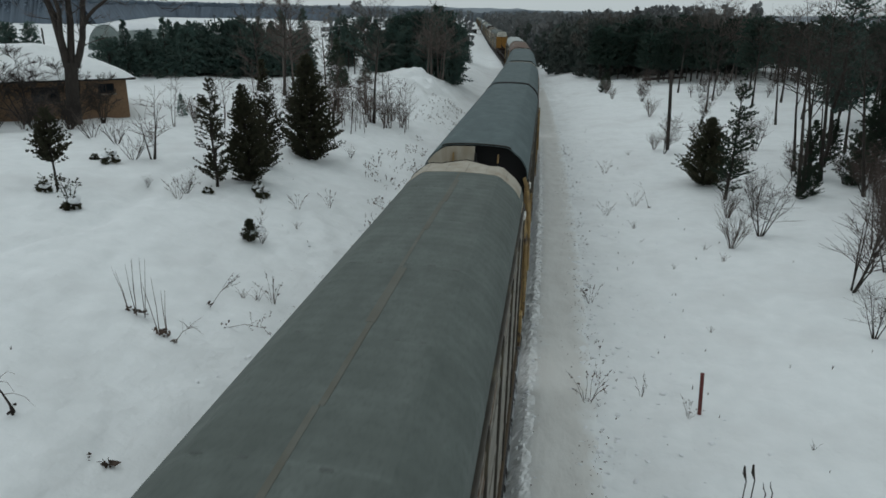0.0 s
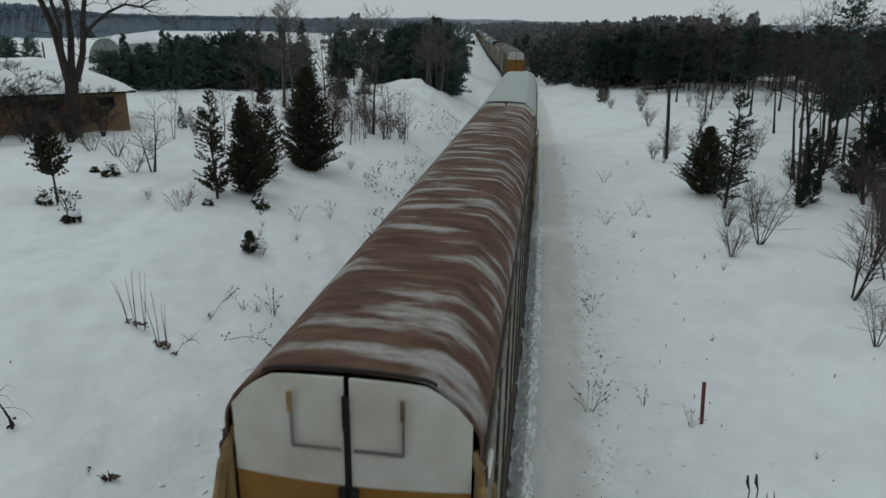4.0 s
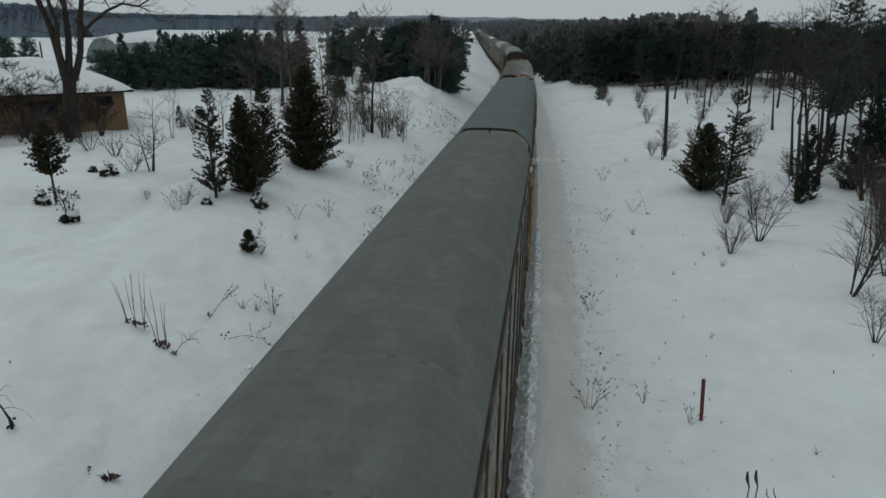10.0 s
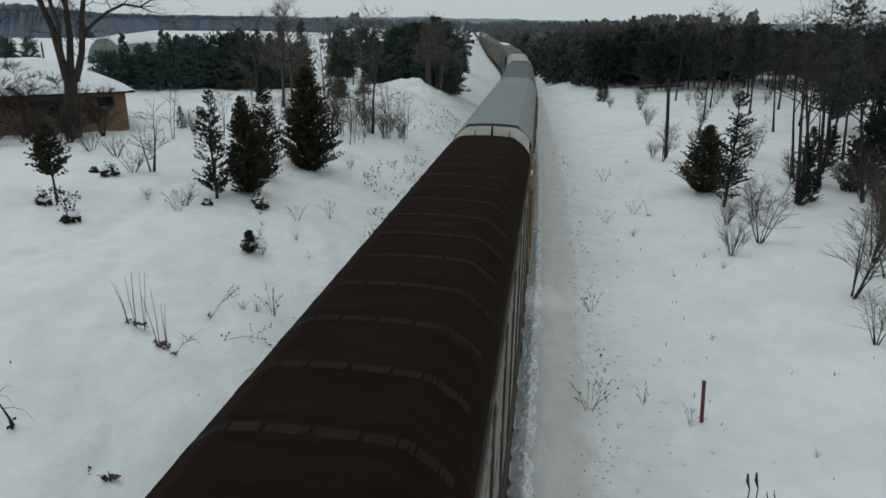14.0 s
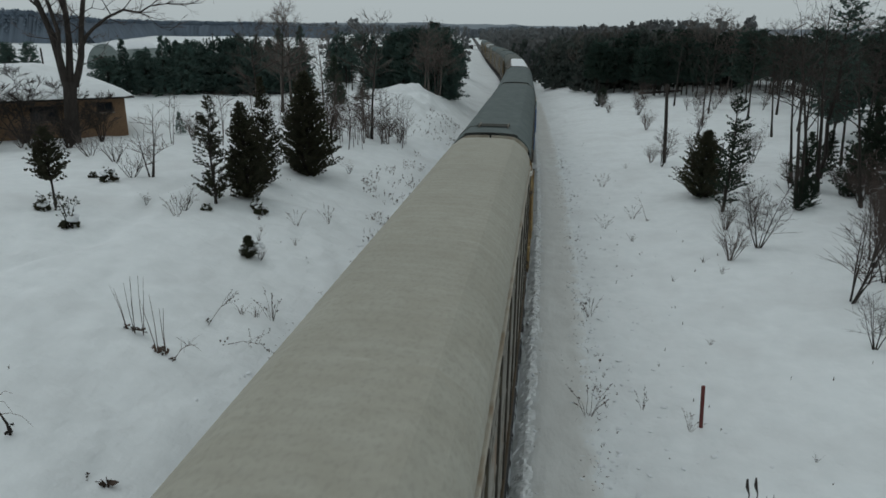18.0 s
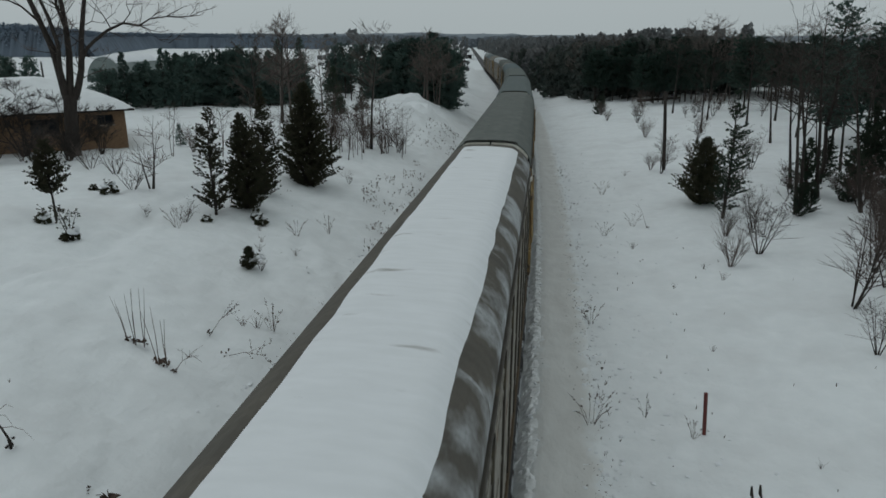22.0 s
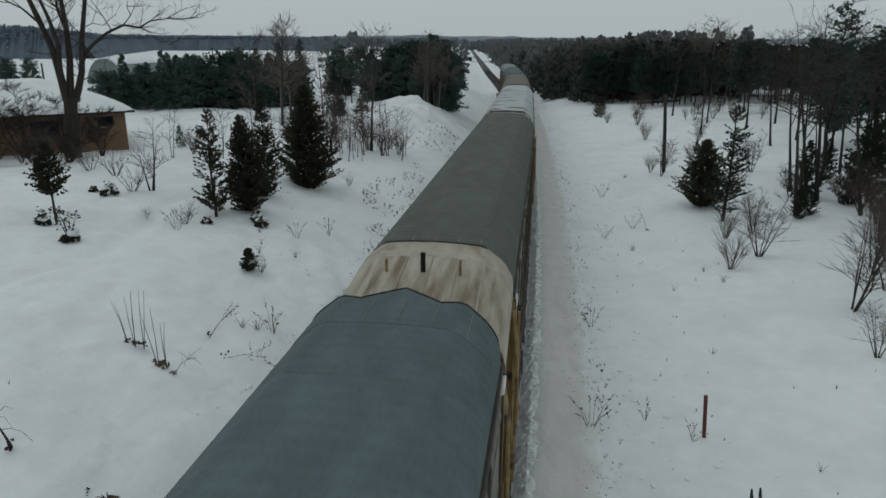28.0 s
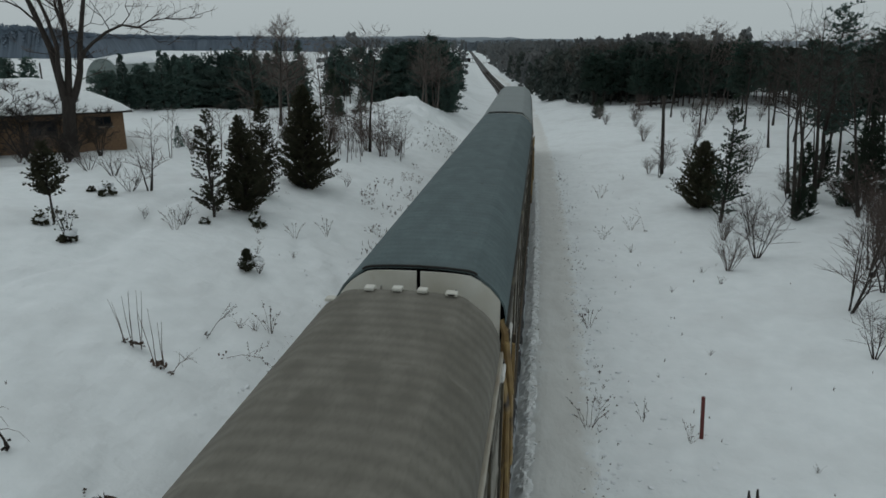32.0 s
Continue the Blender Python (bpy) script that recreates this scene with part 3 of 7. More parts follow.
def frame_smudges(seed):
    """Short grime marks along one roof frame, where fasteners sit."""
    def build():
        rng = random.Random(seed)
        g = Geo()
        for x in (-0.8, -0.4, 0.0, 0.4, 0.8):
            if rng.random() < 0.2:
                continue
            slope = math.degrees(math.atan2(door_height(x + 0.03) - door_height(x - 0.03), 0.06))
            g.box((0, 0, 0), (rng.uniform(0.04, 0.13), rng.uniform(0.02, 0.07), 0.004), pose(x + rng.uniform(-0.05, 0.05), rng.uniform(-0.05, 0.05), 0) @ Matrix.Translation((0, 0, door_height(x) + 0.062)) @ pose(0, 0, 0, 0, -slope, 0))
        return g
    return build


def worn_dashes():
    """Thin worn strips, broken at the ribs, from one eave over the arch to the other."""
    g = Geo()
    for a, b in zip(ARCH, ARCH[1:]):
        d = math.hypot(b[0] - a[0], b[1] - a[1])
        n = max(1, round(d / 0.34))
        for i in range(n):
            p = [a[k] + (b[k] - a[k]) * (i + 0.06) / n for k in (0, 1)]
            q = [a[k] + (b[k] - a[k]) * (i + 0.94) / n for k in (0, 1)]
            if abs(p[0]) < 1.5:
                g.beam((p[0], 0, p[1] + 0.004), (q[0], 0, q[1] + 0.004), 0.16, 0.006)
    return g


def side_sheet(length, lo=3.90, hi=4.80):
    """A side panel with shallow vertical ribs."""
    def build():
        g = Geo()
        n = 18
        prof = []
        for i in range(n + 1):
            prof.append((-length / 2 + length * i / n, 0.012 if i % 3 == 1 else 0.0))
        vs, fs = [], []
        for z in (lo, hi):
            vs += [(d, y, z) for y, d in prof]
        m = n + 1
        fs += [(i, i + 1, m + i + 1, m + i) for i in range(n)]
        k = len(vs)
        vs += [(d - 0.03, y, z) for d, y, z in vs]
        fs += [tuple(k + q for q in f[::-1]) for f in fs[:n]]
        g.add(vs, fs)
        # rows of slots
        for z in (lo + (hi - lo) * 0.3, lo + (hi - lo) * 0.7):
            g.box((0.012, 0, z), (0.016, length * 0.92, 0.05))
        return g
    return build


def bogie(parent, y):
    b = part("bogie", shared("bogie", lambda: bogie_frame(), SOOT_STEEL), SOOT_STEEL, parent, "sooty cast steel bogie", at=pose(0, y, 0))
    for wy in (-0.88, 0.88):
        for wx in (-0.76, 0.76):
            part("wheel", shared("wheel", lambda: Geo().tube([(-0.065, 0, 0), (-0.02, 0, 0), (0.06, 0, 0)], [0.45, 0.42, 0.42], 20), RAIL_STEEL), RAIL_STEEL, b, at=pose(wx, wy, 0.42))
    return b


def bogie_frame():
    g = Geo()
    for x in (-1.0, 1.0):
        g.box((x, 0, 0.5), (0.14, 2.5, 0.22), bevel=0.03)
        g.box((x, 0, 0.34), (0.14, 0.9, 0.2), bevel=0.03)
    g.box((0, 0, 0.55), (2.1, 0.45, 0.3), bevel=0.04)
    for y in (-0.88, 0.88):
        g.tube([(-1.0, y, 0.42), (1.0, y, 0.42)], [0.08, 0.08], 8)
    return g


def coupler(parent, y, sgn):
    g = Geo()
    g.box((0, y + sgn * 0.2, 0.85), (0.3, 0.75, 0.24), bevel=0.04)
    g.box((0.06 * sgn, y + sgn * 0.5, 0.85), (0.34, 0.22, 0.32), bevel=0.06)
    part("coupler", g, SOOT_STEEL, parent)
    h = Geo()
    h.tube([(0.5, y, 0.8), (0.45, y + sgn * 0.3, 0.55), (0.3, y + sgn * 0.58, 0.5)], [0.035] * 3, 6)
    part("air_hose", h, BLACK, parent)


def lettering(parent, words, size, m, mat=None):
    cu = bpy.data.curves.new("lettering", 'FONT')
    cu.body, cu.size, cu.align_x, cu.extrude, cu.resolution_u = words, size, 'CENTER', 0.002, 2
    cu.offset = 0.005
    tmp = bpy.data.objects.new("lettering", cu)
    scene.collection.objects.link(tmp)
    me = bpy.data.meshes.new_from_object(tmp.evaluated_get(bpy.context.evaluated_depsgraph_get()))
    bpy.data.objects.remove(tmp)
    me.materials.clear()
    me.materials.append(mat or INK)
    return part("lettering", me, mat or INK, parent, at=m)


def door_height(x, upto=0.0):
    """The underside of the roof arch at x."""
    return float(np.interp(abs(x), [p[0] for p in SHELL[::-1]], [p[1] for p in SHELL[::-1]])) - 0.06 - upto


def door_leaf(side, lo, hi, bow):
    """Half an end door from z = lo to the roof arch (hi None) or to hi, slightly bowed outwards."""
    g = Geo()
    n = 8
    vs = []
    for d in (0.0, 0.05):
        for i in range(n + 1):
            x = side * (0.035 + 1.40 * i / n)
            y = d - bow * (1 - (abs(x) / HALF) ** 2)
            top = door_height(x) if hi is None else hi
            vs += [(x, y, lo), (x, y, top)]
    m = 2 * (n + 1)
    fs = []
    for i in range(n):
        a = 2 * i
        fs += [(a, a + 1, a + 3, a + 2), (m + a, m + a + 2, m + a + 3, m + a + 1)]
        fs += [(a + 1, m + a + 1, m + a + 3, a + 3), (a, a + 2, m + a + 2, m + a)]
    fs += [(0, m, m + 1, 1), (2 * n, 2 * n + 1, m + 2 * n + 1, m + 2 * n)]
    return g.add(vs, fs)


def end_wall(car, y, sgn, style, words, shut, trim=None):
    """The end of a car: door leaves, latch bar, corner posts, ladder, grab irons. shut: which leaves are drawn closed."""
    trim = trim or YELLOW
    upper = {"white": WHITE_DOOR, "tan": TAN_DOOR, "rusted": RUST_DOOR, "stained": STAINED_DOOR}[style]
    turn = pose(0, y, 0) if sgn < 0 else pose(0, y, 0, 0, 0, 180)
    # A black plate stands for the darkness inside the car.
    back_plate = Geo()
    ring = [(x * 0.97, z - 0.05) for x, z in ARCH] + [(-1.42, 1.15), (1.42, 1.15)]
    back_plate.add([(x, 0.35, z) for x, z in ring], [tuple(range(len(ring)))])
    part("end_opening", back_plate, BLACK, car, "black plate standing for the unlit inside of the car", at=turn)
    for side in (-1, 1):
        if side not in shut:
            continue
        leaf = part("end_door", shared("end_door%d" % side, lambda: door_leaf(side, 1.2, 4.45, 0.12), ORANGE_DOOR), ORANGE_DOOR, car, "ochre painted steel end door", at=turn)
        part("upper_panel", shared("upper_panel%d" % side, lambda: door_leaf(side, 4.455, None, 0.125), upper), upper, leaf, style + " painted upper door panel")
        frame_g = Geo()
        for a, b in (((0.66, 4.92), (0.66, 5.50)), ((0.66, 4.92), (0.08, 4.92))):
            frame_g.beam((side * a[0], -0.14, a[1]), (side * b[0], -0.14, b[1]), 0.03, 0.03)
        part("grab_frame", frame_g, GALVANISED, leaf)
        for z in (2.1, 4.22):
            part("latch", shared("latch", lambda: Geo().box((0, 0, 0), (0.09, 0.06, 0.46), bevel=0.01), SOOT_STEEL), SOOT_STEEL, leaf, at=pose(side * 0.075, -0.155, z))
        for z in (2.45, 3.25):
            part("door_rib", shared("door_rib", lambda: Geo().box((0, 0, 0), (1.1, 0.02, 0.035)), ORANGE_DOOR), ORANGE_DOOR, leaf, at=pose(side * 0.78, -0.10, z))
        if words:
            lettering(leaf, "EXCESS HEIGHT CAR", 0.11, pose(side * 0.68, -0.14, words, 90, 0, 0))
        if words and words < 4.7 and side > 0:
            bars = Geo()
            for k, z in enumerate((4.28, 4.11)):
                for i in range(6 - 2 * (k == 0)):
                    bars.box((0.56 + i * 0.11, -0.128, z), (0.075, 0.01, 0.12))
            part("stencil_mark", bars, INK, leaf)
            soot, rng = Geo(), random.Random(17)
            for _ in range(420):
                x, z, r = rng.gauss(0.22, 0.17), 1.22 + abs(rng.gauss(0, 0.34)), rng.uniform(0.015, 0.05)
                if abs(x) < 0.05 or x > 1.2 or x < 0:
                    continue
                soot.add([(x + r * math.cos(a), -0.150 - 0.0002 * len(soot.f) / 10, z + r * math.sin(a) * 1.4) for a in (0, 1.1, 2.0, 3.3, 4.1, 5.3)], [(0, 1, 2, 3, 4, 5)])
            part("soot_stain", soot, SOOT_STEEL, leaf, "sooty stain low on the door")
    bar = Geo().box((0, -0.13, 3.4), (0.075, 0.05, 4.1), bevel=0.01)
    part("latch_bar", bar, BLACK, car, "black bar down the middle of the doors", at=turn)
    for side in (-1, 1):
        post = Geo()
        x = side * (HALF - 0.02)
        post.tube([(x, -0.05, 1.1), (x, -0.05, 4.2), (x, -0.02, 4.75), (x - side * 0.10, 0.05, 4.95)], [0.085, 0.085, 0.08, 0.06], 7)
        post.tube([(x + side * 0.08, -0.28, 1.2), (x + side * 0.08, -0.28, 3.9), (x + side * 0.05, -0.12, 4.2)], [0.03] * 3, 6)
        part("corner_post", post, trim, car, "painted corner post", at=turn)
    for side in (-1, 1):
        arm = Geo()
        arm.beam((side * 1.56, -0.10, 4.62), (side * 1.68, -0.30, 3.75), 0.10, 0.13, 0.02)
        arm.beam((side * 1.68, -0.30, 3.78), (side * 1.72, -0.10, 2.3), 0.08, 0.11, 0.02)
        arm.box((side * 1.66, -0.20, 1.5), (0.10, 0.34, 0.9), bevel=0.02)
        part("corner_bracket", arm, trim, car, "bent corner bracket", at=turn)
        part("grab_iron", Geo().box((side * 1.60, 0.22, 4.70), (0.10, 0.46, 0.12), bevel=0.03), WHITE_PAINT, car, "pale grab iron at the eave", at=turn)
    lad = Geo()
    for yy in (0.12, 0.55):
        lad.beam((1.69, yy, 0.8), (1.69, yy, 4.5), 0.05, 0.07)
    for i in range(11):
        lad.beam((1.68, 0.12, 0.95 + 0.33 * i), (1.68, 0.55, 0.95 + 0.33 * i), 0.025, 0.025)
    part("ladder", shared("ladder", lambda: lad, trim), trim, car, "painted side ladder", at=turn)
    plat = Geo().box((0, -0.22, 1.08), (2.7, 0.45, 0.1), bevel=0.02)
    plat.box((0.9, -0.25, 1.14), (0.5, 0.3, 0.04))
    part("end_platform", plat, SOOT_STEEL, car, at=turn)


def hood(car, y, sgn, mat):
    """The paler sheet over a car's end, cut in a shallow zigzag, with a thin dark seal along its lip."""
    def cut(x):
        a = abs(x)
        return float(np.interp(a, (0, 0.12, 0.62, 1.0, 1.56), (0.42, 0.34, -0.05, 0.10, 0.0)))
    g = Geo()
    xs = [-1.553 + 3.106 * i / 40 for i in range(41)]
    vs = []
    for x in xs:
        z = door_height(x) + 0.06
        for yy, lift in ((-0.95, 0.006), (0.0 + cut(x), 0.012)):
            vs += [(x * 1.004, sgn * yy, z + lift), (x * 1.0, sgn * yy, z - 0.03)]
    fs = []
    for i in range(40):
        a, b = 4 * i, 4 * i + 4
        fs += [(a, a + 2, b + 2, b), (a + 2, a + 3, b + 3, b + 2), (a, b, b + 1, a + 1), (a + 1, b + 1, b + 3, a + 3)]
    g.add(vs, fs)
    part("end_hood", g, mat, car, "paler weathered sheet over the roof end", at=pose(0, y, 0))
    s = Geo()
    pts = [(x * 1.005, sgn * (0.012 + cut(x)), door_height(x) + 0.075) for x in xs]
    s.tube(pts, [0.015] * len(pts), 5)
    part("seal_strip", s, BLACK, car, at=pose(0, y, 0))
    for i in range(-2, 3):
        x = i * 0.5 + 0.12
        q = Geo().beam((x, y - sgn * 0.9, door_height(x) + 0.07), (x, y - sgn * 0.05, door_height(x) + 0.075), 0.008, 0.006)
        part("hood_seam", q, GALVANISED, car)


def autorack(label, roof, door="white", near_shut=(-1, 1), words=0, hood_far=False, hood_mat=None, length=LENGTH, bellows=False, extras=(), rise=0.0, wrap=False, near_trim=None, far_trim=None):
    car = thing("autorack_car", label, "railcar", "cars of the freight train")
    mat = ROOFS[roof]
    seam = mat
    upper = mat if wrap else SIDE_PALE
    lower = SIDE_PALE
    rim = TAN_DOOR if roof in ("weathered", "tan", "cream") else GRIMY_RIM
    bays = max(6, round(BAYS * length / LENGTH))
    w = length / bays
    under = Geo()
    under.box((0, 0, 0.95), (2.5, length - 0.2, 0.28), bevel=0.03)
    under.box((0, 0, 0.7), (0.7, length - 5, 0.35), bevel=0.03)
    part("underframe", under, SOOT_STEEL, car, "sooty steel underframe")
    for i in range(bays):
        y = -length / 2 + w * (i + 0.5)
        if roof in STAINED:
            part("roof_panel", roof_sheet(w - 0.001, y)(), mat, car)
        else:
            part("roof_panel", shared("roof_panel%d_%.1f" % (bays, length), roof_sheet(w - 0.004), mat), mat, car, at=pose(0, y, 0))
        for side in (-1, 1):
            turn = pose(side * (HALF + 0.01), y, 0, 0, 0, 0 if side > 0 else 180)
            part("side_panel", shared("side_panel%d_%.1f" % (bays, length), side_sheet(w - 0.10), upper), upper, car, at=turn)
            part("side_screen", shared("side_screen%d_%.1f" % (bays, length), side_sheet(w - 0.10, 0.95, 3.88), lower), lower, car, at=turn)
        if i and roof == "dark_brown":
            part("roof_seam", shared("worn_dashes", worn_dashes, SEAM_PALE), SEAM_PALE, car, "row of worn paler dashes across the roof", at=pose(0, y - w / 2, 0))
            part("roof_seam", shared("worn_dashes", worn_dashes, SEAM_PALE), SEAM_PALE, car, at=pose(0, y, 0))
        elif i and roof not in STAINED:
            if roof not in ("white", "cream", "weathered", "rust", "snowy", "tan", "light_grey"):
                tagged(part("grime", shared("grime%d" % (i % 4), frame_smudges(i % 4), SEAM_GRIME), SEAM_GRIME, car, at=pose(0, y - w / 2, 0)), kind="stuff")
            part("roof_seam", shared("roof_seam", lambda: roof_lap(0.05), seam), seam, car, at=pose(0, y - w / 2, 0))
    for side in (-1, 1):
        for i in range(bays + 1):
            part("side_post", shared("side_post", lambda: Geo().box((0, 0, 2.85), (0.07, 0.11, 3.9), bevel=0.01), GRIMY_RIM), GRIMY_RIM, car, at=pose(side * (HALF + 0.02), -length / 2 + w * i, 0))
        sill = Geo().box((side * (HALF + 0.02), 0, 0.86), (0.12, length, 0.22), bevel=0.02)
        part("side_sill", shared("side_sill%.1f_%d" % (length, side), lambda: sill, SILL_BROWN), SILL_BROWN, car, "dull ochre side sill")
        eave = Geo().box((side * (HALF - 0.005), 0, 4.86), (0.075, length, 0.15), bevel=0.02)
        part("eave_rail", shared("eave_rail%.1f_%d" % (length, side), lambda: eave, rim), rim, car)
    end_wall(car, -length / 2 + 0.02, -1, door, words, near_shut, near_trim)
    if not bellows:
        end_wall(car, length / 2 - 0.02, 1, door, 0, (-1, 1), far_trim)
    else:
        for k in range(4):
            b = Geo()
            ring = [(x * (1.01 if k % 2 else 0.98), z + (0.02 if k % 2 else -0.03)) for x, z in ARCH]
            b.sweep(ring + [(x * 0.9, z - 0.12) for x, z in ring[::-1]], (length / 2 + 0.2 * k, length / 2 + 0.2 * (k + 1)), closed=True)
            part("bellows_fold", b, BLACK, car, "black rubber bellows between the two units")
    if hood_far:
        hood(car, length / 2, 1, hood_mat or TAN_DOOR)
    pts = [(x, 0, z + 0.004) for x, z in ARCH if abs(x) < 1.1]
    part("roof_edge", shared("roof_edge", lambda: Geo().tube(pts, [0.022] * len(pts), 6), SOOT_STEEL), SOOT_STEEL, car, "dark roof edge strip", at=pose(0, -length / 2, 0))
    for y in (-length / 2 + 3.4, length / 2 - 3.4):
        bogie(car, y)
    coupler(car, -length / 2, -1)
    coupler(car, length / 2, 1)
    for extra in extras:
        extra(car, length)
    grow = Matrix.Diagonal((1, 1, 1 + (rise - RAIL_TOP) / 5.835, 1))      # the full height over the rails
    for p in car.children:
        p.matrix_basis = grow @ p.matrix_basis
    return car


def roof_rack(car, length):
    """A low ladder-like frame lying on the roof."""
    y0 = -length / 2 + 1.65
    for x in (-0.56, 0.58):
        part("rack_rail", Geo().beam((x, y0 - 0.1, 5.89), (x, y0 + 0.95, 5.89), 0.04, 0.045, 0.01), RACK_PALE, car, "worn steel rail lying on the roof")
        for y in (y0 - 0.2, y0 + 1.05):
            part("rack_foot", Geo().beam((x, y - 0.13, 5.86), (x, y + 0.13, 5.86), 0.03, 0.04, 0.008), RACK_PALE, car, "grey foot of the frame")
    for y, wide in ((y0 + 0.10, 0.10), (y0 + 0.30, 0.20), (y0 + 0.70, 0.24)):
        part("rack_slat", Geo().beam((-0.68, y, 5.875), (0.64, y, 5.875), wide, 0.03, 0.008), GRIMY_CAP, car, "grimy olive board of the frame")
    strap = [(x, y0 + 0.45, z + 0.012) for x, z in ARCH if x < -0.4 and z > 5.1]
    part("strap", Geo().tube(strap, [0.018] * len(strap), 5), GRIMY_CAP, car, "dark strap running down over the roof edge")


def centre_streak(car, length):
    for i in range(14):
        g = Geo()
        y0 = -length / 2 + 0.2 + i * length / 14
        w = 0.09 + 0.04 * math.sin(i * 2.3)
        x = 0.03 * math.sin(i * 1.7)
        g.box((x, y0 + length / 28, 5.833), (w, length / 14 - 0.01, 0.012))
        part("ridge_strip", g, RIDGE_STAIN, car, "dirty brown strip along the ridge")


def snow_load(car, length):
    """Wind-packed snow on the roof, bare along one side."""
    g = Geo()
    ny, nx = 80, 14
    vs = []
    for i in range(ny + 1):
        y = -length / 2 + 0.5 + (length - 0.9) * i / ny
        left = -0.93 + 0.04 * bumps(0, y, 1.3, 6.6) + (0.2 * bumps(0, y, 0.5, 2.0) + 0.2 if y < -length / 2 + 2 else 0)
        for j in range(nx + 1):
            x = left + (1.20 + 0.04 * bumps(4, y, 1.1, 2.6) - left) * j / nx
            e = min(j, nx - j, i, ny - i)
            th = (0.05 + 0.03 * bumps(x, y, 0.9, 3.3)) * min(1, e / 2)
            if e == 0:
                th = -0.02
            vs.append((x, y, door_height(x) + 0.06 + th))
    g.add(vs, [(i * (nx + 1) + j, i * (nx + 1) + j + 1, (i + 1) * (nx + 1) + j + 1, (i + 1) * (nx + 1) + j) for i in range(ny) for j in range(nx)])
    part("snow_cover", g, SNOW_LOAD, car, "wind-packed snow lying along the roof", smooth=True)


def tan_lip(car, length):
    """A pale band along the far edge of the roof."""
    ring = tuple((x * 1.006, z + 0.008) for x, z in ARCH)
    g = Geo().sweep(ring + tuple((x * 0.99, z - 0.03) for x, z in ARCH[::-1]), (length / 2 - 0.14, length / 2 + 0.01), closed=True)
    part("end_band", g, TAN_DOOR, car, "narrow tan band along the roof end")


def end_stubs(car, length):
    """Short dark stubs on the upper end doors."""
    for x, h in ((-0.66, 0.24), (0.0, 0.42), (0.66, 0.24)):
        part("door_stub", Geo().box((x, -length / 2 - 0.15, 5.60 - h / 2), (0.075 if x == 0 else 0.05, 0.06, h), bevel=0.01), BLACK if x == 0 else YELLOW, car)


def sloped_end(car, length):
    """A stained tan sheet that slopes down from the roof over the end doors, with stubs standing on it."""
    rows = [(0.05, 0.008, 1.004), (-0.75, -0.06, 1.006), (-2.75, -0.36, 1.01)]
    rings = [[(x * k, -length / 2 + yy, z + dz) for x, z in ARCH] for yy, dz, k in rows]
    n = len(ARCH)
    for a, b, mat, words in ((rings[0], rings[1], TAN_DOOR, "stained tan sheet over the roof end"), (rings[1], rings[2], WHITE_STREAKED, "rust-streaked whitish sheet sloping over the end")):
        vs = a + b + [(x, y, z - 0.04) for x, y, z in a + b]
        fs = [(i, i + 1, n + i + 1, n + i) for i in range(n - 1)] + [(2 * n + i, 3 * n + i, 3 * n + i + 1, 2 * n + i + 1) for i in range(n - 1)] + [(n + i, n + i + 1, 3 * n + i + 1, 3 * n + i) for i in range(n - 1)]
        part("end_hood", Geo().add(vs, fs), mat, car, words)
    for x, h in ((-0.66, 0.26), (0.0, 0.40), (0.66, 0.30)):
        part("door_stub", Geo().box((x, -length / 2 - 1.35, 5.68 + h / 2 - 0.06), (0.085 if x == 0 else 0.05, 0.06, h), bevel=0.01), BLACK if x == 0 else YELLOW, car)
    for i in range(-2, 3):
        q = Geo().beam((i * 0.45, -length / 2 + 0.02, 5.845), (i * 0.45, -length / 2 + 0.32, 5.845), 0.014, 0.006)
        part("hood_seam", q, GALVANISED, car)
        w = Geo().beam((i * 0.48 + 0.1, -length / 2 - 0.8, 5.775), (i * 0.48 + 0.1, -length / 2 - 2.7, 5.485), 0.02, 0.008)
        part("hood_seam", w, TAN_DOOR, car)


def rust_lip(car, length):
    """A stained, overhanging edge of the roof above the end opening."""
    ring = tuple((x * 1.008, z + 0.010) for x, z in ARCH)
    g = Geo().sweep(ring + tuple((x * 0.99, z - 0.05) for x, z in ARCH[::-1]), (-length / 2 - 0.06, -length / 2 + 0.16), closed=True)
    part("end_band", g, RUST_DOOR, car, "pale roof edge eaten by rust")
    b = Geo().box((0.25, -length / 2 - 0.02, 5.52), (2.2, 0.10, 0.12), bevel=0.02)
    part("door_track", b, SOOT_STEEL, car, "dark door track under the roof edge")


def swung_leaf(car, length, mat, out):
    """A folded end door that stands out past the side."""
    g = Geo().box((-1.60 - out / 2, -length / 2 - 0.05, 3.9), (out, 0.05, 2.3), bevel=0.02)
    for z in (3.2, 4.4):
        g.box((-1.60 - out / 2, -length / 2 - 0.085, z), (out * 0.8, 0.02, 0.06))
    part("folded_door", g, mat, car, "door leaf folded past the side")


def pale_leaf(car, length):
    swung_leaf(car, length, WHITE_DOOR, 0.34)


def ochre_leaf(car, length):
    swung_leaf(car, length, YELLOW, 0.36)


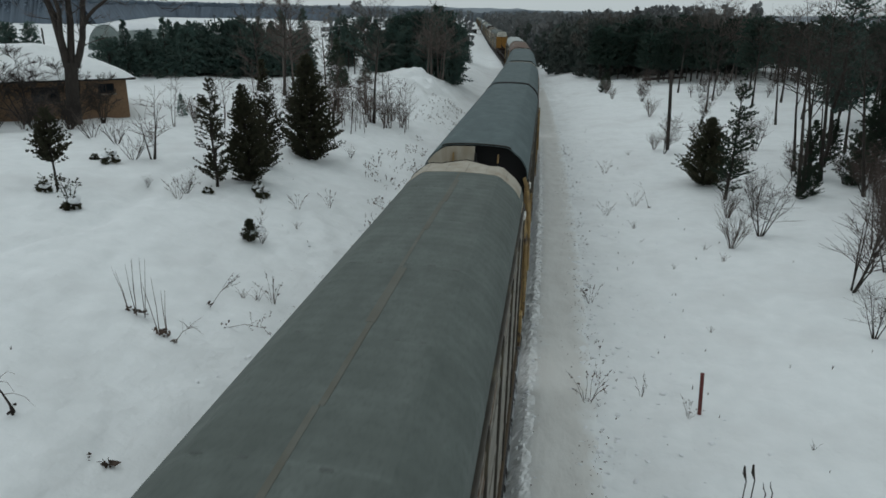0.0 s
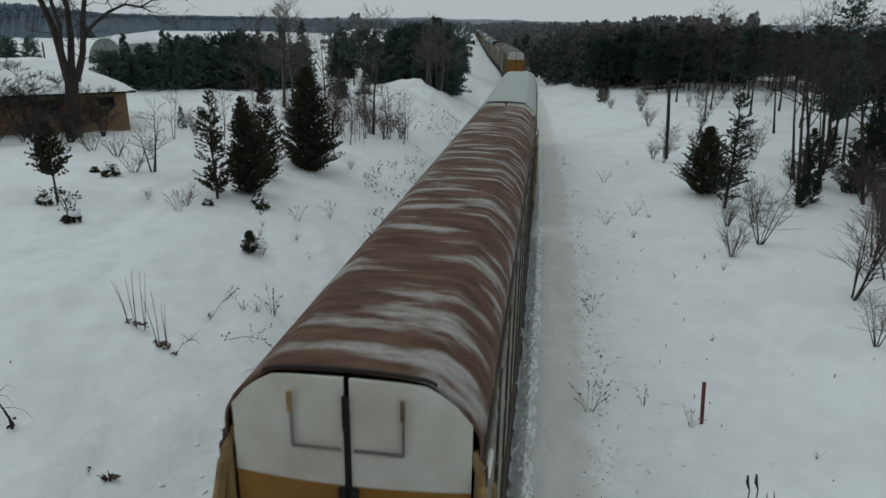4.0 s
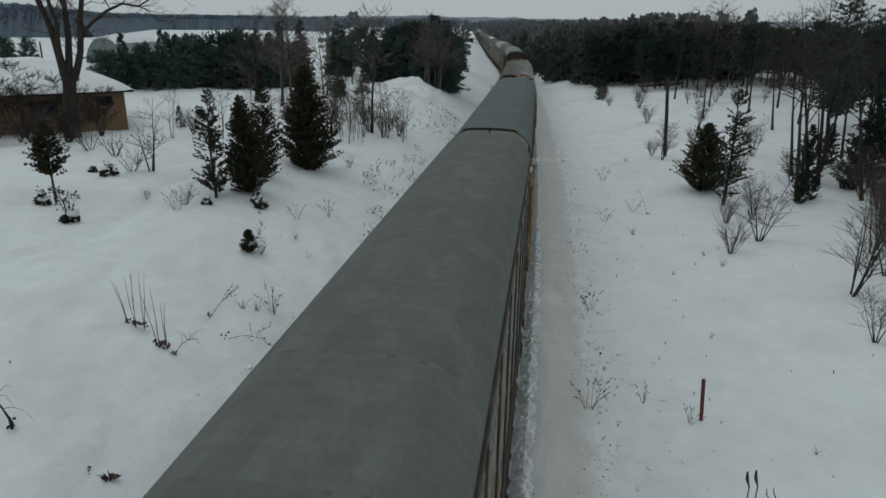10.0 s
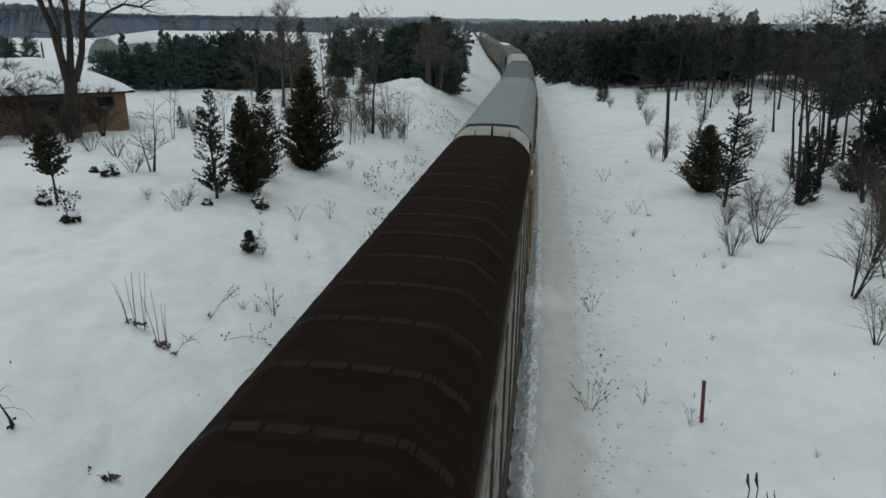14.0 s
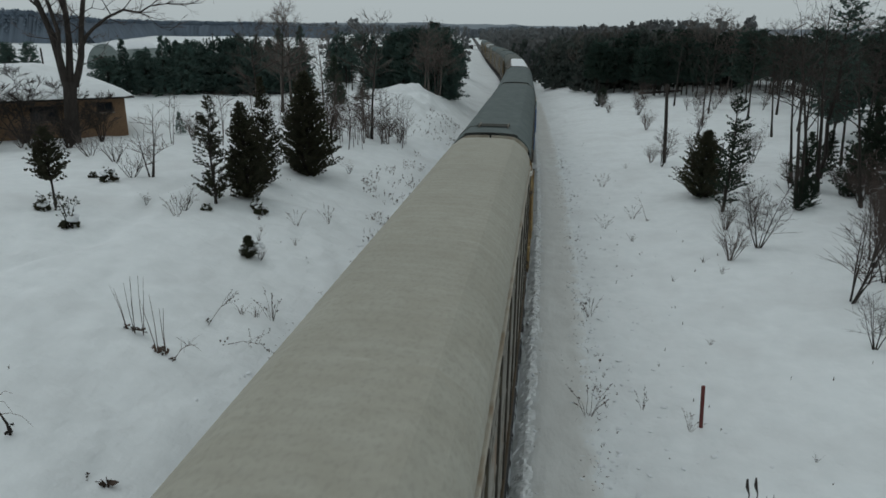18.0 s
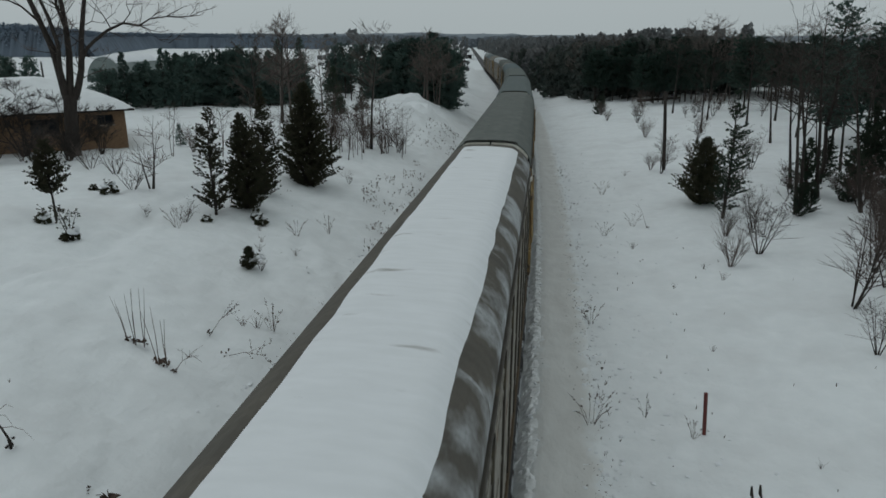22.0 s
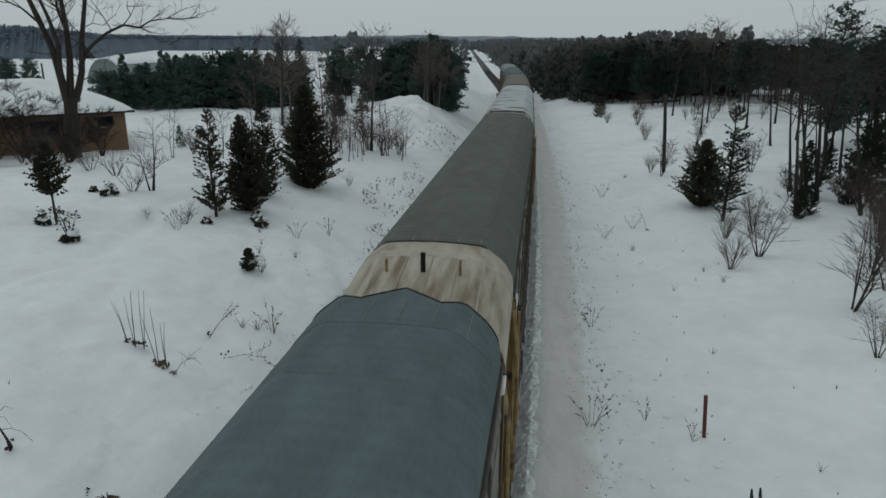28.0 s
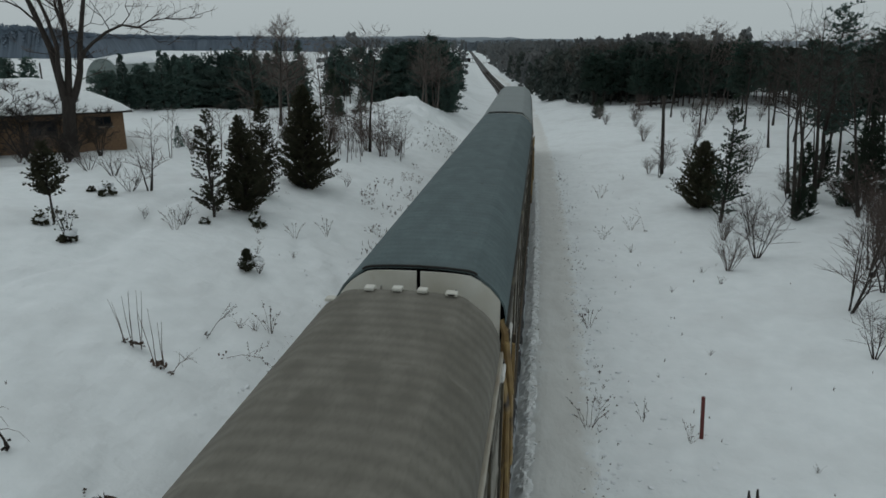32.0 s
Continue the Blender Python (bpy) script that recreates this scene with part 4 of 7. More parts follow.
def sprayed(car, y, sgn, colour):
    """Bold sprayed shapes beside the corner of a car's end, on both sides."""
    for side in (-1, 1):
        x = side * (HALF + 0.09)
        g = Geo()
        for a, b, lo, hi in ((0.62, 1.2, 1.2, 4.2), (1.2, 1.7, 1.2, 3.6), (1.7, 2.1, 1.2, 2.6)):
            g.beam((x, y - sgn * a, (lo + hi) / 2), (x, y - sgn * b, (lo + hi) / 2 - 0.1), 0.02, hi - lo, 0.004)
        part("sprayed_patch", g, colour, car, "brightly sprayed shapes on the corner")
        part("sprayed_patch", Geo().beam((x, y - sgn * 0.5, 4.5), (x, y - sgn * 1.5, 4.42), 0.02, 0.5, 0.004), WHITE_PAINT, car, "white sprayed streak")
        part("sprayed_patch", Geo().beam((x, y - sgn * 2.15, 2.6), (x, y - sgn * 6.5, 2.4), 0.02, 2.7, 0.004), INK, car, "black sprayed outline")


SPRAY_BLUE = material("sprayed_blue", (0.13, 0.24, 0.46), 0.5, second=(0.09, 0.16, 0.32), scale=1.3, amount=1.0)
SPRAY_GREEN = material("sprayed_green", (0.04, 0.18, 0.07), 0.5, second=(0.06, 0.13, 0.05), scale=1.3, amount=1.0)


def blue_corner(car, length):
    sprayed(car, length / 2, 1, SPRAY_BLUE)


def green_corner(car, length):
    sprayed(car, -length / 2, -1, SPRAY_GREEN)


def small_clips(car, length):
    g = Geo()
    for x in (-1.2, -0.55, -0.1, 0.3, 0.75, 0.78):
        g.box((x, length / 2 - 0.06, door_height(x) + 0.10), (0.16, 0.16, 0.05), bevel=0.01)
    part("roof_clip", g, WHITE_DOOR, car, "pale clips on the roof edge")


WELL_LENGTH = 20.4


def well_unit(label):
    """A sunken container wagon: side girders, ledges, lattice floor, end platforms."""
    car = thing("well_car", label, "railcar", "cars of the freight train")
    hl, wl2 = WELL_LENGTH / 2, 8.85
    for side in (-1, 1):
        g = Geo()
        g.box((side * 1.42, 0, 1.0), (0.05, 2 * wl2, 1.1), bevel=0.01)
        g.box((side * 1.46, 0, 1.53), (0.22, 2 * wl2 + 0.8, 0.14), bevel=0.02)
        g.box((side * 1.36, 0, 0.5), (0.26, 2 * wl2, 0.10), bevel=0.02)
        for i in range(12):
            g.box((side * 1.46, -wl2 + 0.7 + i * 1.37, 1.0), (0.06, 0.08, 1.0))
        part("side_girder", g, WELL_BROWN, car, "brown painted side girder")
        ledge = Geo().box((side * 1.13, 0, 0.52), (0.24, 2 * wl2 - 0.8, 0.09), bevel=0.015)
        part("floor_ledge", ledge, WELL_GREY, car, "grey ledge dusted with snow")
        for y in (-wl2 + 2.6, wl2 - 2.6):
            k = Geo().box((side * 1.47, y, 1.66), (0.26, 0.5, 0.22), bevel=0.09)
            part("container_guide", k, SOOT_STEEL, car, "dark container guide")
        pipe = Geo().tube([(side * 1.24, -wl2, 0.75), (side * 1.24, wl2, 0.75)], [0.02, 0.02], 6)
        part("brake_pipe", pipe, GALVANISED, car)
    n = 6
    step = (2 * wl2 - 0.6) / n
    for i in range(n + 1):
        y = -wl2 + 0.3 + step * i
        part("cross_beam", shared("cross_beam", lambda: Geo().box((0, 0, 0), (2.3, 0.13, 0.12), bevel=0.015), SOOT_STEEL), SOOT_STEEL, car, at=pose(0, y, 0.40))
        if i < n:
            def cross():
                g = Geo()
                g.beam((-0.74, -step / 2, 0), (0.74, step / 2, 0), 0.11, 0.06)
                g.beam((-0.74, step / 2, -0.012), (0.74, -step / 2, -0.012), 0.11, 0.06)
                g.box((0, 0, 0.005), (0.26, 0.22, 0.07), bevel=0.01)
                return g
            part("floor_brace", shared("floor_brace", cross, SOOT_STEEL), SOOT_STEEL, car, at=pose(0, y + step / 2, 0.40))
    for x in (-0.76, 0.76):
        part("stringer", Geo().box((x, 0, 0.36), (0.13, 2 * wl2 - 0.6, 0.10), bevel=0.01), SOOT_STEEL, car)
    for sgn in (-1, 1):
        deck_plate = Geo().box((0, sgn * (wl2 + 0.62), 1.25), (2.5, 1.24, 0.18), bevel=0.03)
        platform = part("end_platform", deck_plate, SOOT_STEEL, car, "sooty end platform")
        wall = Geo().box((0, sgn * (wl2 + 0.06), 1.0), (2.75, 0.14, 1.1), bevel=0.02)
        part("bulkhead", wall, WELL_BROWN, car, "rusty brown bulkhead plate")
        part("bulkhead_cap", Geo().box((0, sgn * (wl2 + 0.06), 1.59), (2.85, 0.24, 0.08), bevel=0.02), GRIMY_CAP, car, "grime-grey cap rail")
        part("end_beam", Geo().box((0, sgn * (wl2 + 1.13), 1.45), (2.95, 0.24, 0.34), bevel=0.04), SOOT_STEEL, car)
        part("draft_box", Geo().box((0, sgn * (wl2 + 0.55), 1.41), (0.6, 0.6, 0.16), bevel=0.05), SOOT_STEEL, platform)
        part("brake_cylinder", Geo().box((0.75, sgn * (wl2 + 0.6), 1.40), (0.24, 0.5, 0.14), bevel=0.05), SOOT_STEEL, platform)
        for side in (-1, 1):
            g = Geo()
            g.beam((side * 1.44, sgn * (wl2 - 0.5), 1.55), (side * 1.32, sgn * (wl2 + 1.2), 1.50), 0.2, 0.2, 0.03)
            part("end_girder", g, WELL_BROWN, car)
        # Black plate reads as the well's dark end; the shade is its colour.
        deck = Geo().box((0, sgn * (wl2 - 0.75), 0.50), (2.0, 1.4, 0.05), bevel=0.01)
        deck.box((0, sgn * (wl2 - 1.45), 0.50), (2.0, 0.10, 0.10), bevel=0.02)
        deck.box((0, sgn * (wl2 - 0.7), 0.54), (2.0, 0.08, 0.08), bevel=0.02)
        part("end_deck", deck, BLACK, car, "black plate that gives the dark opening at the well's end")
        h = Geo()
        x = -1.4 * 1
        h.tube([(x, sgn * (wl2 + 1.2), 1.3), (x, sgn * (wl2 + 1.2), 2.25)], [0.025] * 2, 6)
        h.tube([(x, sgn * (wl2 + 0.9), 1.3), (x, sgn * (wl2 + 0.9), 2.25)], [0.025] * 2, 6)
        part("handrail", h, SOOT_STEEL, car)
        bogie(car, sgn * (hl - 1.1))
        coupler(car, sgn * hl, sgn)
    return car


MOVING = []      # each car, the place of its middle at 0 s, half the way between its bogies


def couple(car, near, far, half):
    """Put a car between two places along the line, as they are at 0 s."""
    MOVING.append((car, (near + far) / 2, half))


def passing(t):
    """Where a joint that passes the bridge foot at t seconds stands at 0 s."""
    return 9.25 + SPEED * t


def build_train():
    def place(car, far_t, length=LENGTH):
        far = passing(far_t)
        couple(car, far - length, far, length / 2 - 3.4)

    place(autorack("autorack car with a dull grey-green roof and a rust-stained ridge", "grey_green", "tan", hood_far=True, rise=0.05, extras=(centre_streak,)), 0.375)
    # two-unit car joined by bellows
    u, end = 20.6, passing(2.386)
    first = autorack("front half of a two-unit autorack, blue-grey roof, one end door open", "blue_grey", "tan", near_shut=(-1,), length=u - 1.1, bellows=True, wrap=True, rise=0.10, extras=(end_stubs,))
    second = autorack("rear half of a two-unit autorack with a dark blue-grey roof", "blue_grey", "tan", length=u, wrap=True, rise=0.10, extras=(tan_lip,))
    couple(second, end - u, end, u / 2 - 3.4)
    couple(first, end - 2 * u + 0.3, end - u - 0.8, u / 2 - 3.9)
    place(autorack("autorack car with a blue-grey roof and stained tan end doors", "blue_grey", "tan", hood_far=True, hood_mat=ROOFS["blue_grey"], rise=0.05, length=26.5, extras=(end_stubs,)), 3.735, 26.5)
    place(autorack("autorack car whose brown roof is rusted in streaks", "rust", "white", extras=(end_stubs,), rise=0.06, length=26.7), 5.115, 26.7)
    place(autorack("autorack car with a clean whitish roof", "white", "white", rise=0.08), 6.485)
    for k in range(3):
        far = passing(6.485) + 0.1 + (k + 1) * (WELL_LENGTH + 0.4)
        couple(well_unit("empty brown well car with a lattice floor and snow in it"), far - WELL_LENGTH, far, WELL_LENGTH / 2 - 1.3)
    rest = (
        (10.69, "autorack car with an olive-grey roof, ochre doors and white upper panels", "olive_grey", "white", dict(words=4.68, length=26.9, rise=0.05)),
        (12.03, "autorack car with a grey-blue roof and tan-stained doors", "cool_grey", "tan", {}),
        (13.32, "autorack car with a weathered roof streaked grey and white", "weathered", "rusted", dict(near_shut=(1,), rise=0.05, length=25.7, extras=(rust_lip, pale_leaf))),
        (14.68, "autorack car with a dark brown roof and a rusted, half-open end", "dark_brown", "rusted", dict(near_shut=(-1,), extras=(rust_lip,), rise=0.03, length=26.4)),
        (16.02, "autorack car with a light grey roof and white doors", "light_grey", "white", dict(extras=(end_stubs,), rise=0.10, length=26.7)),
        (17.36, "autorack car with a grey-blue roof, faint cross seams", "cool_grey", "white", dict(hood_far=True, hood_mat=ROOFS["cool_grey"])),
        (18.72, "autorack car with a cream roof and lettered white doors", "cream", "white", dict(words=5.0)),
        (20.07, "autorack car with a steel frame on its grey-green roof", "cool_grey", "tan", dict(length=28.1, far_trim=SPRAY_BLUE, extras=(roof_rack, blue_corner))),
        (21.41, "autorack car with a grey-green roof and green sprayed corners", "cool_grey", "tan", dict(near_trim=SPRAY_GREEN, extras=(green_corner,))),
        (22.745, "autorack car with wind-packed snow on a dull brown roof", "snowy", "white", dict(extras=(snow_load,))),
        (24.07, "autorack car with an olive-grey roof and lettered pale doors", "olive_grey", "white", dict(words=5.0)),
        (25.41, "autorack car with a blue-grey roof and ochre-stained doors", "cool_grey", "stained", {}),
        (26.72, "autorack car with a grey roof and rust-stained doors", "grey_green", "rusted", dict(rise=0.03)),
        (28.015, "autorack car with a dark blue-grey roof and a pale end", "blue_grey", "white", dict(hood_far=True, hood_mat=ROOFS["blue_grey"])),
        (29.35, "autorack car with a dull olive roof and a stained tan end", "dull_olive", "tan", dict(length=25.8, extras=(sloped_end,))),
        (30.68, "autorack car with a white roof patched by rust", "white_rust", "white", dict(words=5.0, rise=0.03)),
        (32.035, "autorack car with a ribbed tan-grey roof", "tan", "white", dict(wrap=True, extras=(small_clips, ochre_leaf))),
        (33.37, "autorack car with a slate blue-grey roof and cream doors", "blue_grey", "white", {}),
        (34.70, "last autorack car with a light grey roof", "light_grey", "white", {}),
    )
    for far_t, label, roof, door, more in rest:
        place(autorack(label, roof, door, **more), far_t, more.get("length", LENGTH))


build_train()


def motions():
    """The train runs towards the bridge and under it at a steady pace."""
    for car, start, half in MOVING:
        walk(car, [(t, track_pose(start - SPEED * t, half)) for t in range(33)])


# ---- trees and shrubs ----
def limb(g, twigs, start, way, length, radius, depth, rng, sides=5, droop=0.0, fork=3, twig_r=0.006, wander=0.25, keep=0.55):
    """A crooked limb that divides; its last divisions go to twigs."""
    pts, rad = [start], [radius]
    p, d = start.copy(), way.normalized()
    n = 4 if depth > 0 else 3
    for i in range(n):
        d = (d + Vector((rng.uniform(-1, 1), rng.uniform(-1, 1), rng.uniform(-0.6, 0.8) - droop)) * wander * 0.5).normalized()
        p = p + d * (length / n)
        pts.append(p.copy())
        rad.append(max(twig_r * 0.5, radius * (1 - (i + 1) / n * (1 - keep))))
    if depth == 0:
        rad[-1] = twig_r * 0.4
    (g if depth >= 2 else twigs).tube(pts, rad, sides if depth >= 2 else 3, cap=False)
    if depth == 0:
        return
    for k in range(fork):
        f = 0.35 + 0.65 * (k + rng.uniform(0.2, 0.9)) / fork
        i = min(n - 1, int(f * n))
        q = pts[i].lerp(pts[i + 1], f * n - i)
        axis = Vector((rng.uniform(-1, 1), rng.uniform(-1, 1), rng.uniform(-0.2, 0.5))).normalized()
        way2 = (d * 0.75 + axis * rng.uniform(0.5, 0.95)).normalized()
        limb(g, twigs, q, way2, length * rng.uniform(0.5, 0.75), max(twig_r, rad[i] * rng.uniform(0.45, 0.65)), depth - 1, rng, max(3, sides - 1), droop, fork, twig_r, wander, keep)


def bare_tree(name, label, height, radius, seed, stems=1, depth=4, fork=3, lean=0.15, twig_r=0.006, category="tree", mat=None, twig_mat=None, spread_out=0.45, group="", clear=0.28):
    rng = random.Random(seed)
    g, tw = Geo(), Geo()
    for s in range(stems):
        a = rng.uniform(0, 6.28)
        tilt = lean if stems == 1 else spread_out
        way = Vector((math.cos(a) * rng.uniform(0.3, 1) * tilt, math.sin(a) * rng.uniform(0.3, 1) * tilt, 1))
        hh = height * (1 if s == 0 else rng.uniform(0.6, 0.98))
        base = Vector((math.cos(a) * radius * 1.6, math.sin(a) * radius * 1.6, -0.15)) if stems > 1 else Vector((0, 0, -0.15))
        if depth >= 3:
            n = 7
            pts, rad, p, d = [base], [radius * 1.25], base.copy(), way.normalized()
            for i in range(n):
                d = (d + Vector((rng.uniform(-1, 1), rng.uniform(-1, 1), 0.6)) * (0.03 if lean < 0.05 else 0.06)).normalized()
                p = p + d * (hh / n)
                pts.append(p.copy())
                rad.append(max(0.008, radius * (1 - 0.93 * (i + 1) / n)))
            g.tube(pts, rad, 7, cap=False)
            for k in range(int(5 + 2.2 * fork)):
                f = rng.uniform(clear, 0.98)
                i = min(n - 1, int(f * n))
                q = pts[i].lerp(pts[i + 1], f * n - i)
                b = rng.uniform(0, 6.28)
                up = rng.uniform(0.25, 1.1)
                limb(g, tw, q, Vector((math.cos(b), math.sin(b), up)), hh * 0.34 * (1.15 - f * 0.75) * rng.uniform(0.7, 1.2), max(twig_r, rad[i] * 0.5), depth - 2, rng, 5, 0, fork, twig_r)
        else:
            limb(g, tw, base, way, hh * 0.62, radius, depth, rng, 5, 0, fork, twig_r, 0.2)
    tree = thing(name, label, category, group)
    if g.f:
        part("trunk" if category == "tree" else "stem", g, mat or BARK, tree, smooth=True)
    if tw.f:
        part("crown", tw, twig_mat or TWIG, tree)
    return tree


def tuft(g, p, way, size, rng, blades=7, flat=0.34):
    """A spray of needles: thin leaves fanned about a direction."""
    for _ in range(blades):
        d = (way + Vector((rng.uniform(-1, 1), rng.uniform(-1, 1), rng.uniform(-0.7, 0.9))) * 0.85).normalized()
        s = d.cross(Vector((rng.uniform(-1, 1), rng.uniform(-1, 1), rng.uniform(-1, 1)))).normalized() * size * flat * rng.uniform(0.25, 0.45)
        e = p + d * size * rng.uniform(0.6, 1.2)
        mid = p.lerp(e, 0.55)
        k = len(g.v)
        g.v += [tuple(p), tuple(mid + s), tuple(e), tuple(mid - s)]
        g.f.append((k, k + 1, k + 2, k + 3))


def conifer(name, label, height, width, seed, style="cedar", branches=260, blades=6, size=0.22, gap=0.0, bare=0.06, mat=None, group="", category="tree"):
    rng = random.Random(seed)
    trunk, sprays = Geo(), Geo()
    pts = [Vector((0.02 * height * bumps(0, i, 1.3, seed), 0.02 * height * bumps(5, i, 1.3, seed), -0.2 + (height + 0.1) * i / 6)) for i in range(7)]
    r0 = 0.012 * height + 0.02
    trunk.tube(pts, [r0 * (1 - 0.92 * i / 6) for i in range(7)], 6, cap=False)
    lobes = [rng.uniform(0.65, 1.15) for _ in range(9)]
    for b in range(branches):
        f = bare + (1 - bare) * (b + rng.random()) / branches
        f = min(0.995, f)
        z = f * height
        if gap and bumps(seed, z, 0.55, 2.4) > 0.45 - gap and rng.random() < 0.75:
            continue
        a = rng.uniform(0, 6.283)
        if style == "cedar":
            reach = width / 2 * (min(1, (f - bare + 0.06) / 0.22) ** 0.6) * (1 - f) ** 0.62 * 1.25
        elif style == "pine":
            reach = width / 2 * (0.35 + 0.65 * math.sin(min(1.0, (1 - f) * 1.35 + 0.12) * math.pi / 2))
        else:
            reach = width / 2 * (1 - f) ** 0.85 * 1.1
        reach *= lobes[int(a / 6.284 * 9)] * rng.uniform(0.7, 1.12) * (1 + 0.35 * bumps(a, z, 0.7, seed + 0.5))
        lift = {"cedar": 0.55, "pine": 0.28, "spruce": -0.12}[style]
        d = Vector((math.cos(a), math.sin(a), lift + rng.uniform(-0.2, 0.2)))
        root = Vector((0, 0, z - (0.25 * reach if style == "cedar" else 0)))
        root += pts[min(5, int(f * 6))] * 0 + Vector((pts[min(6, int(f * 6))].x, pts[min(6, int(f * 6))].y, 0))
        if reach > 0.25:
            trunk.tube([root, root + d * reach * 0.5, root + d * reach * 0.95], [r0 * 0.22 * (1 - f * 0.6), r0 * 0.13, 0.005], 3, cap=False)
        n = max(2, int(reach / (size * 0.75)))
        for i in range(n):
            w = 0.25 + 0.8 * (i + rng.random()) / n
            q = root + d * reach * w + Vector((rng.uniform(-1, 1), rng.uniform(-1, 1), rng.uniform(-1, 1))) * size * 0.45
            tuft(sprays, q, d * 0.8 + Vector((0, 0, 0.35 if style != "spruce" else 0.05)), size * rng.uniform(0.7, 1.3), rng, blades, 0.52 if style == "cedar" else 0.34)
    tuft(sprays, Vector((pts[6].x, pts[6].y, height - 0.15)), Vector((0, 0, 1)), size * 1.2, rng, blades * 2)
    tree = thing(name, label, category, group)
    part("trunk", trunk, BARK, tree)
    part("crown", sprays, mat or (CEDAR if style == "cedar" else PINE), tree)
    return tree


def at(x, y, turn=0.0, scale=1.0, sink=0.0, tall=None):
    return Matrix.LocRotScale((x, y, ground(x, y) - sink), Euler((0, 0, radians(turn))), (scale, scale, tall or scale))


def leant(x, y, turn=0.0, scale=1.0, lean=-6.0):
    """A place on the ground for a tree that leans across the slope."""
    return Matrix.Translation((x, y, ground(x, y))) @ Matrix.Rotation(radians(lean), 4, 'Y') @ Matrix.LocRotScale((0, 0, 0), Euler((0, 0, radians(turn))), (scale, scale, scale))


def put(ob, x, y, turn=0.0, sink=0.0):
    """Stand a thing on the ground."""
    ob.matrix_basis = at(x, y, turn, 1.0, sink)
    return ob


def snow_lump(g, c, r, seed):
    """A soft uneven lump of snow."""
    n, m = 10, 6
    k = len(g.v)
    for i in range(m + 1):
        a = math.pi * i / m
        for j in range(n):
            b = 2 * math.pi * j / n
            d = Vector((math.sin(a) * math.cos(b), math.sin(a) * math.sin(b), math.cos(a)))
            w = r * (1 + 0.45 * bumps(d.x * 2, d.y * 2 + d.z, 0.9, seed))
            g.v.append((c[0] + d.x * w, c[1] + d.y * w, c[2] + d.z * w * 0.62))
    for i in range(m):
        for j in range(n):
            g.f.append((k + i * n + j, k + i * n + (j + 1) % n, k + (i + 1) * n + (j + 1) % n, k + (i + 1) * n + j))


def snowed_shrub(label, seed, height, girth):
    """A low dark clump, a few stems with withered leaves above it, and snow lodged on top."""
    rng = random.Random(seed)
    ob = thing("snowy_shrub", label, "shrub")
    clump, stems, cap = Geo(), Geo(), Geo()
    for _ in range(int(70 * girth) + 14):
        a, r = rng.uniform(0, 6.28), girth * math.sqrt(rng.random())
        q = Vector((math.cos(a) * r * 0.6, math.sin(a) * r * 0.5, rng.uniform(0.0, 1.1) * girth * (1.2 - r / girth)))
        tuft(clump, q, Vector((math.cos(a), math.sin(a), 0.1)), 0.16, rng, 7, 0.8)
    for k in range(max(1, int(height * 3))):
        lean = Vector((rng.uniform(-0.35, 0.35), rng.uniform(-0.2, 0.2), 1)).normalized()
        top = lean * height * rng.uniform(0.6, 1.0)
        mid = top * 0.5 + Vector((rng.uniform(-0.08, 0.08), 0, 0))
        stems.tube([(0, 0, -0.1), mid, top], [0.018, 0.012, 0.005], 4, cap=False)
        for i in range(int(height * 7)):
            q = mid.lerp(top, rng.uniform(-0.3, 1.0))
            e = q + Vector((rng.uniform(-1, 1), rng.uniform(-1, 1), rng.uniform(-0.1, 0.6))) * 0.22
            stems.tube([q, e], [0.006, 0.003], 3, cap=False)
            tuft(clump, e, Vector((rng.uniform(-1, 1), rng.uniform(-1, 1), 0.2)), 0.09, rng, 5, 1.0)
    for k in range(4):
        a = rng.uniform(0, 6.28)
        snow_lump(cap, (math.cos(a) * girth * 0.45, math.sin(a) * girth * 0.35, girth * rng.uniform(0.35, 0.9)), girth * rng.uniform(0.2, 0.36), seed + k)
    part("leaves", clump, CEDAR, ob)
    part("stem", stems, BARK, ob)
    part("snow_cap", cap, SNOW_CAP, ob, "snow lodged on the clump", smooth=True)
    return ob


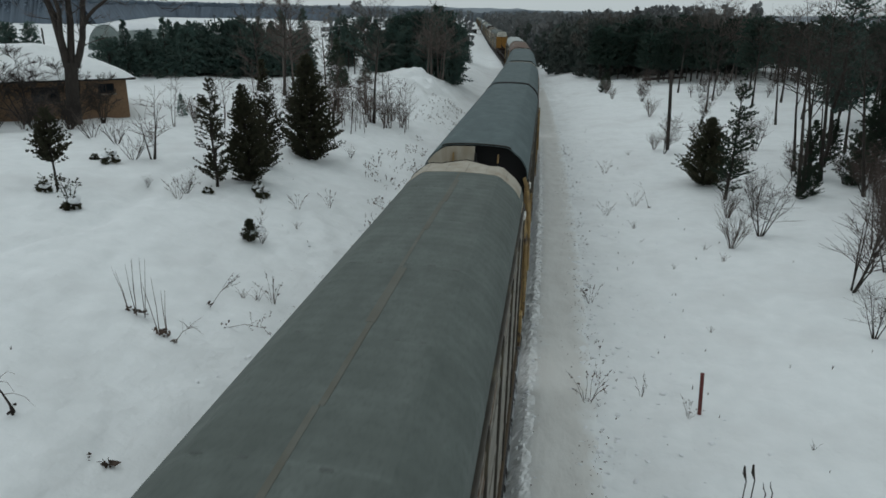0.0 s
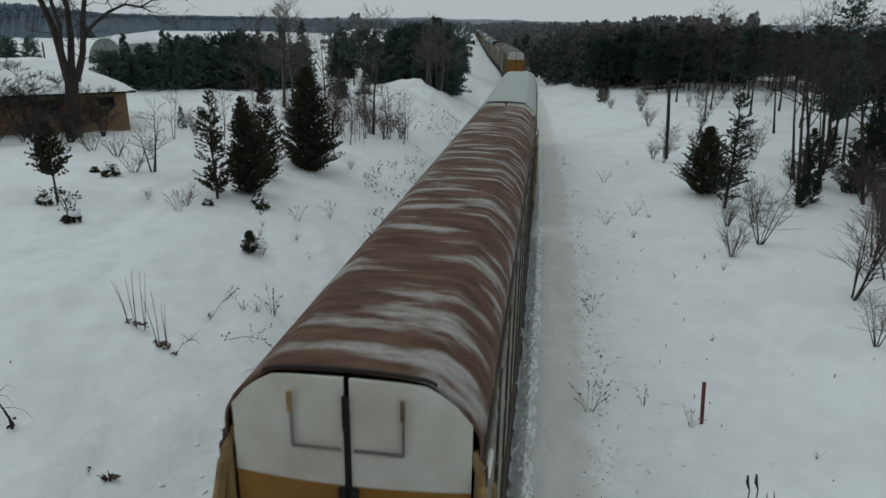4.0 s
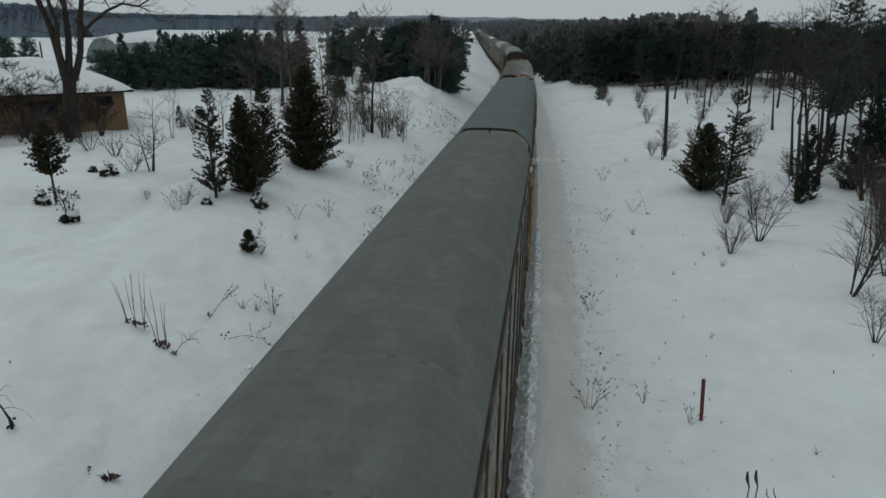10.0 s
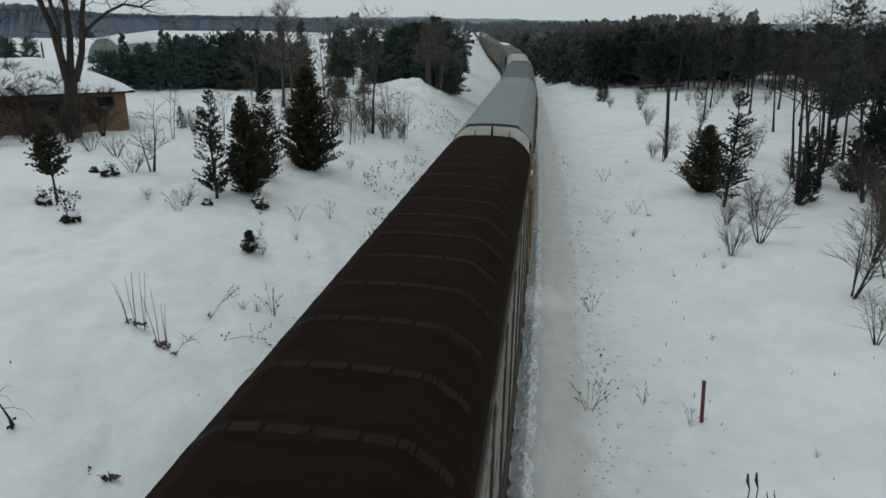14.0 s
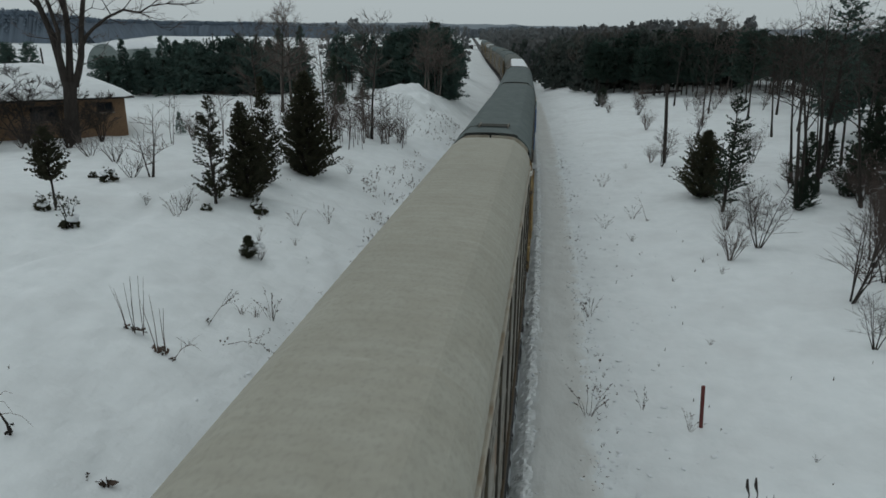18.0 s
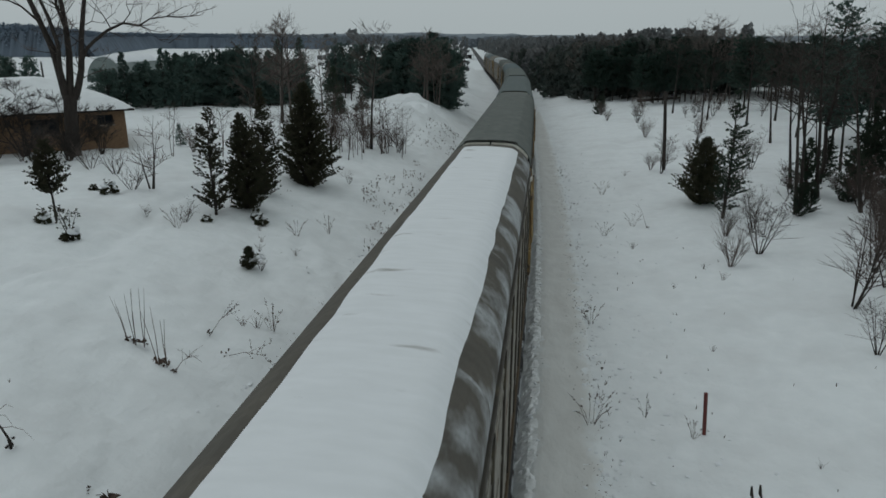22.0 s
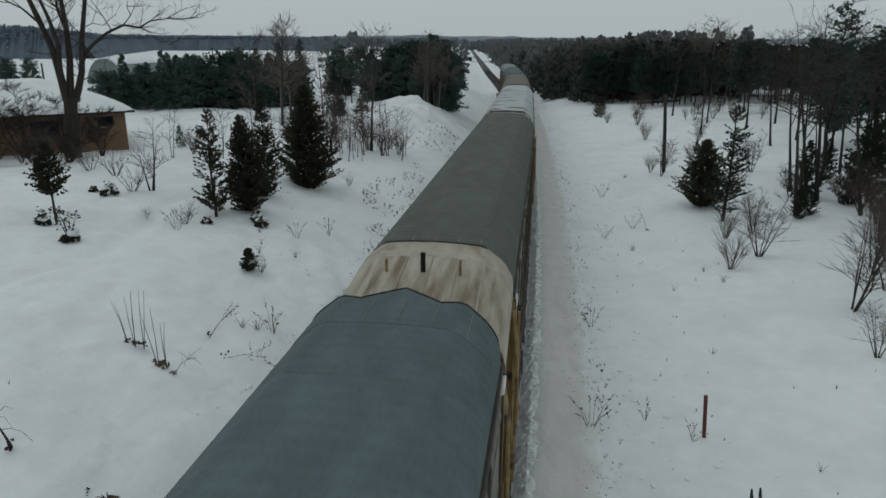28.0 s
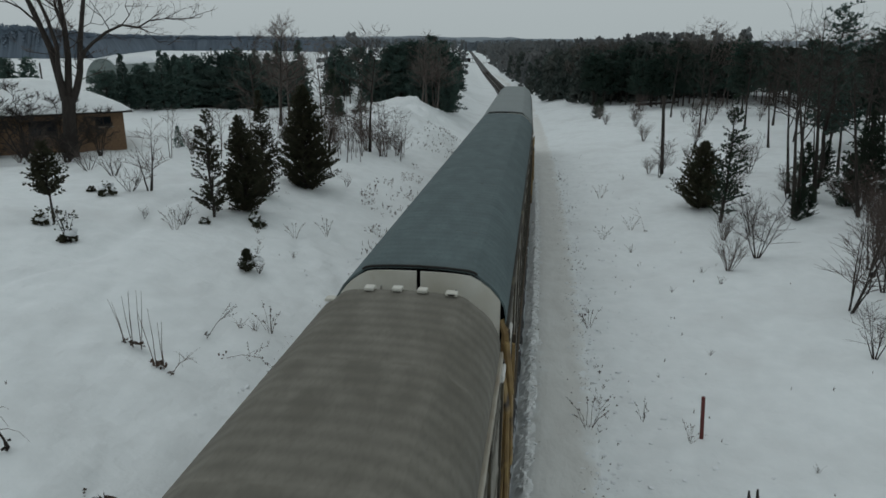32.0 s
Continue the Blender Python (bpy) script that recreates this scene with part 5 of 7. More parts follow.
def plant_left():
    # big bare tree before the house
    rng = random.Random(41)
    g, tw = Geo(), Geo()
    foot = ground(-26.2, 37.6)
    g.tube([(0, 0, -0.5), (0.02, 0, 0.5), (-0.02, 0.02, 1.6), (0.0, 0, 2.7), (0.02, 0, 6.25 - foot)], [0.50, 0.42, 0.38, 0.37, 0.40], 12, cap=False)
    limbs = (((-0.16, 0.05, 6.0), (-0.42, 0.1, 7.4), (-0.71, 0.1, 8.84), (-1.32, 0.1, 10.5), (-1.87, 0.2, 11.9), (-2.7, 0.2, 14.0), 0.24),
             ((-0.36, -0.1, 7.1), (-0.42, -0.2, 8.1), (-0.42, -0.25, 9.1), (-0.82, -0.3, 10.6), (-1.32, -0.4, 11.9), (-1.8, -0.5, 13.9), 0.15),
             ((0.03, 0.1, 6.1), (0.08, 0.2, 7.4), (0.13, 0.3, 8.56), (0.02, 0.4, 10.4), (-0.16, 0.4, 11.9), (-0.4, 0.5, 14.2), 0.22),
             ((0.02, 0.35, 10.0), (-0.15, 0.4, 10.6), (-0.33, 0.5, 11.1), (-0.40, 0.6, 11.6), (-0.45, 0.6, 12.2), (-0.6, 0.7, 13.6), 0.10),
             ((0.25, 0.0, 6.0), (0.5, 0.0, 6.8), (0.71, 0.0, 7.75), (0.82, 0.0, 9.67), (1.10, 0.1, 11.9), (1.5, 0.2, 14.2), 0.22))
    for *pts, r in limbs:
        pts = [Vector(q) - Vector((0, 0, foot)) for q in pts]
        g.tube(pts, [r, r * 0.9, r * 0.8, r * 0.66, r * 0.5, r * 0.3], 8, cap=False)
        for k in range(10):
            f = rng.uniform(1.3, 5.0)
            i = min(4, int(f))
            q = pts[i].lerp(pts[i + 1], f - i)
            limb(g, tw, q, Vector((rng.uniform(-1, 1), rng.uniform(-1, 1), rng.uniform(0.1, 1.0))), rng.uniform(0.8, 1.7), 0.028, 2, rng, 4, 0, 3, 0.010)
    # one long limb that reaches over the field, one the other way, and some lesser ones
    arms = ((((0.80, 0, 8.4), (1.05, 0, 8.95), (1.43, 0, 9.4), (2.2, 0, 10.1), (3.08, 0, 10.6), (3.96, 0, 10.53), (4.6, 0.1, 10.99), (5.5, 0.1, 11.2), (6.9, 0.2, 11.35)), 0.125),
            (((-1.3, 0.1, 10.3), (-2.1, 0.1, 11.03), (-2.64, 0.1, 11.27), (-3.3, 0, 11.6), (-4.5, 0, 11.9)), 0.07),
            (((2.4, 0, 10.25), (2.0, 0.05, 11.0), (1.3, 0.1, 12.0), (1.0, 0.1, 12.8)), 0.035),
            (((3.08, 0, 10.6), (3.5, 0, 11.2), (3.3, 0.1, 11.7), (3.5, 0.1, 12.4)), 0.045),
            (((3.96, 0, 10.53), (4.4, -0.1, 10.36), (5.05, -0.2, 9.8), (5.6, -0.2, 9.65)), 0.03),
            (((0.85, 0, 10.2), (1.4, 0, 10.55), (2.0, 0.1, 10.5), (2.5, 0.1, 10.55)), 0.03),
            (((0.4, 0, 8.4), (1.0, -0.1, 8.55), (1.9, -0.2, 8.3)), 0.03))
    for arm, r in arms:
        arm = [Vector(q) - Vector((0, 0, foot)) for q in arm]
        g.tube(arm, [r * (1 - 0.85 * i / (len(arm) - 1)) for i in range(len(arm))], 7, cap=False)
        way = 1 if arm[-1].x > arm[0].x else -1
        for i in range(2 if r > 0.1 else 1, len(arm)):
            for k in range(3 if i > 3 else 1):
                limb(g, tw, arm[i].copy(), Vector((way * rng.uniform(0.2, 1), rng.uniform(-0.6, 0.6), rng.uniform(-0.25, 0.9))), rng.uniform(0.7, 1.5), 0.024, 2, rng, 4, 0.05, 3, 0.009)
    t = thing("bare_tree", "large bare broadleaf tree with many upright limbs beside the house", "tree")
    part("trunk", g, BARK, t, smooth=True)
    part("crown", tw, TWIG, t)
    put(t, -26.2, 37.6, 37)
    t.matrix_basis = t.matrix_basis @ Matrix.Rotation(radians(4.5), 4, 'Y')      # it leans towards the field

    put(conifer("cedar_tree", "sparse young cedar with snow between its boughs", 4.9, 1.9, 11, "cedar", 260, 10, 0.105, 0.28), -12.9, 29.0)
    put(conifer("cedar_tree", "dense dark green cedar on the snowy bank", 4.5, 2.5, 12, "cedar", 620, 10, 0.105, 0.04, 0.0), -12.1, 30.7)
    put(conifer("cedar_tree", "dark cedar rising behind two others", 5.5, 1.5, 15, "cedar", 380, 10, 0.11, 0.05, 0.0), -12.5, 34.0)
    put(conifer("cedar_tree", "broad dark cone-shaped cedar above the track", 5.9, 3.6, 13, "cedar", 800, 10, 0.11, 0.0, 0.0), -11.7, 38.3)
    put(conifer("cedar_tree", "small cedar with a bare stem and a ragged crown", 3.3, 2.1, 14, "cedar", 200, 9, 0.12, 0.12, 0.36), -17.9, 24.9)
    put(conifer("young_conifer", "knee-high young conifer by the field", 1.5, 0.9, 16, "spruce", 90, 6, 0.14), -22.7, 43.9)
    put(conifer("small_evergreen", "low dark evergreen bent by snow", 0.85, 0.62, 17, "cedar", 190, 8, 0.10, 0.0, 0.0), -9.1, 24.0)
    lump = Geo()
    for i in range(5):
        lump.box((-0.15 + 0.1 * i, -0.1 + 0.07 * (i % 3), 0.35 + 0.08 * i), (0.22, 0.2, 0.1), pose(0, 0, 0, 10 * i, 14, 30 * i), 0.045)
    shrub_at = ground(-9.1, 24.0)
    tagged(part("snow_clump", lump, SNOW_CAP, at=pose(-9.05, 24.05, shrub_at - 0.02)), "snow lodged in a small evergreen", "snow")
    put(snowed_shrub("leafy sapling over a dark clump weighed down by snow", 21, 1.7, 0.5), -15.8, 22.9)
    put(snowed_shrub("low dark clump bowed down with snow", 27, 0.8, 0.42), -18.1, 24.4)
    put(snowed_shrub("dark stump-like clump under a cap of snow", 28, 0.7, 0.55), -18.4, 29.4, 40)
    put(snowed_shrub("small dark clump at the foot of a cedar, capped with snow", 29, 0.4, 0.4), -11.2, 29.7)
    put(snowed_shrub("small dark clump at the foot of a cedar, capped with snow", 30, 0.4, 0.45), -10.7, 29.0, 90)
    put(snowed_shrub("small dark clump poking out of the snow", 39, 0.35, 0.28), -12.8, 27.9, 90)
    put(snowed_shrub("small dark clump poking out of the snow", 40, 0.35, 0.2), -19.6, 29.9, 20)
    arch = bare_tree("bare_shrub", "arching bare shrub behind a snowy clump", 1.9, 0.022, 21, 7, 2, 3, category="shrub", twig_r=0.007, spread_out=0.9)
    put(arch, -18.0, 30.6)
    copy_thing(arch, at(-15.28, 27.2, 70, 0.35))
    copy_thing(arch, at(-13.6, 27.4, 10, 0.7))
    copy_thing(arch, at(-8.75, 24.2, 80, 0.42))
    copy_thing(arch, at(-9.9, 40.6, 80, 0.5))
    copy_thing(arch, at(-22.5, 33.9, 200, 1.1))
    copy_thing(arch, at(-20.6, 33.2, 130, 1.0))
    sap = bare_tree("sapling", "slender bare sapling in the snow", 3.8, 0.05, 22, 3, 3, 3, twig_r=0.011, spread_out=0.3)
    put(sap, -17.4, 31.3, 20)
    rng = random.Random(5)
    sap2 = bare_tree("sapling", "thin bare sapling of a thicket on the bank", 4.0, 0.034, 23, 2, 3, 3, twig_r=0.011, spread_out=0.2, mat=TWIG, group="saplings on the bank")
    put(sap2, -11.8, 47.1)
    for x, y, s in ((-11.2, 49.3, 0.9), (-10.0, 51.8, 1.1), (-9.5, 54.8, 0.95), (-12.9, 55.0, 0.9), (-12.4, 49.8, 0.8), (-10.5, 52.9, 0.7), (-10.2, 50.4, 0.8), (-13.9, 51.5, 1.0), (-9.1, 52.9, 0.6), (-11.7, 53.9, 1.0), (-14.7, 49.1, 0.9), (-15.2, 54.1, 1.1), (-13.3, 57.5, 1.2), (-17.2, 51.5, 1.2), (-18.7, 47.2, 1.0), (-16.1, 44.6, 0.8), (-18.2, 40.8, 0.9), (-19.6, 42.2, 0.75), (-20.9, 39.6, 0.8)):
        copy_thing(sap2, at(x, y, rng.uniform(0, 360), s))
    put(bare_tree("bare_tree", "tall thin dark tree in a thicket", 8.9, 0.11, 24, 1, 4, 4, 0.05, 0.010), -11.3, 51.9)
    brush = bare_tree("bare_shrub", "dense bare brush of a thicket on the bank", 2.3, 0.018, 25, 13, 2, 4, category="shrub", twig_r=0.0075, spread_out=0.5, mat=TWIG, twig_mat=TWIG, group="brush on the bank")
    put(brush, -10.2, 51.1)
    scrub = bare_tree("bare_shrub", "tangled dark scrub before the house", 2.6, 0.035, 26, 12, 3, 3, category="shrub", twig_r=0.012, spread_out=0.7, twig_mat=BARK, group="scrub before the house")
    put(scrub, -25.0, 35.6)
    for x, y, s in ((-27.0, 35.2, 1.0), (-28.9, 34.4, 0.9), (-30.6, 34.6, 0.9), (-32.2, 34.8, 1.0), (-25.6, 36.8, 0.7)):
        copy_thing(scrub, at(x, y, 77 * x, s))
    thorn = bare_tree("thorn_tree", "crooked dark thorn tree with tangled twigs before the house", 4.4, 0.06, 45, 5, 4, 4, spread_out=0.75, twig_r=0.013, twig_mat=BARK, group="thorn trees before the house")
    put(thorn, -29.4, 37.6)
    copy_thing(thorn, at(-26.9, 38.6, 120, 0.85))
    copy_thing(thorn, at(-25.3, 39.0, 250, 0.66))
    copy_thing(thorn, at(-32.0, 36.5, 60, 0.9))
    for x, y, s in ((-25.9, 35.0, 1.0), (-29.4, 33.0, 1.0), (-13.1, 49.0, 1.0), (-11.6, 52.0, 1.1), (-10.4, 54.6, 0.9), (-14.6, 52.5, 1.0), (-13.0, 56.0, 1.0), (-16.0, 47.0, 0.9), (-17.6, 44.0, 0.8), (-15.5, 56.0, 1.1), (-18.0, 52.5, 1.0), (-20.5, 41.5, 0.9), (-9.4, 53.4, 0.8), (-27.8, 35.3, 0.8), (-31.3, 35.2, 0.9)):
        copy_thing(brush, at(x, y, rng.uniform(0, 360), s))
    wand = bare_tree("sapling", "slim upright bare sapling of a thicket", 3.6, 0.026, 42, 1, 3, 2, 0.06, 0.008, mat=TWIG, group="slim saplings on the bank")
    put(wand, -13.2, 48.0)
    for i in range(22):
        y = rng.uniform(47.5, 56.5)
        copy_thing(wand, at(-14.6 + (y - 47) * 0.30 + rng.uniform(0, 3.6), y, rng.uniform(0, 360), rng.uniform(0.6, 1.12)))
    for i in range(10):
        copy_thing(wand, at(rng.uniform(-20, -15.5), rng.uniform(40, 56), rng.uniform(0, 360), rng.uniform(0.6, 1.0)))
    stub = Geo().tube([(0, 0, -0.2), (0.05, 0, 0.8), (0.25, 0, 1.5), (0.3, 0.02, 1.75)], [0.1, 0.09, 0.1, 0.05], 7)
    put(tagged(part("dead_stub", stub, BARK, smooth=True), "dark broken tree stub leaning in the snow", "stump"), -13.6, 48.8)
    # the grove across the field
    a = conifer("pine_tree", "dark green pine of a grove beyond the field", 4.7, 3.8, 31, "pine", 190, 11, 0.27, 0.0, 0.02, group="grove beyond the field")
    b = conifer("pine_tree", "dark green pine of a grove beyond the field", 4.3, 3.6, 32, "pine", 170, 11, 0.27, 0.05, 0.02, group="grove beyond the field")
    e = conifer("pine_tree", "pointed dark conifer of a grove beyond the field", 5.4, 2.8, 38, "spruce", 200, 11, 0.24, 0.0, 0.02, group="grove beyond the field")
    put(e, -38.3, 72.4)
    put(a, -36.3, 70.4)
    put(b, -33.3, 72.1)
    rng = random.Random(9)
    for i in range(64):
        f = i / 63
        x = -44 + 24 * f + rng.uniform(-1.0, 1.0)
        y = 67 + 12 * f + rng.uniform(-1, 6)
        if -0.368 < (x - 2.15) / y < -0.255:
            continue      # an opening with the field behind it
        copy_thing(rng.choice((a, b, e)), at(x, y, rng.uniform(0, 360), rng.uniform(0.42, 0.82) + 0.30 * min(1, 7 * f + 0.1)))
    for i in range(17):
        copy_thing(rng.choice((a, b, e)), at(-37 + 9 * rng.random(), 76 + 10 * rng.random(), rng.uniform(0, 360), rng.uniform(0.85, 1.3)))
    for x, y, s in ((-77.4, 94.4, 0.9), (-74.6, 95.2, 0.95), (-84.3, 101.2, 0.9)):
        copy_thing(a, at(x, y, rng.uniform(0, 360), s))
    t1 = bare_tree("bare_tree", "grey bare tree at the edge of the grove", 8.5, 0.11, 33, 1, 4, 4, 0.1, 0.016, mat=TWIG_GREY, twig_mat=TWIG_GREY, group="bare trees beyond the bank")
    t2 = bare_tree("bare_tree", "grey bare tree at the edge of the grove", 7.0, 0.09, 34, 1, 4, 4, 0.12, 0.016, mat=TWIG_GREY, twig_mat=TWIG_GREY, group="bare trees beyond the bank")
    put(t1, -22.5, 64.8)
    put(t2, -22.3, 73.6)
    for x, y, k in ((-25.6, 70.0, 0.7), (-20.6, 68.5, 0.6), (-17.2, 76.0, 0.6)):
        copy_thing(t1, at(x, y, 30 * x, k))
    tall = bare_tree("bare_tree", "big dark bare tree with a fine spreading crown", 8.8, 0.15, 43, 1, 4, 5, 0.06, 0.012, group="big bare trees behind the cedars")
    put(tall, -21.5, 59.6)
    for x, y, k in ((-24.8, 61.6, 0.86), (-22.6, 64.8, 0.90)):
        copy_thing(tall, at(x, y, 90 * x, k))
    flat_top = conifer("pine_tree", "thin-stemmed pine with a flat open crown", 6.4, 3.4, 44, "pine", 90, 9, 0.24, 0.0, 0.5, group="flat-topped pines beyond the bank")
    put(flat_top, -23.0, 84.9)
    copy_thing(flat_top, at(-21.4, 82.0, 140, 0.85))
    copy_thing(flat_top, at(-24.6, 86.5, 250, 0.95))
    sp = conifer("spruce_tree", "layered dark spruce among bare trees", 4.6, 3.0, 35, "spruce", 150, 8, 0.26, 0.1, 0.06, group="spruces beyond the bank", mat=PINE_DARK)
    put(sp, -18.9, 66.9)
    for x, y, s in ((-17.3, 63.5, 0.6), (-16.2, 67.5, 0.5)):
        copy_thing(sp, at(x, y, 40 * x, s))
    # the block of conifers close to the line
    c = conifer("spruce_tree", "tall dark conifer of the wood beside the line", 7.0, 4.4, 36, "spruce", 300, 11, 0.28, 0.0, 0.0, group="wood beside the line")
    d = conifer("pine_tree", "tall dark conifer of the wood beside the line", 6.7, 4.6, 37, "pine", 260, 11, 0.28, 0.0, 0.02, group="wood beside the line")
    put(c, -11.3, 84.2)
    put(d, -14.3, 87.7)
    for x, y, k in ((-10.9, 86.0, 1.12), (-11.0, 89.5, 1.18), (-12.2, 88.5, 1.2), (-13.2, 91.0, 1.2), (-12.0, 93.5, 1.2)):
        copy_thing(c if y > 88 else d, at(x, y, 60 * x, k))
    for i in range(58):
        y = 85 + 105 * (i / 58) ** 1.5 + rng.uniform(-2, 2)
        u = -rng.uniform(9.6, 24)
        if y < 98 and -17 < u < -13.2:
            continue
        copy_thing(rng.choice((c, d)), at(track_x(y) + u, y, rng.uniform(0, 360), rng.uniform(0.62, 0.90)))
    copy_thing(d, at(-9.9, 84.2, 30, 0.5))
    for i in range(7):      # bare trees before the conifers
        copy_thing(rng.choice((t1, t2)), at(-12.7 + 2.4 * rng.random(), 81.5 + 2 * rng.random(), rng.uniform(0, 360), rng.uniform(0.72, 0.92)))
    for x, y, k in ((-20.0, 89, 0.7), (-18.6, 92, 0.92), (-17.2, 88.5, 0.98), (-15.8, 91, 1.04), (-14.8, 88, 1.0), (-18.0, 87.0, 0.7), (-16.0, 86.5, 0.75)):
        copy_thing(d, at(x, y, 50 * x, k))
    copy_thing(c, at(-10.2, 86.0, 50, 0.62))


def plant_right():
    rng = random.Random(77)
    put(conifer("cedar_tree", "dense low dark cedar in the snow", 3.9, 3.0, 51, "cedar", 600, 10, 0.105, 0.0, 0.0), 11.5, 42.0)
    put(conifer("young_pine", "slender ragged young pine beside a cedar", 6.9, 1.7, 52, "cedar", 230, 10, 0.12, 0.32, 0.04, mat=PINE_DARK), 12.1, 38.6)
    put(conifer("pine_tree", "tall thin pine with a ragged open crown", 11.0, 3.4, 60, "pine", 170, 10, 0.2, 0.12, 0.3), 19.5, 46.0)
    dead = thing("dead_tree", "straight dead tree without a crown standing in the snow", "tree")
    part("trunk", Geo().tube([(0, 0, -0.3), (0.02, 0, 3.0), (0.0, 0.02, 5.7)], [0.14, 0.125, 0.11], 9), BARK, dead, smooth=True)
    dead.matrix_basis = pose(10.9, 52.3, ground(10.9, 52.3), 0, -4, 0)
    logg = Geo().tube([(14.4, 99.8, ground(14.4, 99.8) + 0.35), (17.0, 98.8, ground(17.0, 98.8) + 0.5), (19.6, 97.7, ground(19.6, 97.7) + 0.55)], [0.2, 0.18, 0.12], 7)
    tagged(part("fallen_log", logg, BARK, smooth=True), "fallen log lying at the wood's edge", "log")
    bush = bare_tree("bare_shrub", "fan of thin bare stems in the snow", 2.5, 0.016, 53, 18, 1, 5, category="shrub", twig_r=0.008, spread_out=0.5, twig_mat=TWIG_GREY, mat=TWIG_GREY)
    put(bush, 10.4, 29.9)
    bush2 = bare_tree("bare_shrub", "bare many-branched shrub in the snow", 3.2, 0.03, 54, 6, 3, 4, category="shrub", twig_r=0.007, spread_out=0.6)
    put(bush2, 12.1, 31.9)
    copy_thing(bush2, at(13.3, 24.8, 100, 1.25))
    copy_thing(bush2, at(12.4, 20.6, 200, 0.62))
    copy_thing(bush2, at(14.6, 22.2, 250, 0.9))
    copy_thing(bush2, at(15.4, 27.0, 20, 1.2))
    copy_thing(bush2, at(13.0, 36.2, 300, 0.8))
    copy_thing(bush, at(11.3, 34.8, 60, 0.9))
    for x, y, s in ((11.7, 69.3, 1.1), (10.4, 50.5, 1.0), (15.4, 64.1, 1.0), (9.9, 52.0, 0.8), (8.9, 90.1, 1.1), (13.9, 58.2, 0.8), (14.3, 45.0, 0.9), (16.5, 50.3, 1.0), (17.3, 55.6, 0.9), (9.2, 83.8, 0.8)):
        copy_thing(bush if s != 1.0 else bush2, at(x, y, rng.uniform(0, 360), s))
    t1 = bare_tree("bare_tree", "slim dark bare tree at the wood's edge", 9.5, 0.12, 55, 1, 4, 3, 0.03, 0.009, twig_mat=BARK, group="bare trees at the wood's edge", clear=0.45)
    t2 = bare_tree("bare_tree", "slim dark bare tree at the wood's edge", 11.0, 0.13, 56, 1, 4, 3, 0.03, 0.009, twig_mat=BARK, group="bare trees at the wood's edge", clear=0.45)
    t1.matrix_basis = leant(15.9, 39.0, lean=-9)
    t2.matrix_basis = leant(18.2, 42.6, lean=-8)
    for x, y, s in ((16.3, 39.6, 0.9), (18.9, 38.3, 0.8), (20.2, 37.5, 0.9), (17.2, 70.9, 0.8), (22.2, 74.0, 0.85), (21.4, 63.0, 0.85), (17.2, 87.6, 0.9), (24.5, 66.2, 0.9), (26.0, 77.6, 0.9), (22.3, 50.3, 0.9), (24.8, 52.9, 1.0), (19.5, 79.4, 0.8), (29.5, 70.6, 1.0), (24.4, 43.2, 0.9), (28.5, 58.2, 1.0), (17.4, 44.8, 0.9), (18.2, 44.3, 0.95), (20.6, 36.4, 0.65)):
        copy_thing(rng.choice((t1, t2)), leant(x, y, rng.uniform(0, 360), s, -rng.uniform(8, 12) if y < 46 else -5 if y < 66 else 0))
    tangle = bare_tree("bare_shrub", "dense dark tangle of bare stems at the wood's edge", 3.4, 0.03, 46, 11, 3, 4, category="shrub", twig_r=0.008, spread_out=0.6, group="tangles at the wood's edge")
    put(tangle, 17.8, 33.4)
    for x, y, s in ((19.0, 36.4, 0.8), (19.6, 33.2, 0.9), (20.2, 31.4, 0.9), (18.0, 28.6, 0.7), (20.6, 35.8, 0.9), (19.4, 39.6, 0.9), (18.4, 35.0, 0.9), (21.6, 40.4, 1.0), (17.6, 30.8, 0.8), (19.2, 41.6, 0.8), (18.8, 31.6, 0.7), (20.8, 42.0, 0.9), (17.0, 43.6, 0.7), (16.6, 29.6, 0.6)):
        copy_thing(tangle, at(x, y, 100 * x, s))
    for i in range(14):
        y = rng.uniform(80, 95)
        copy_thing(bush2, at(rng.uniform(12, 34), y, rng.uniform(0, 360), rng.uniform(0.5, 0.9)))
    for i in range(5):
        y = rng.uniform(45, 62)
        copy_thing(rng.choice((t1, t2)), leant(0.36 * y + rng.uniform(2.5, 9), y, rng.uniform(0, 360), rng.uniform(0.6, 0.95), -5))
    for i in range(6):
        y = rng.uniform(24, 44)
        copy_thing(bush2, at(0.36 * y + rng.uniform(4.8, 9), y, rng.uniform(0, 360), rng.uniform(0.7, 1.2)))
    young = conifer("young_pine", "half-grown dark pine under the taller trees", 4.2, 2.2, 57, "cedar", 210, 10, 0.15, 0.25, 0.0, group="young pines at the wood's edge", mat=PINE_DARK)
    young.matrix_basis = at(17.7, 43.4, 0, 0.8)
    for x, y, s in ((19.4, 41.2, 0.9), (20.9, 39.6, 0.8), (20.4, 47.7, 0.8), (15.8, 38.2, 0.55), (16.6, 39.0, 0.5), (20.4, 33.4, 0.7), (21.6, 44.0, 1.2), (23.2, 42.4, 1.2), (22.6, 47.0, 1.4), (24.8, 45.5, 1.5), (21.2, 36.6, 0.8), (22.0, 38.6, 0.9), (8.6, 93.6, 0.6), (9.3, 95.0, 0.72)):
        copy_thing(young, at(x, y, rng.uniform(0, 360), s))
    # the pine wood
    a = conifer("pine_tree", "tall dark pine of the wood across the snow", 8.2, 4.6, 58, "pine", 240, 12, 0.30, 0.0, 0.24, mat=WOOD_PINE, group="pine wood")
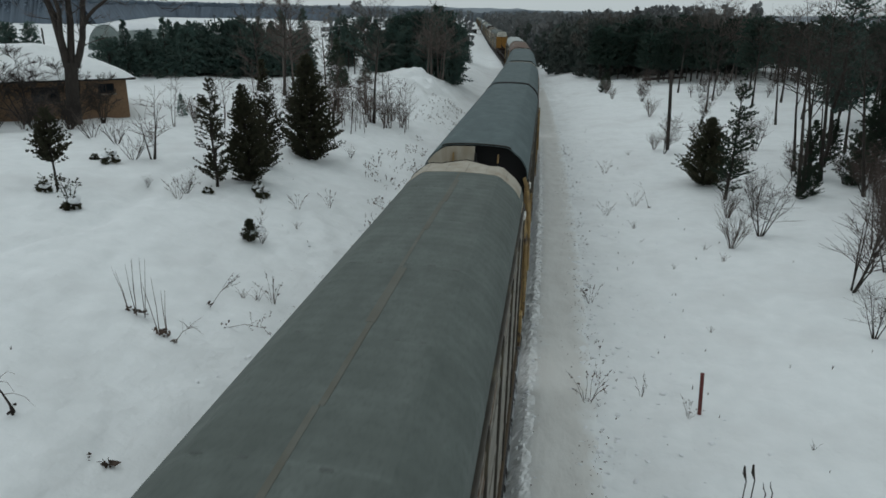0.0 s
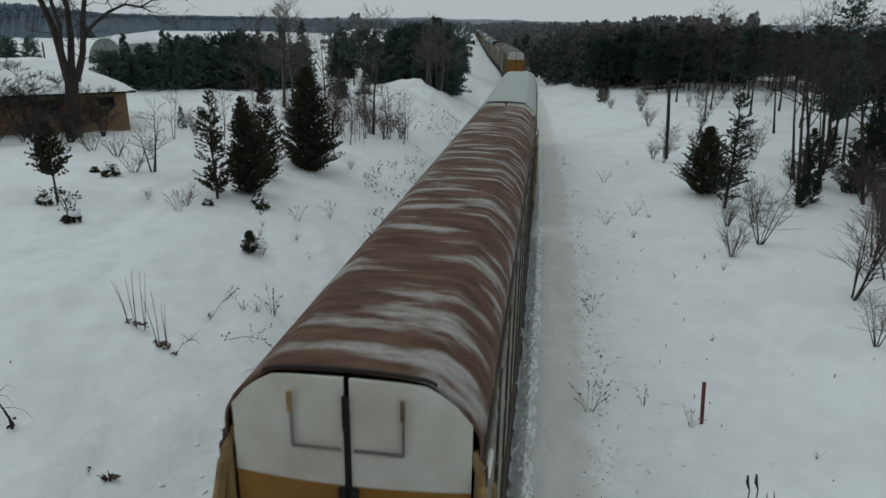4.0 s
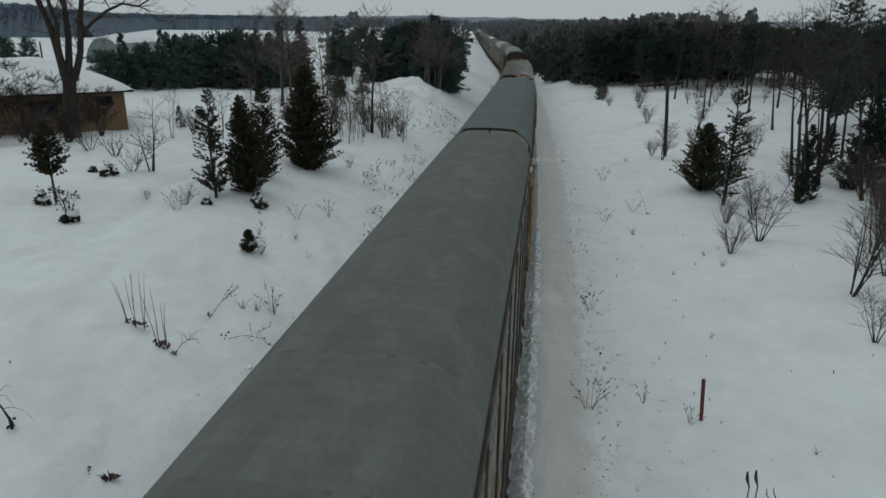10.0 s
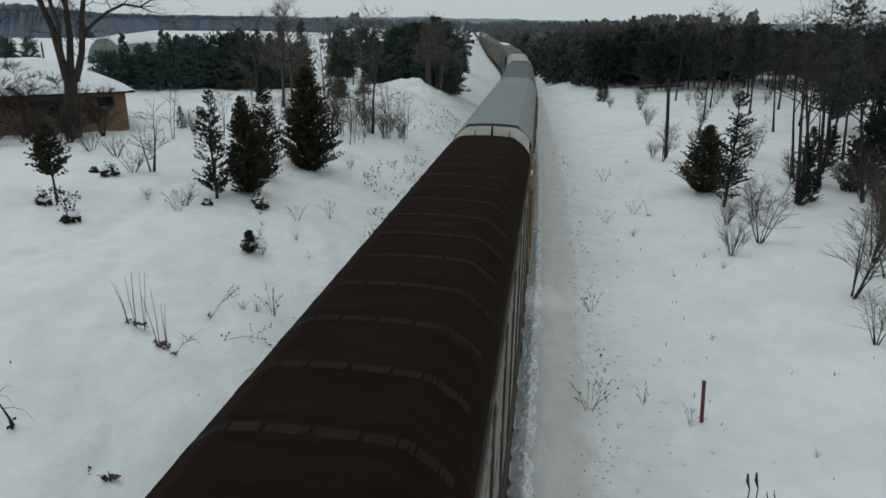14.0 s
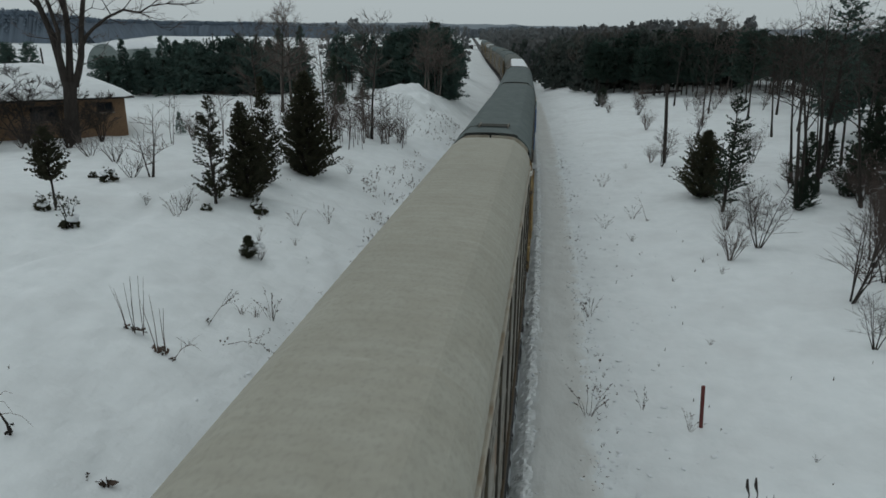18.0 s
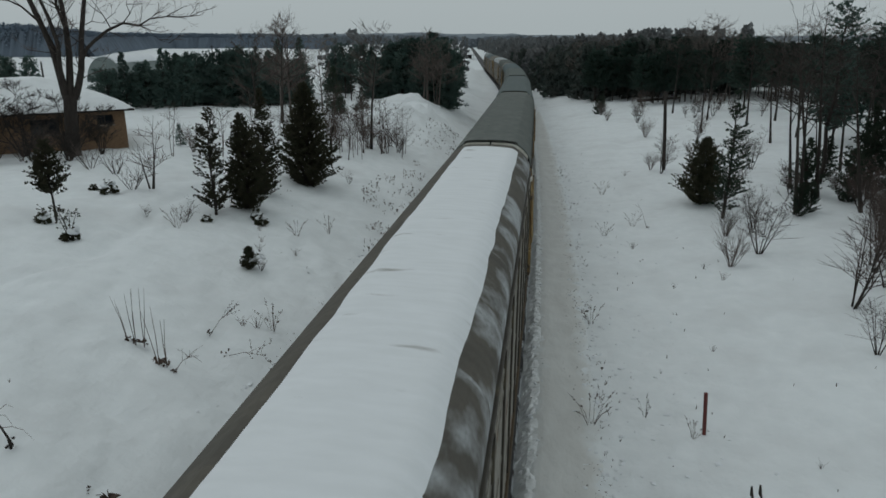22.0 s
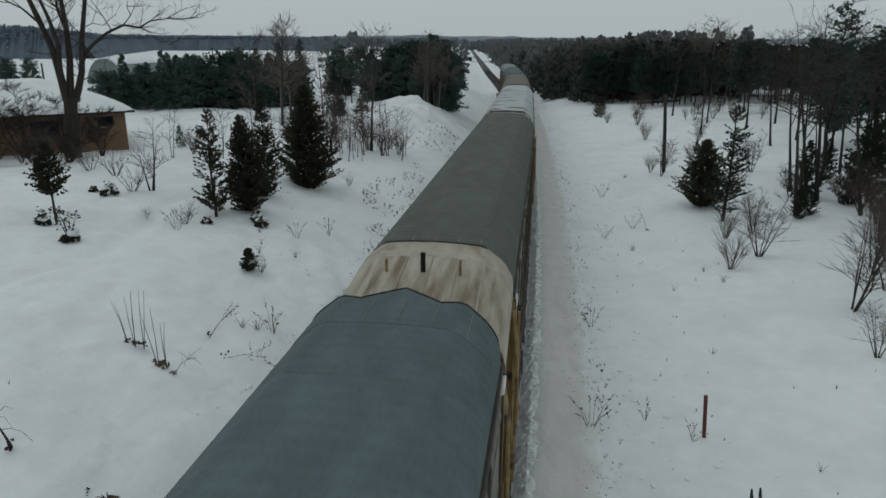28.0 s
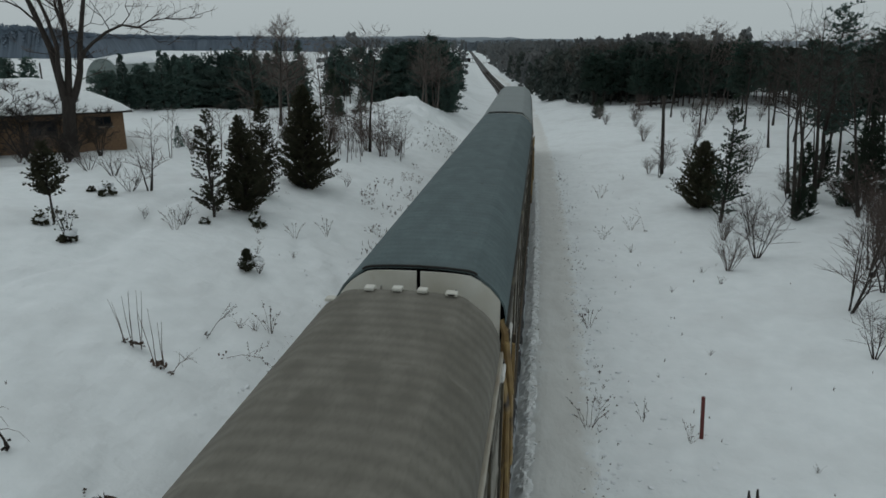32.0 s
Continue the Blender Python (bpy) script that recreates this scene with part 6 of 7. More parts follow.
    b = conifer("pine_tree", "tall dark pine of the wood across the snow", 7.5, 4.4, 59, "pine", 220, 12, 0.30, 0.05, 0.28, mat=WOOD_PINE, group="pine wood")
    put(a, 20.0, 102.3)
    put(b, 25.0, 99.7)
    for i in range(170):
        u = 12 + 75 * rng.random() ** 1.15
        y = 95 + 0.06 * u + 30 * rng.random() ** 1.5 + (10 if u < 17 else 0)
        copy_thing(rng.choice((a, b)), at(track_x(y) + u, y, rng.uniform(0, 360), rng.uniform(0.68, 0.96)))
    for x, y, s in ((25.6, 61.0, 0.7), (28.5, 63.5, 0.85), (32.0, 68.8, 0.9), (34.5, 74.1, 0.95), (31.0, 60.0, 0.8), (36.0, 65.3, 1.0), (39.0, 77.6, 1.0), (29.8, 53.8, 0.9), (30.5, 81.1, 0.9), (25.5, 88.2, 0.9), (40.0, 83.8, 1.0), (37.0, 58.2, 1.05)):
        copy_thing(a if s > 0.9 else b, at(x, y, rng.uniform(0, 360), s * 1.2))
    spots = []
    for i in range(230):
        y = 108 + 150 * rng.random() ** 1.3
        spots.append((track_x(y) + rng.uniform(6.0 if y > 125 else 8.0, 34), y, rng.uniform(6.0, 8.2)))
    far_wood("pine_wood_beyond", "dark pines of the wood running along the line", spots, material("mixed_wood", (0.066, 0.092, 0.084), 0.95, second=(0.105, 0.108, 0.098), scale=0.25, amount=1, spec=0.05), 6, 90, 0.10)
    for i in range(50):
        u = 10 + 80 * rng.random()
        y = 96 + 38 * rng.random()
        copy_thing(rng.choice((t1, t2)), at(track_x(y) + u, y, rng.uniform(0, 360), rng.uniform(0.6, 0.9)))
    fine = bare_tree("bare_tree", "fine-twigged grey tree rising over the pine wood", 11.0, 0.12, 71, 1, 4, 5, 0.05, 0.011, mat=TWIG_GREY, twig_mat=TWIG_GREY, group="grey trees over the pine wood")
    put(fine, 23.0, 98.0)
    for x, y, k in ((20.6, 99.0, 0.95), (21.9, 101.5, 1.05), (24.2, 100.0, 1.0), (25.4, 97.5, 0.95), (26.6, 100.0, 0.9), (18.6, 101.0, 0.85), (31.0, 98.0, 0.9), (33.5, 99.5, 1.0), (35.2, 96.8, 0.95), (37.5, 99.0, 1.1), (39.6, 97.0, 1.05), (41.0, 99.5, 1.0), (29.0, 100.5, 0.85), (7.5, 118.0, 0.95), (9.5, 121.0, 1.0), (11.5, 119.5, 0.95), (13.5, 122.0, 0.95), (44.0, 98.5, 1.0)):
        copy_thing(fine, at(x, y, 71 * x, 0.88 * k))


def far_wood(name, label, spots, mat, seed, sprays=26, size=0.15):
    """Distant trees, too many to tell apart, in one mesh: uneven sprays over thin trunks."""
    rng = random.Random(seed)
    g = Geo()
    for x, y, h in spots:
        z = ground(x, y, False)
        g.tube([(x, y, z - 0.3), (x + rng.uniform(-0.4, 0.4), y, z + h * 0.9)], [0.16, 0.04], 3, cap=False)
        for k in range(sprays):
            f = rng.random() ** 1.3
            q = Vector((x + rng.uniform(-1, 1) * h * 0.2 * (1.15 - f), y + rng.uniform(-1, 1) * h * 0.2, z + h * f))
            tuft(g, q, Vector((rng.uniform(-0.5, 0.5), 0, 1)), h * size, rng, 5, 1.0)
    tagged(part(name, g, mat), label, "trees", kind="stuff")


def plant_far():
    rng = random.Random(3)
    # The blue-grey haze of the distance is mixed into this wood colour.
    hazed_wood = material("far_hazed_wood", (0.225, 0.280, 0.340), 0.95, second=(0.190, 0.236, 0.290), scale=0.05, amount=1, spec=0.05)
    spots = []
    for i in range(1900):      # nearer at one end, receding along the field
        f = 1.85 * rng.random() - 0.35
        far = max(0.0, min(1.0, (f - 0.16) / 0.30))
        y = 262 + 235 * far + 330 * max(0.0, min(1.0, (f - 0.7) / 0.35)) + 40 * rng.random()
        slope = -0.80 + 0.52 * f
        spots.append((slope * y, y, (12.4 - 2.4 * min(1.0, max(0.0, f * 4))) * rng.uniform(0.86, 1.04)))
    # Added wall hides dark gaps between the far trees; its colour carries haze.
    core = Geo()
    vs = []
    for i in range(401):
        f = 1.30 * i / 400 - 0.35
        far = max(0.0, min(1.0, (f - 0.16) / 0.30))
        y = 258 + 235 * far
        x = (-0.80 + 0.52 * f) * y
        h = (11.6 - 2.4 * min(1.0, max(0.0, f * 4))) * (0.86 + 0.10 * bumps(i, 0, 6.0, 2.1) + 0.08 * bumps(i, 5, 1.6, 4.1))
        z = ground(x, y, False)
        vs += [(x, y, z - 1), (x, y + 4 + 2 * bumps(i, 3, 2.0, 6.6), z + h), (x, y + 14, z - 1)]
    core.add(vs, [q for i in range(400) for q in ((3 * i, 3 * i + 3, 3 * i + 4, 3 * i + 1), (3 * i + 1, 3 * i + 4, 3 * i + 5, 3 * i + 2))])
    tagged(part("wood_thicket", core, material("hazed_wood_filler", (0.150, 0.186, 0.230), 0.95, second=(0.105, 0.128, 0.158), scale=0.12, amount=1, stretch=(2.5, 1, 0.25), spec=0.05), smooth=True), "blue-grey wall filling the far woods, haze put into its colour", "trees", kind="stuff")
    far_wood("far_woods", "leafless woods across the snowy fields, blued by haze in their colour", [s for s in spots if s[1] < 540], hazed_wood, 4, 84, 0.07)
    # Paler again: the thicker haze out there is part of the base colour.
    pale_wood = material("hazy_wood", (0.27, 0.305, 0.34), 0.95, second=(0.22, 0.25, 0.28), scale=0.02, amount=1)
    far_wood("farthest_woods", "woods near the horizon, blue-grey from haze in their colour", [s for s in spots if s[1] >= 540], pale_wood, 7)
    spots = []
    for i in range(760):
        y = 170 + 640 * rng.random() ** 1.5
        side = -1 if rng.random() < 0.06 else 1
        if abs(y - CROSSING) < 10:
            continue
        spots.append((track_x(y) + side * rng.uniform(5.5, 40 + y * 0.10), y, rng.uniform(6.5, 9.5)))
    # Lighter than the near wood: haze is put into the tone.
    far_wood("line_side_woods", "mixed woods along the line, greyed by haze in their colour", spots, material("far_hazed_mixed_wood", (0.15, 0.165, 0.172), 0.95, second=(0.20, 0.198, 0.194), scale=0.1, amount=1, spec=0.05), 5)
    # low wooded rise on the horizon, its woods coloured pale as through haze
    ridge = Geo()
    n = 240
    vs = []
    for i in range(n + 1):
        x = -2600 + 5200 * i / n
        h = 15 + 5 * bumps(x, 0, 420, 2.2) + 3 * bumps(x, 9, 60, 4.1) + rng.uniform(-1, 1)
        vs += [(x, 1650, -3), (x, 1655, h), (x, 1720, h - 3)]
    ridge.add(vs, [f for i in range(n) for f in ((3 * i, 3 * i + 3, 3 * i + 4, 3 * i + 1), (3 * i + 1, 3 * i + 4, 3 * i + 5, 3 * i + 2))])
    tagged(part("horizon_ridge", ridge, material("hazed_ridge_woods", (0.30, 0.335, 0.37), 0.95, second=(0.25, 0.28, 0.31), scale=0.01, amount=1)), "low wooded rise along the horizon, haze put into its colour", "hill", kind="structure")


plant_left()
plant_right()
plant_far()


# ---- buildings and small things ----
def build_house():
    house = thing("brick_house", "low tan brick bungalow with deep snow on a hipped roof", "house")
    ang = math.degrees(math.atan2(5.1, 5.5))
    base = ground(-26.0, 43.0, False) - 0.25
    house.matrix_basis = pose(-26.0, 43.0, base, 0, 0, ang)
    # local: x runs along the front towards the corner at 0, y goes back
    L, D, T, Ht = 15.0, 8.6, 0.25, 2.75
    wins = ((-1.75, -0.75, 1.85, 2.5), (-5.6, -4.0, 1.45, 2.4), (-8.4, -7.4, 1.6, 2.4), (-12.6, -10.8, 1.3, 2.4))
    xs = sorted({-L, 0.0, *[w[0] for w in wins], *[w[1] for w in wins]})
    for a, b in zip(xs, xs[1:]):
        hole = next((w for w in wins if w[0] <= a and b <= w[1]), None)
        if hole:
            part("wall_section", Geo().box(((a + b) / 2, T / 2, hole[2] / 2), (b - a, T, hole[2])), BRICK_WALL, house)
            part("wall_section", Geo().box(((a + b) / 2, T / 2, (hole[3] + Ht) / 2), (b - a, T, Ht - hole[3])), BRICK_WALL, house)
        else:
            part("wall_section", Geo().box(((a + b) / 2, T / 2, Ht / 2), (b - a, T, Ht)), BRICK_WALL, house, "tan brick wall")
    part("end_wall", Geo().box((-T / 2 - 0.002, D / 2 + T / 2, Ht / 2), (T, D - T, Ht)), BRICK_WALL, house)
    part("end_wall", Geo().box((-L + T / 2, D / 2 + T / 2, Ht / 2), (T, D - T, Ht)), BRICK_WALL, house)
    part("back_wall", Geo().box((-L / 2, D, Ht / 2), (L - 2 * T - 0.01, T, Ht)), BRICK_WALL, house)
    for a, b, lo, hi in wins:
        w = part("window", Geo().box(((a + b) / 2, 0.16, (lo + hi) / 2), (b - a, 0.02, hi - lo)), GLASS, house, "dark window pane")
        fr = Geo()
        for x in (a + 0.03, b - 0.03, (a + b) / 2):
            fr.box((x, 0.12, (lo + hi) / 2), (0.06, 0.06, hi - lo))
        for z in (lo + 0.03, hi - 0.03):
            fr.box(((a + b) / 2, 0.12, z), (b - a, 0.05, 0.06))
        part("window_frame", fr, OLD_WOOD, w)
        part("window_sill", Geo().box(((a + b) / 2, 0.0, lo - 0.04), (b - a + 0.15, 0.22, 0.07), bevel=0.01), MORTAR, w)
    o = 0.55
    eave = Geo().box((-L / 2, D / 2, Ht + 0.06), (L + 2 * o, D + 2 * o, 0.14), bevel=0.02)
    part("soffit", eave, OLD_WOOD, house, "dark eaves board")
    g = Geo()
    rise = 1.75
    vs = []
    for i in range(29):
        for j in range(19):
            x, y = -L - o - 0.06 + (L + 2 * o + 0.12) * i / 28, -o - 0.06 + (D + 2 * o + 0.12) * j / 18
            e = min(x + L + o, o - x, y + o, D + o - y)
            zz = Ht + 0.13 + max(0.0, e) / (D / 2 + o) * rise + (0.22 + 0.05 * bumps(x, y, 1.6, 4.2) if e > 0 else -0.02)
            vs.append((x, y, zz))
    g.add(vs, [(i * 19 + j, i * 19 + j + 1, (i + 1) * 19 + j + 1, (i + 1) * 19 + j) for i in range(28) for j in range(18)])
    part("roof", g, SNOW, house, "hipped roof under thick snow", smooth=True)


def build_barn():
    barn = thing("round_roof_barn", "pale round-roofed metal barn with snow on top", "barn")
    z = ground(-76, 116, False)
    barn.matrix_basis = pose(-77.4, 117, z - 0.2, 0, 0, 2)
    R, n, L = 3.5, 18, 15
    arch = [(R * math.cos(math.pi * i / n), 4.6 * math.sin(math.pi * i / n)) for i in range(n + 1)]
    g = Geo()
    g.sweep(tuple(arch) + tuple((x * 0.98, zz * 0.98) for x, zz in arch[::-1]), (0, L), closed=True)
    part("shell", g, BARN_METAL, barn, "curved sheet metal shell")
    f = Geo().add([(x, 0.05, zz) for x, zz in arch], [tuple(range(n + 1))])
    f.add([(x, 0.12, zz) for x, zz in arch], [tuple(range(n + 1))])
    part("front_wall", f, BARN_METAL, barn)
    d = Geo().box((0, 0.0, 1.5), (2.8, 0.08, 3.0), bevel=0.01)
    part("door", d, BARN_METAL, barn, "grey sliding door")
    s = Geo()
    cap = arch[5:14]
    s.sweep(tuple((x, zz + 0.05) for x, zz in cap) + tuple((x, zz + 0.28) for x, zz in cap[::-1]), (0.3, L - 0.2), closed=True)
    part("roof_snow", s, SNOW_CAP, barn, "snow along the round roof")


def build_small():
    post = Geo().box((0, 0, 0.5), (0.09, 0.07, 1.5), bevel=0.012)
    mark = tagged(part("marker_post", post, RED_POST), "red-brown marker post leaning a little in the snow", "post")
    mark.matrix_basis = pose(6.6, 16.5, ground(6.6, 16.5) - 0.03, 0, -4, 0)
    sign = thing("trackside_marker", "small dark marker on a thin stake", "sign")
    part("stake", Geo().tube([(0, 0, -0.2), (0, 0, 0.75)], [0.02, 0.02], 6), OLD_WOOD, sign)
    part("plate", Geo().box((0, 0, 0.78), (0.26, 0.05, 0.2), bevel=0.015), SOOT_STEEL, sign)
    put(sign, 14.75, 26.8)
    # snow-topped guard rail by the bridge foot
    rail = thing("guard_rail", "dark timber guard rail topped with snow", "fence")
    for y in (0.0, -1.9):
        part("post", Geo().box((0, y, 0.35), (0.16, 0.16, 1.35), bevel=0.02), OLD_WOOD, rail, at=pose(0.0, 0, 0))
    part("post", Geo().box((0.16, -0.12, 0.3), (0.12, 0.12, 1.2), bevel=0.02), OLD_WOOD, rail, at=pose(0, 0, 0, 0, 8, 0))
    part("beam", Geo().beam((0.0, 0.25, 0.98), (0.0, -4.2, 0.86), 0.16, 0.22, 0.02), OLD_WOOD, rail)
    part("snow_cap", Geo().beam((-0.02, -1.4, 1.075), (-0.02, -4.2, 0.985), 0.07, 0.03, 0.01), SNOW_CAP, rail, "snow lying along the beam")
    put(rail, -3.75, 12.4)
    # far line of wooden poles with a wire
    for k, (x, y) in enumerate(((-49.9, 66.3), (-93.0, 190.6))):
        p = thing("utility_pole", "thin far wooden utility pole in a field", "pole", "poles across the field")
        part("shaft", Geo().tube([(0, 0, -0.3), (0, 0, 4.8)], [0.11 + 0.04 * k, 0.08 + 0.04 * k], 7), OLD_WOOD, p)
        if k:
            part("crossarm", Geo().box((0, 0, 4.5), (0.9, 0.1, 0.1)), OLD_WOOD, p)
        put(p, x, y, 15)
    # crossing signals where the road meets the line
    for side in (-1, 1):
        s = thing("crossing_signal", "railway crossing signal mast beside the road", "signal", "signals at the crossing")
        part("mast", Geo().tube([(0, 0, -0.3), (0, 0, 3.6)], [0.07, 0.06], 8), GALVANISED, s)
        part("crossbuck", Geo().beam((-0.6, 0, 3.1), (0.6, 0, 3.9), 0.05, 0.2).beam((-0.6, 0.01, 3.9), (0.6, 0.01, 3.1), 0.05, 0.2), WHITE_PAINT, s)
        part("lamp_bar", Geo().box((0, -0.1, 2.5), (1.3, 0.12, 0.3), bevel=0.03), SOOT_STEEL, s)
        y = CROSSING - side * 5
        put(s, track_x(y) + side * 4.0, y)
    hut = thing("signal_hut", "small grey equipment hut beside the crossing", "hut")
    part("body", Geo().box((0, 0, 1.1), (2.0, 1.8, 2.2), bevel=0.03), SOOT_STEEL, hut)
    part("roof", Geo().box((0, 0, 2.3), (2.3, 2.1, 0.16), bevel=0.04), SNOW_CAP, hut)
    put(hut, track_x(CROSSING + 7) - 6.2, CROSSING + 7)


def stalks(g, p, height, count, rng, heads=True, spread=0.4):
    for _ in range(count):
        a = rng.uniform(0, 6.28)
        r = rng.uniform(0, 1.25 * spread) * height
        h = height * rng.uniform(0.5, 1.0)
        top = p + Vector((math.cos(a) * r * 0.8, math.sin(a) * r * 0.8, h))
        mid = p.lerp(top, 0.5) + Vector((0, 0, h * 0.08))
        g.tube([p + Vector((math.cos(a), math.sin(a), 0)) * min(0.16, 0.08 * height) - Vector((0, 0, 0.05)), mid, top], [0.008, 0.006, 0.004], 3, cap=False)
        if heads:
            for k in range(3):
                q = mid.lerp(top, rng.uniform(0.3, 1.0))
                tuft(g, q, Vector((rng.uniform(-1, 1), rng.uniform(-1, 1), 0.6)), 0.055, rng, 5, 0.9)


def weed(label, height, count, seed, heads=True, mat=None, spread=0.4):
    rng = random.Random(seed)
    g = Geo()
    stalks(g, Vector((0, 0, 0)), height, count, rng, heads, spread)
    return tagged(part("weed_tuft", g, mat or DRY), label, "weed", "dry weeds in the snow")


def base_leaves(g, p, rng, count=9, size=0.07):
    """Dead leaves caught about the foot of a weed."""
    for _ in range(count):
        q = p + Vector((rng.gauss(0, 0.05), rng.gauss(0, 0.05), rng.uniform(0.0, 0.16)))
        tuft(g, q, Vector((rng.uniform(-1, 1), rng.uniform(-1, 1), 0.4)), size, rng, 4, 1.3)


def shoot_clump(label, seed, feet):
    """Straight bare shoots that fan out of a few feet, each foot with dead leaves."""
    rng = random.Random(seed)
    g = Geo()
    for fx, fy, leans, height in feet:
        p = Vector((fx, fy, 0))
        for lean in leans:
            h = height * rng.uniform(0.8, 1.05)
            top = p + Vector((lean, rng.uniform(-0.12, 0.12), h))
            mid = p.lerp(top, 0.5) + Vector((rng.uniform(-0.03, 0.03) - lean * 0.06, 0, 0))
            g.tube([p - Vector((0, 0, 0.06)), mid, top], [0.010, 0.007, 0.003], 4, cap=False)
        base_leaves(g, p, rng)
    return tagged(part("weed_tuft", g, DRY), label, "weed", "dry weeds in the snow")


def branching_weed(label, seed, way, length, twigs, leafy):
    """One bent stem with side twigs along its outer half."""
    rng = random.Random(seed)
    g = Geo()
    tip = Vector(way) * length
    bend = tip * 0.5 + Vector((0, 0, length * 0.07))
    g.tube([Vector((0, 0, -0.05)), bend, tip], [0.010, 0.007, 0.004], 4, cap=False)
    for k in range(twigs):
        q = bend.lerp(tip, k / twigs)
        d = Vector((rng.uniform(-0.2, 1.0) * (1 if way[0] > 0 else -1), rng.uniform(-0.7, 0.7), rng.uniform(-0.1, 0.8))).normalized()
        e = q + d * length * rng.uniform(0.25, 0.5)
        g.tube([q, q.lerp(e, 0.5) + Vector((0, 0, 0.03)), e], [0.006, 0.004, 0.003], 3, cap=False)
        if leafy:
            for f in (0.5, 0.75, 1.0):
                tuft(g, q.lerp(e, f), d + Vector((0, 0, -0.4)), 0.055, rng, 3, 0.8)
    if leafy:
        for f in (0.3, 0.6, 0.85, 1.0):
            tuft(g, bend.lerp(tip, f), tip.normalized(), 0.07, rng, 4, 0.8)
    base_leaves(g, Vector((0, 0, 0)), rng, 4)
    return tagged(part("weed_tuft", g, DRY), label, "weed", "dry weeds in the snow")


def plant_weeds():
    tall = shoot_clump("clump of upright dry shoots in the snow", 61, ((-0.26, 0.1, (-0.34, -0.2), 1.3), (0, 0, (-0.06, 0.0, 0.05), 1.65), (0.2, 0.03, (0.16, 0.02), 1.55)))
    tall.matrix_basis = at(-9.4, 16.7, 0, 1.18)
    fan = shoot_clump("fan of dry shoots with dead leaves at the foot", 66, ((-0.1, 0, (-0.25, 0.0), 1.5), (0.06, 0.02, (0.03, 0.14), 1.25)))
    fan.matrix_basis = at(-8.22, 16.1, 0, 1.35)
    put(branching_weed("leaning dry weed with spread twigs", 67, (0.55, 0.1, 0.5), 1.0, 12, False), -7.85, 15.95)
    put(branching_weed("slanting dry weed with seed pods", 68, (0.62, 0.2, 0.72), 1.15, 6, True), -8.1, 18.5)
    put(branching_weed("dry weed bowed down to the snow", 69, (0.95, -0.1, 0.10), 1.35, 5, True), -7.15, 17.7)
    put(branching_weed("thin dead stalk leaning over the snow", 70, (-0.35, 0.3, 0.8), 1.6, 2, False), 7.75, 36.7)
    bent = weed("bent dry weed with seed heads in the snow", 1.0, 9, 62, True, None, 0.75)
    put(bent, -6.6, 20.0)
    low = weed("low dry weed poking through the snow", 0.4, 9, 63, False, None, 1.0)
    put(low, -7.0, 19.7)
    rng = random.Random(64)
    for x, y, s, o in ((-7.5, 19.7, 1.0, low), (-5.0, 17.3, 1.1, bent), (-4.4, 18.1, 1.0, bent), (-4.2, 15.1, 0.9, bent), (-4.7, 14.6, 0.7, bent), 
                       (-7.9, 30.2, 0.9, bent), (-8.9, 28.7, 0.8, bent), (-8.2, 26.6, 0.8, low), (-9.6, 26.1, 0.9, low), (-9.9, 27.1, 0.7, low), (-10.5, 28.3, 0.8, low), (-13.5, 26.6, 1.0, bent),
                       (3.73, 16.9, 1.0, bent), (5.25, 17.5, 0.6, bent), (6.3, 16.35, 0.55, bent), (4.1, 23.8, 0.8, bent), (7.6, 27.3, 0.6, low), (9.6, 27.9, 0.9, low), (9.2, 29.5, 0.7, low), (5.4, 35.3, 0.8, bent), (7.0, 37.0, 0.8, bent),
                       (8.9, 15.0, 0.5, low), (7.9, 21.6, 0.6, low), (6.6, 33.1, 1.0, low), (6.0, 45.9, 1.0, bent), (7.9, 50.3, 1.0, low)):
        copy_thing(o, at(x, y, rng.uniform(0, 360), s))
    # scattered weeds along the slopes and the path
    g = Geo()
    for _ in range(620):
        y = 24 + 50 * rng.random()
        u = -4.1 - (1.5 + 3.2 * min(1, max(0, (y - 28) / 12))) * rng.random()
        if bumps(u, y, 5.0, 3.9) < -0.06:
            continue
        x = track_x(y) + u
        stalks(g, Vector((x, y, ground(x, y))), rng.uniform(0.05, 0.30), 4, rng, rng.random() < 0.25)
    for _ in range(200):
        y = 9 + 55 * rng.random() ** 1.3
        u = 4.0 + rng.gauss(0, 0.22) + (rng.uniform(0, 2.5) if rng.random() < 0.12 else 0)
        if bumps(u * 0.3, y, 2.4, 6.9) < 0.0:
            continue
        x = track_x(y) + u
        stalks(g, Vector((x, y, ground(x, y))), rng.uniform(0.04, 0.17), 3, rng, rng.random() < 0.06, 0.9)
    for _ in range(70):
        y = 12 + 36 * rng.random()
        x = rng.uniform(4.5, 13) if rng.random() < 0.6 else -rng.uniform(6, 16)
        stalks(g, Vector((x, y, ground(x, y))), rng.uniform(0.05, 0.15), 3, rng, False)
    lv = Geo()
    for _ in range(220):
        y = 25 + 26 * rng.random()
        u = -4.1 - (1.5 + 3.1 * min(1, max(0, (y - 28) / 12))) * rng.random()
        if bumps(u, y, 1.9, 8.9) < 0.2:
            continue
        x = track_x(y) + u
        p = Vector((x, y, ground(x, y)))
        for k in range(rng.randint(2, 7)):
            q = p + Vector((rng.gauss(0, 0.14), rng.gauss(0, 0.14), rng.uniform(0.02, 0.28)))
            lv.tube([p - Vector((0, 0, 0.05)), q], [0.005, 0.003], 3, cap=False)
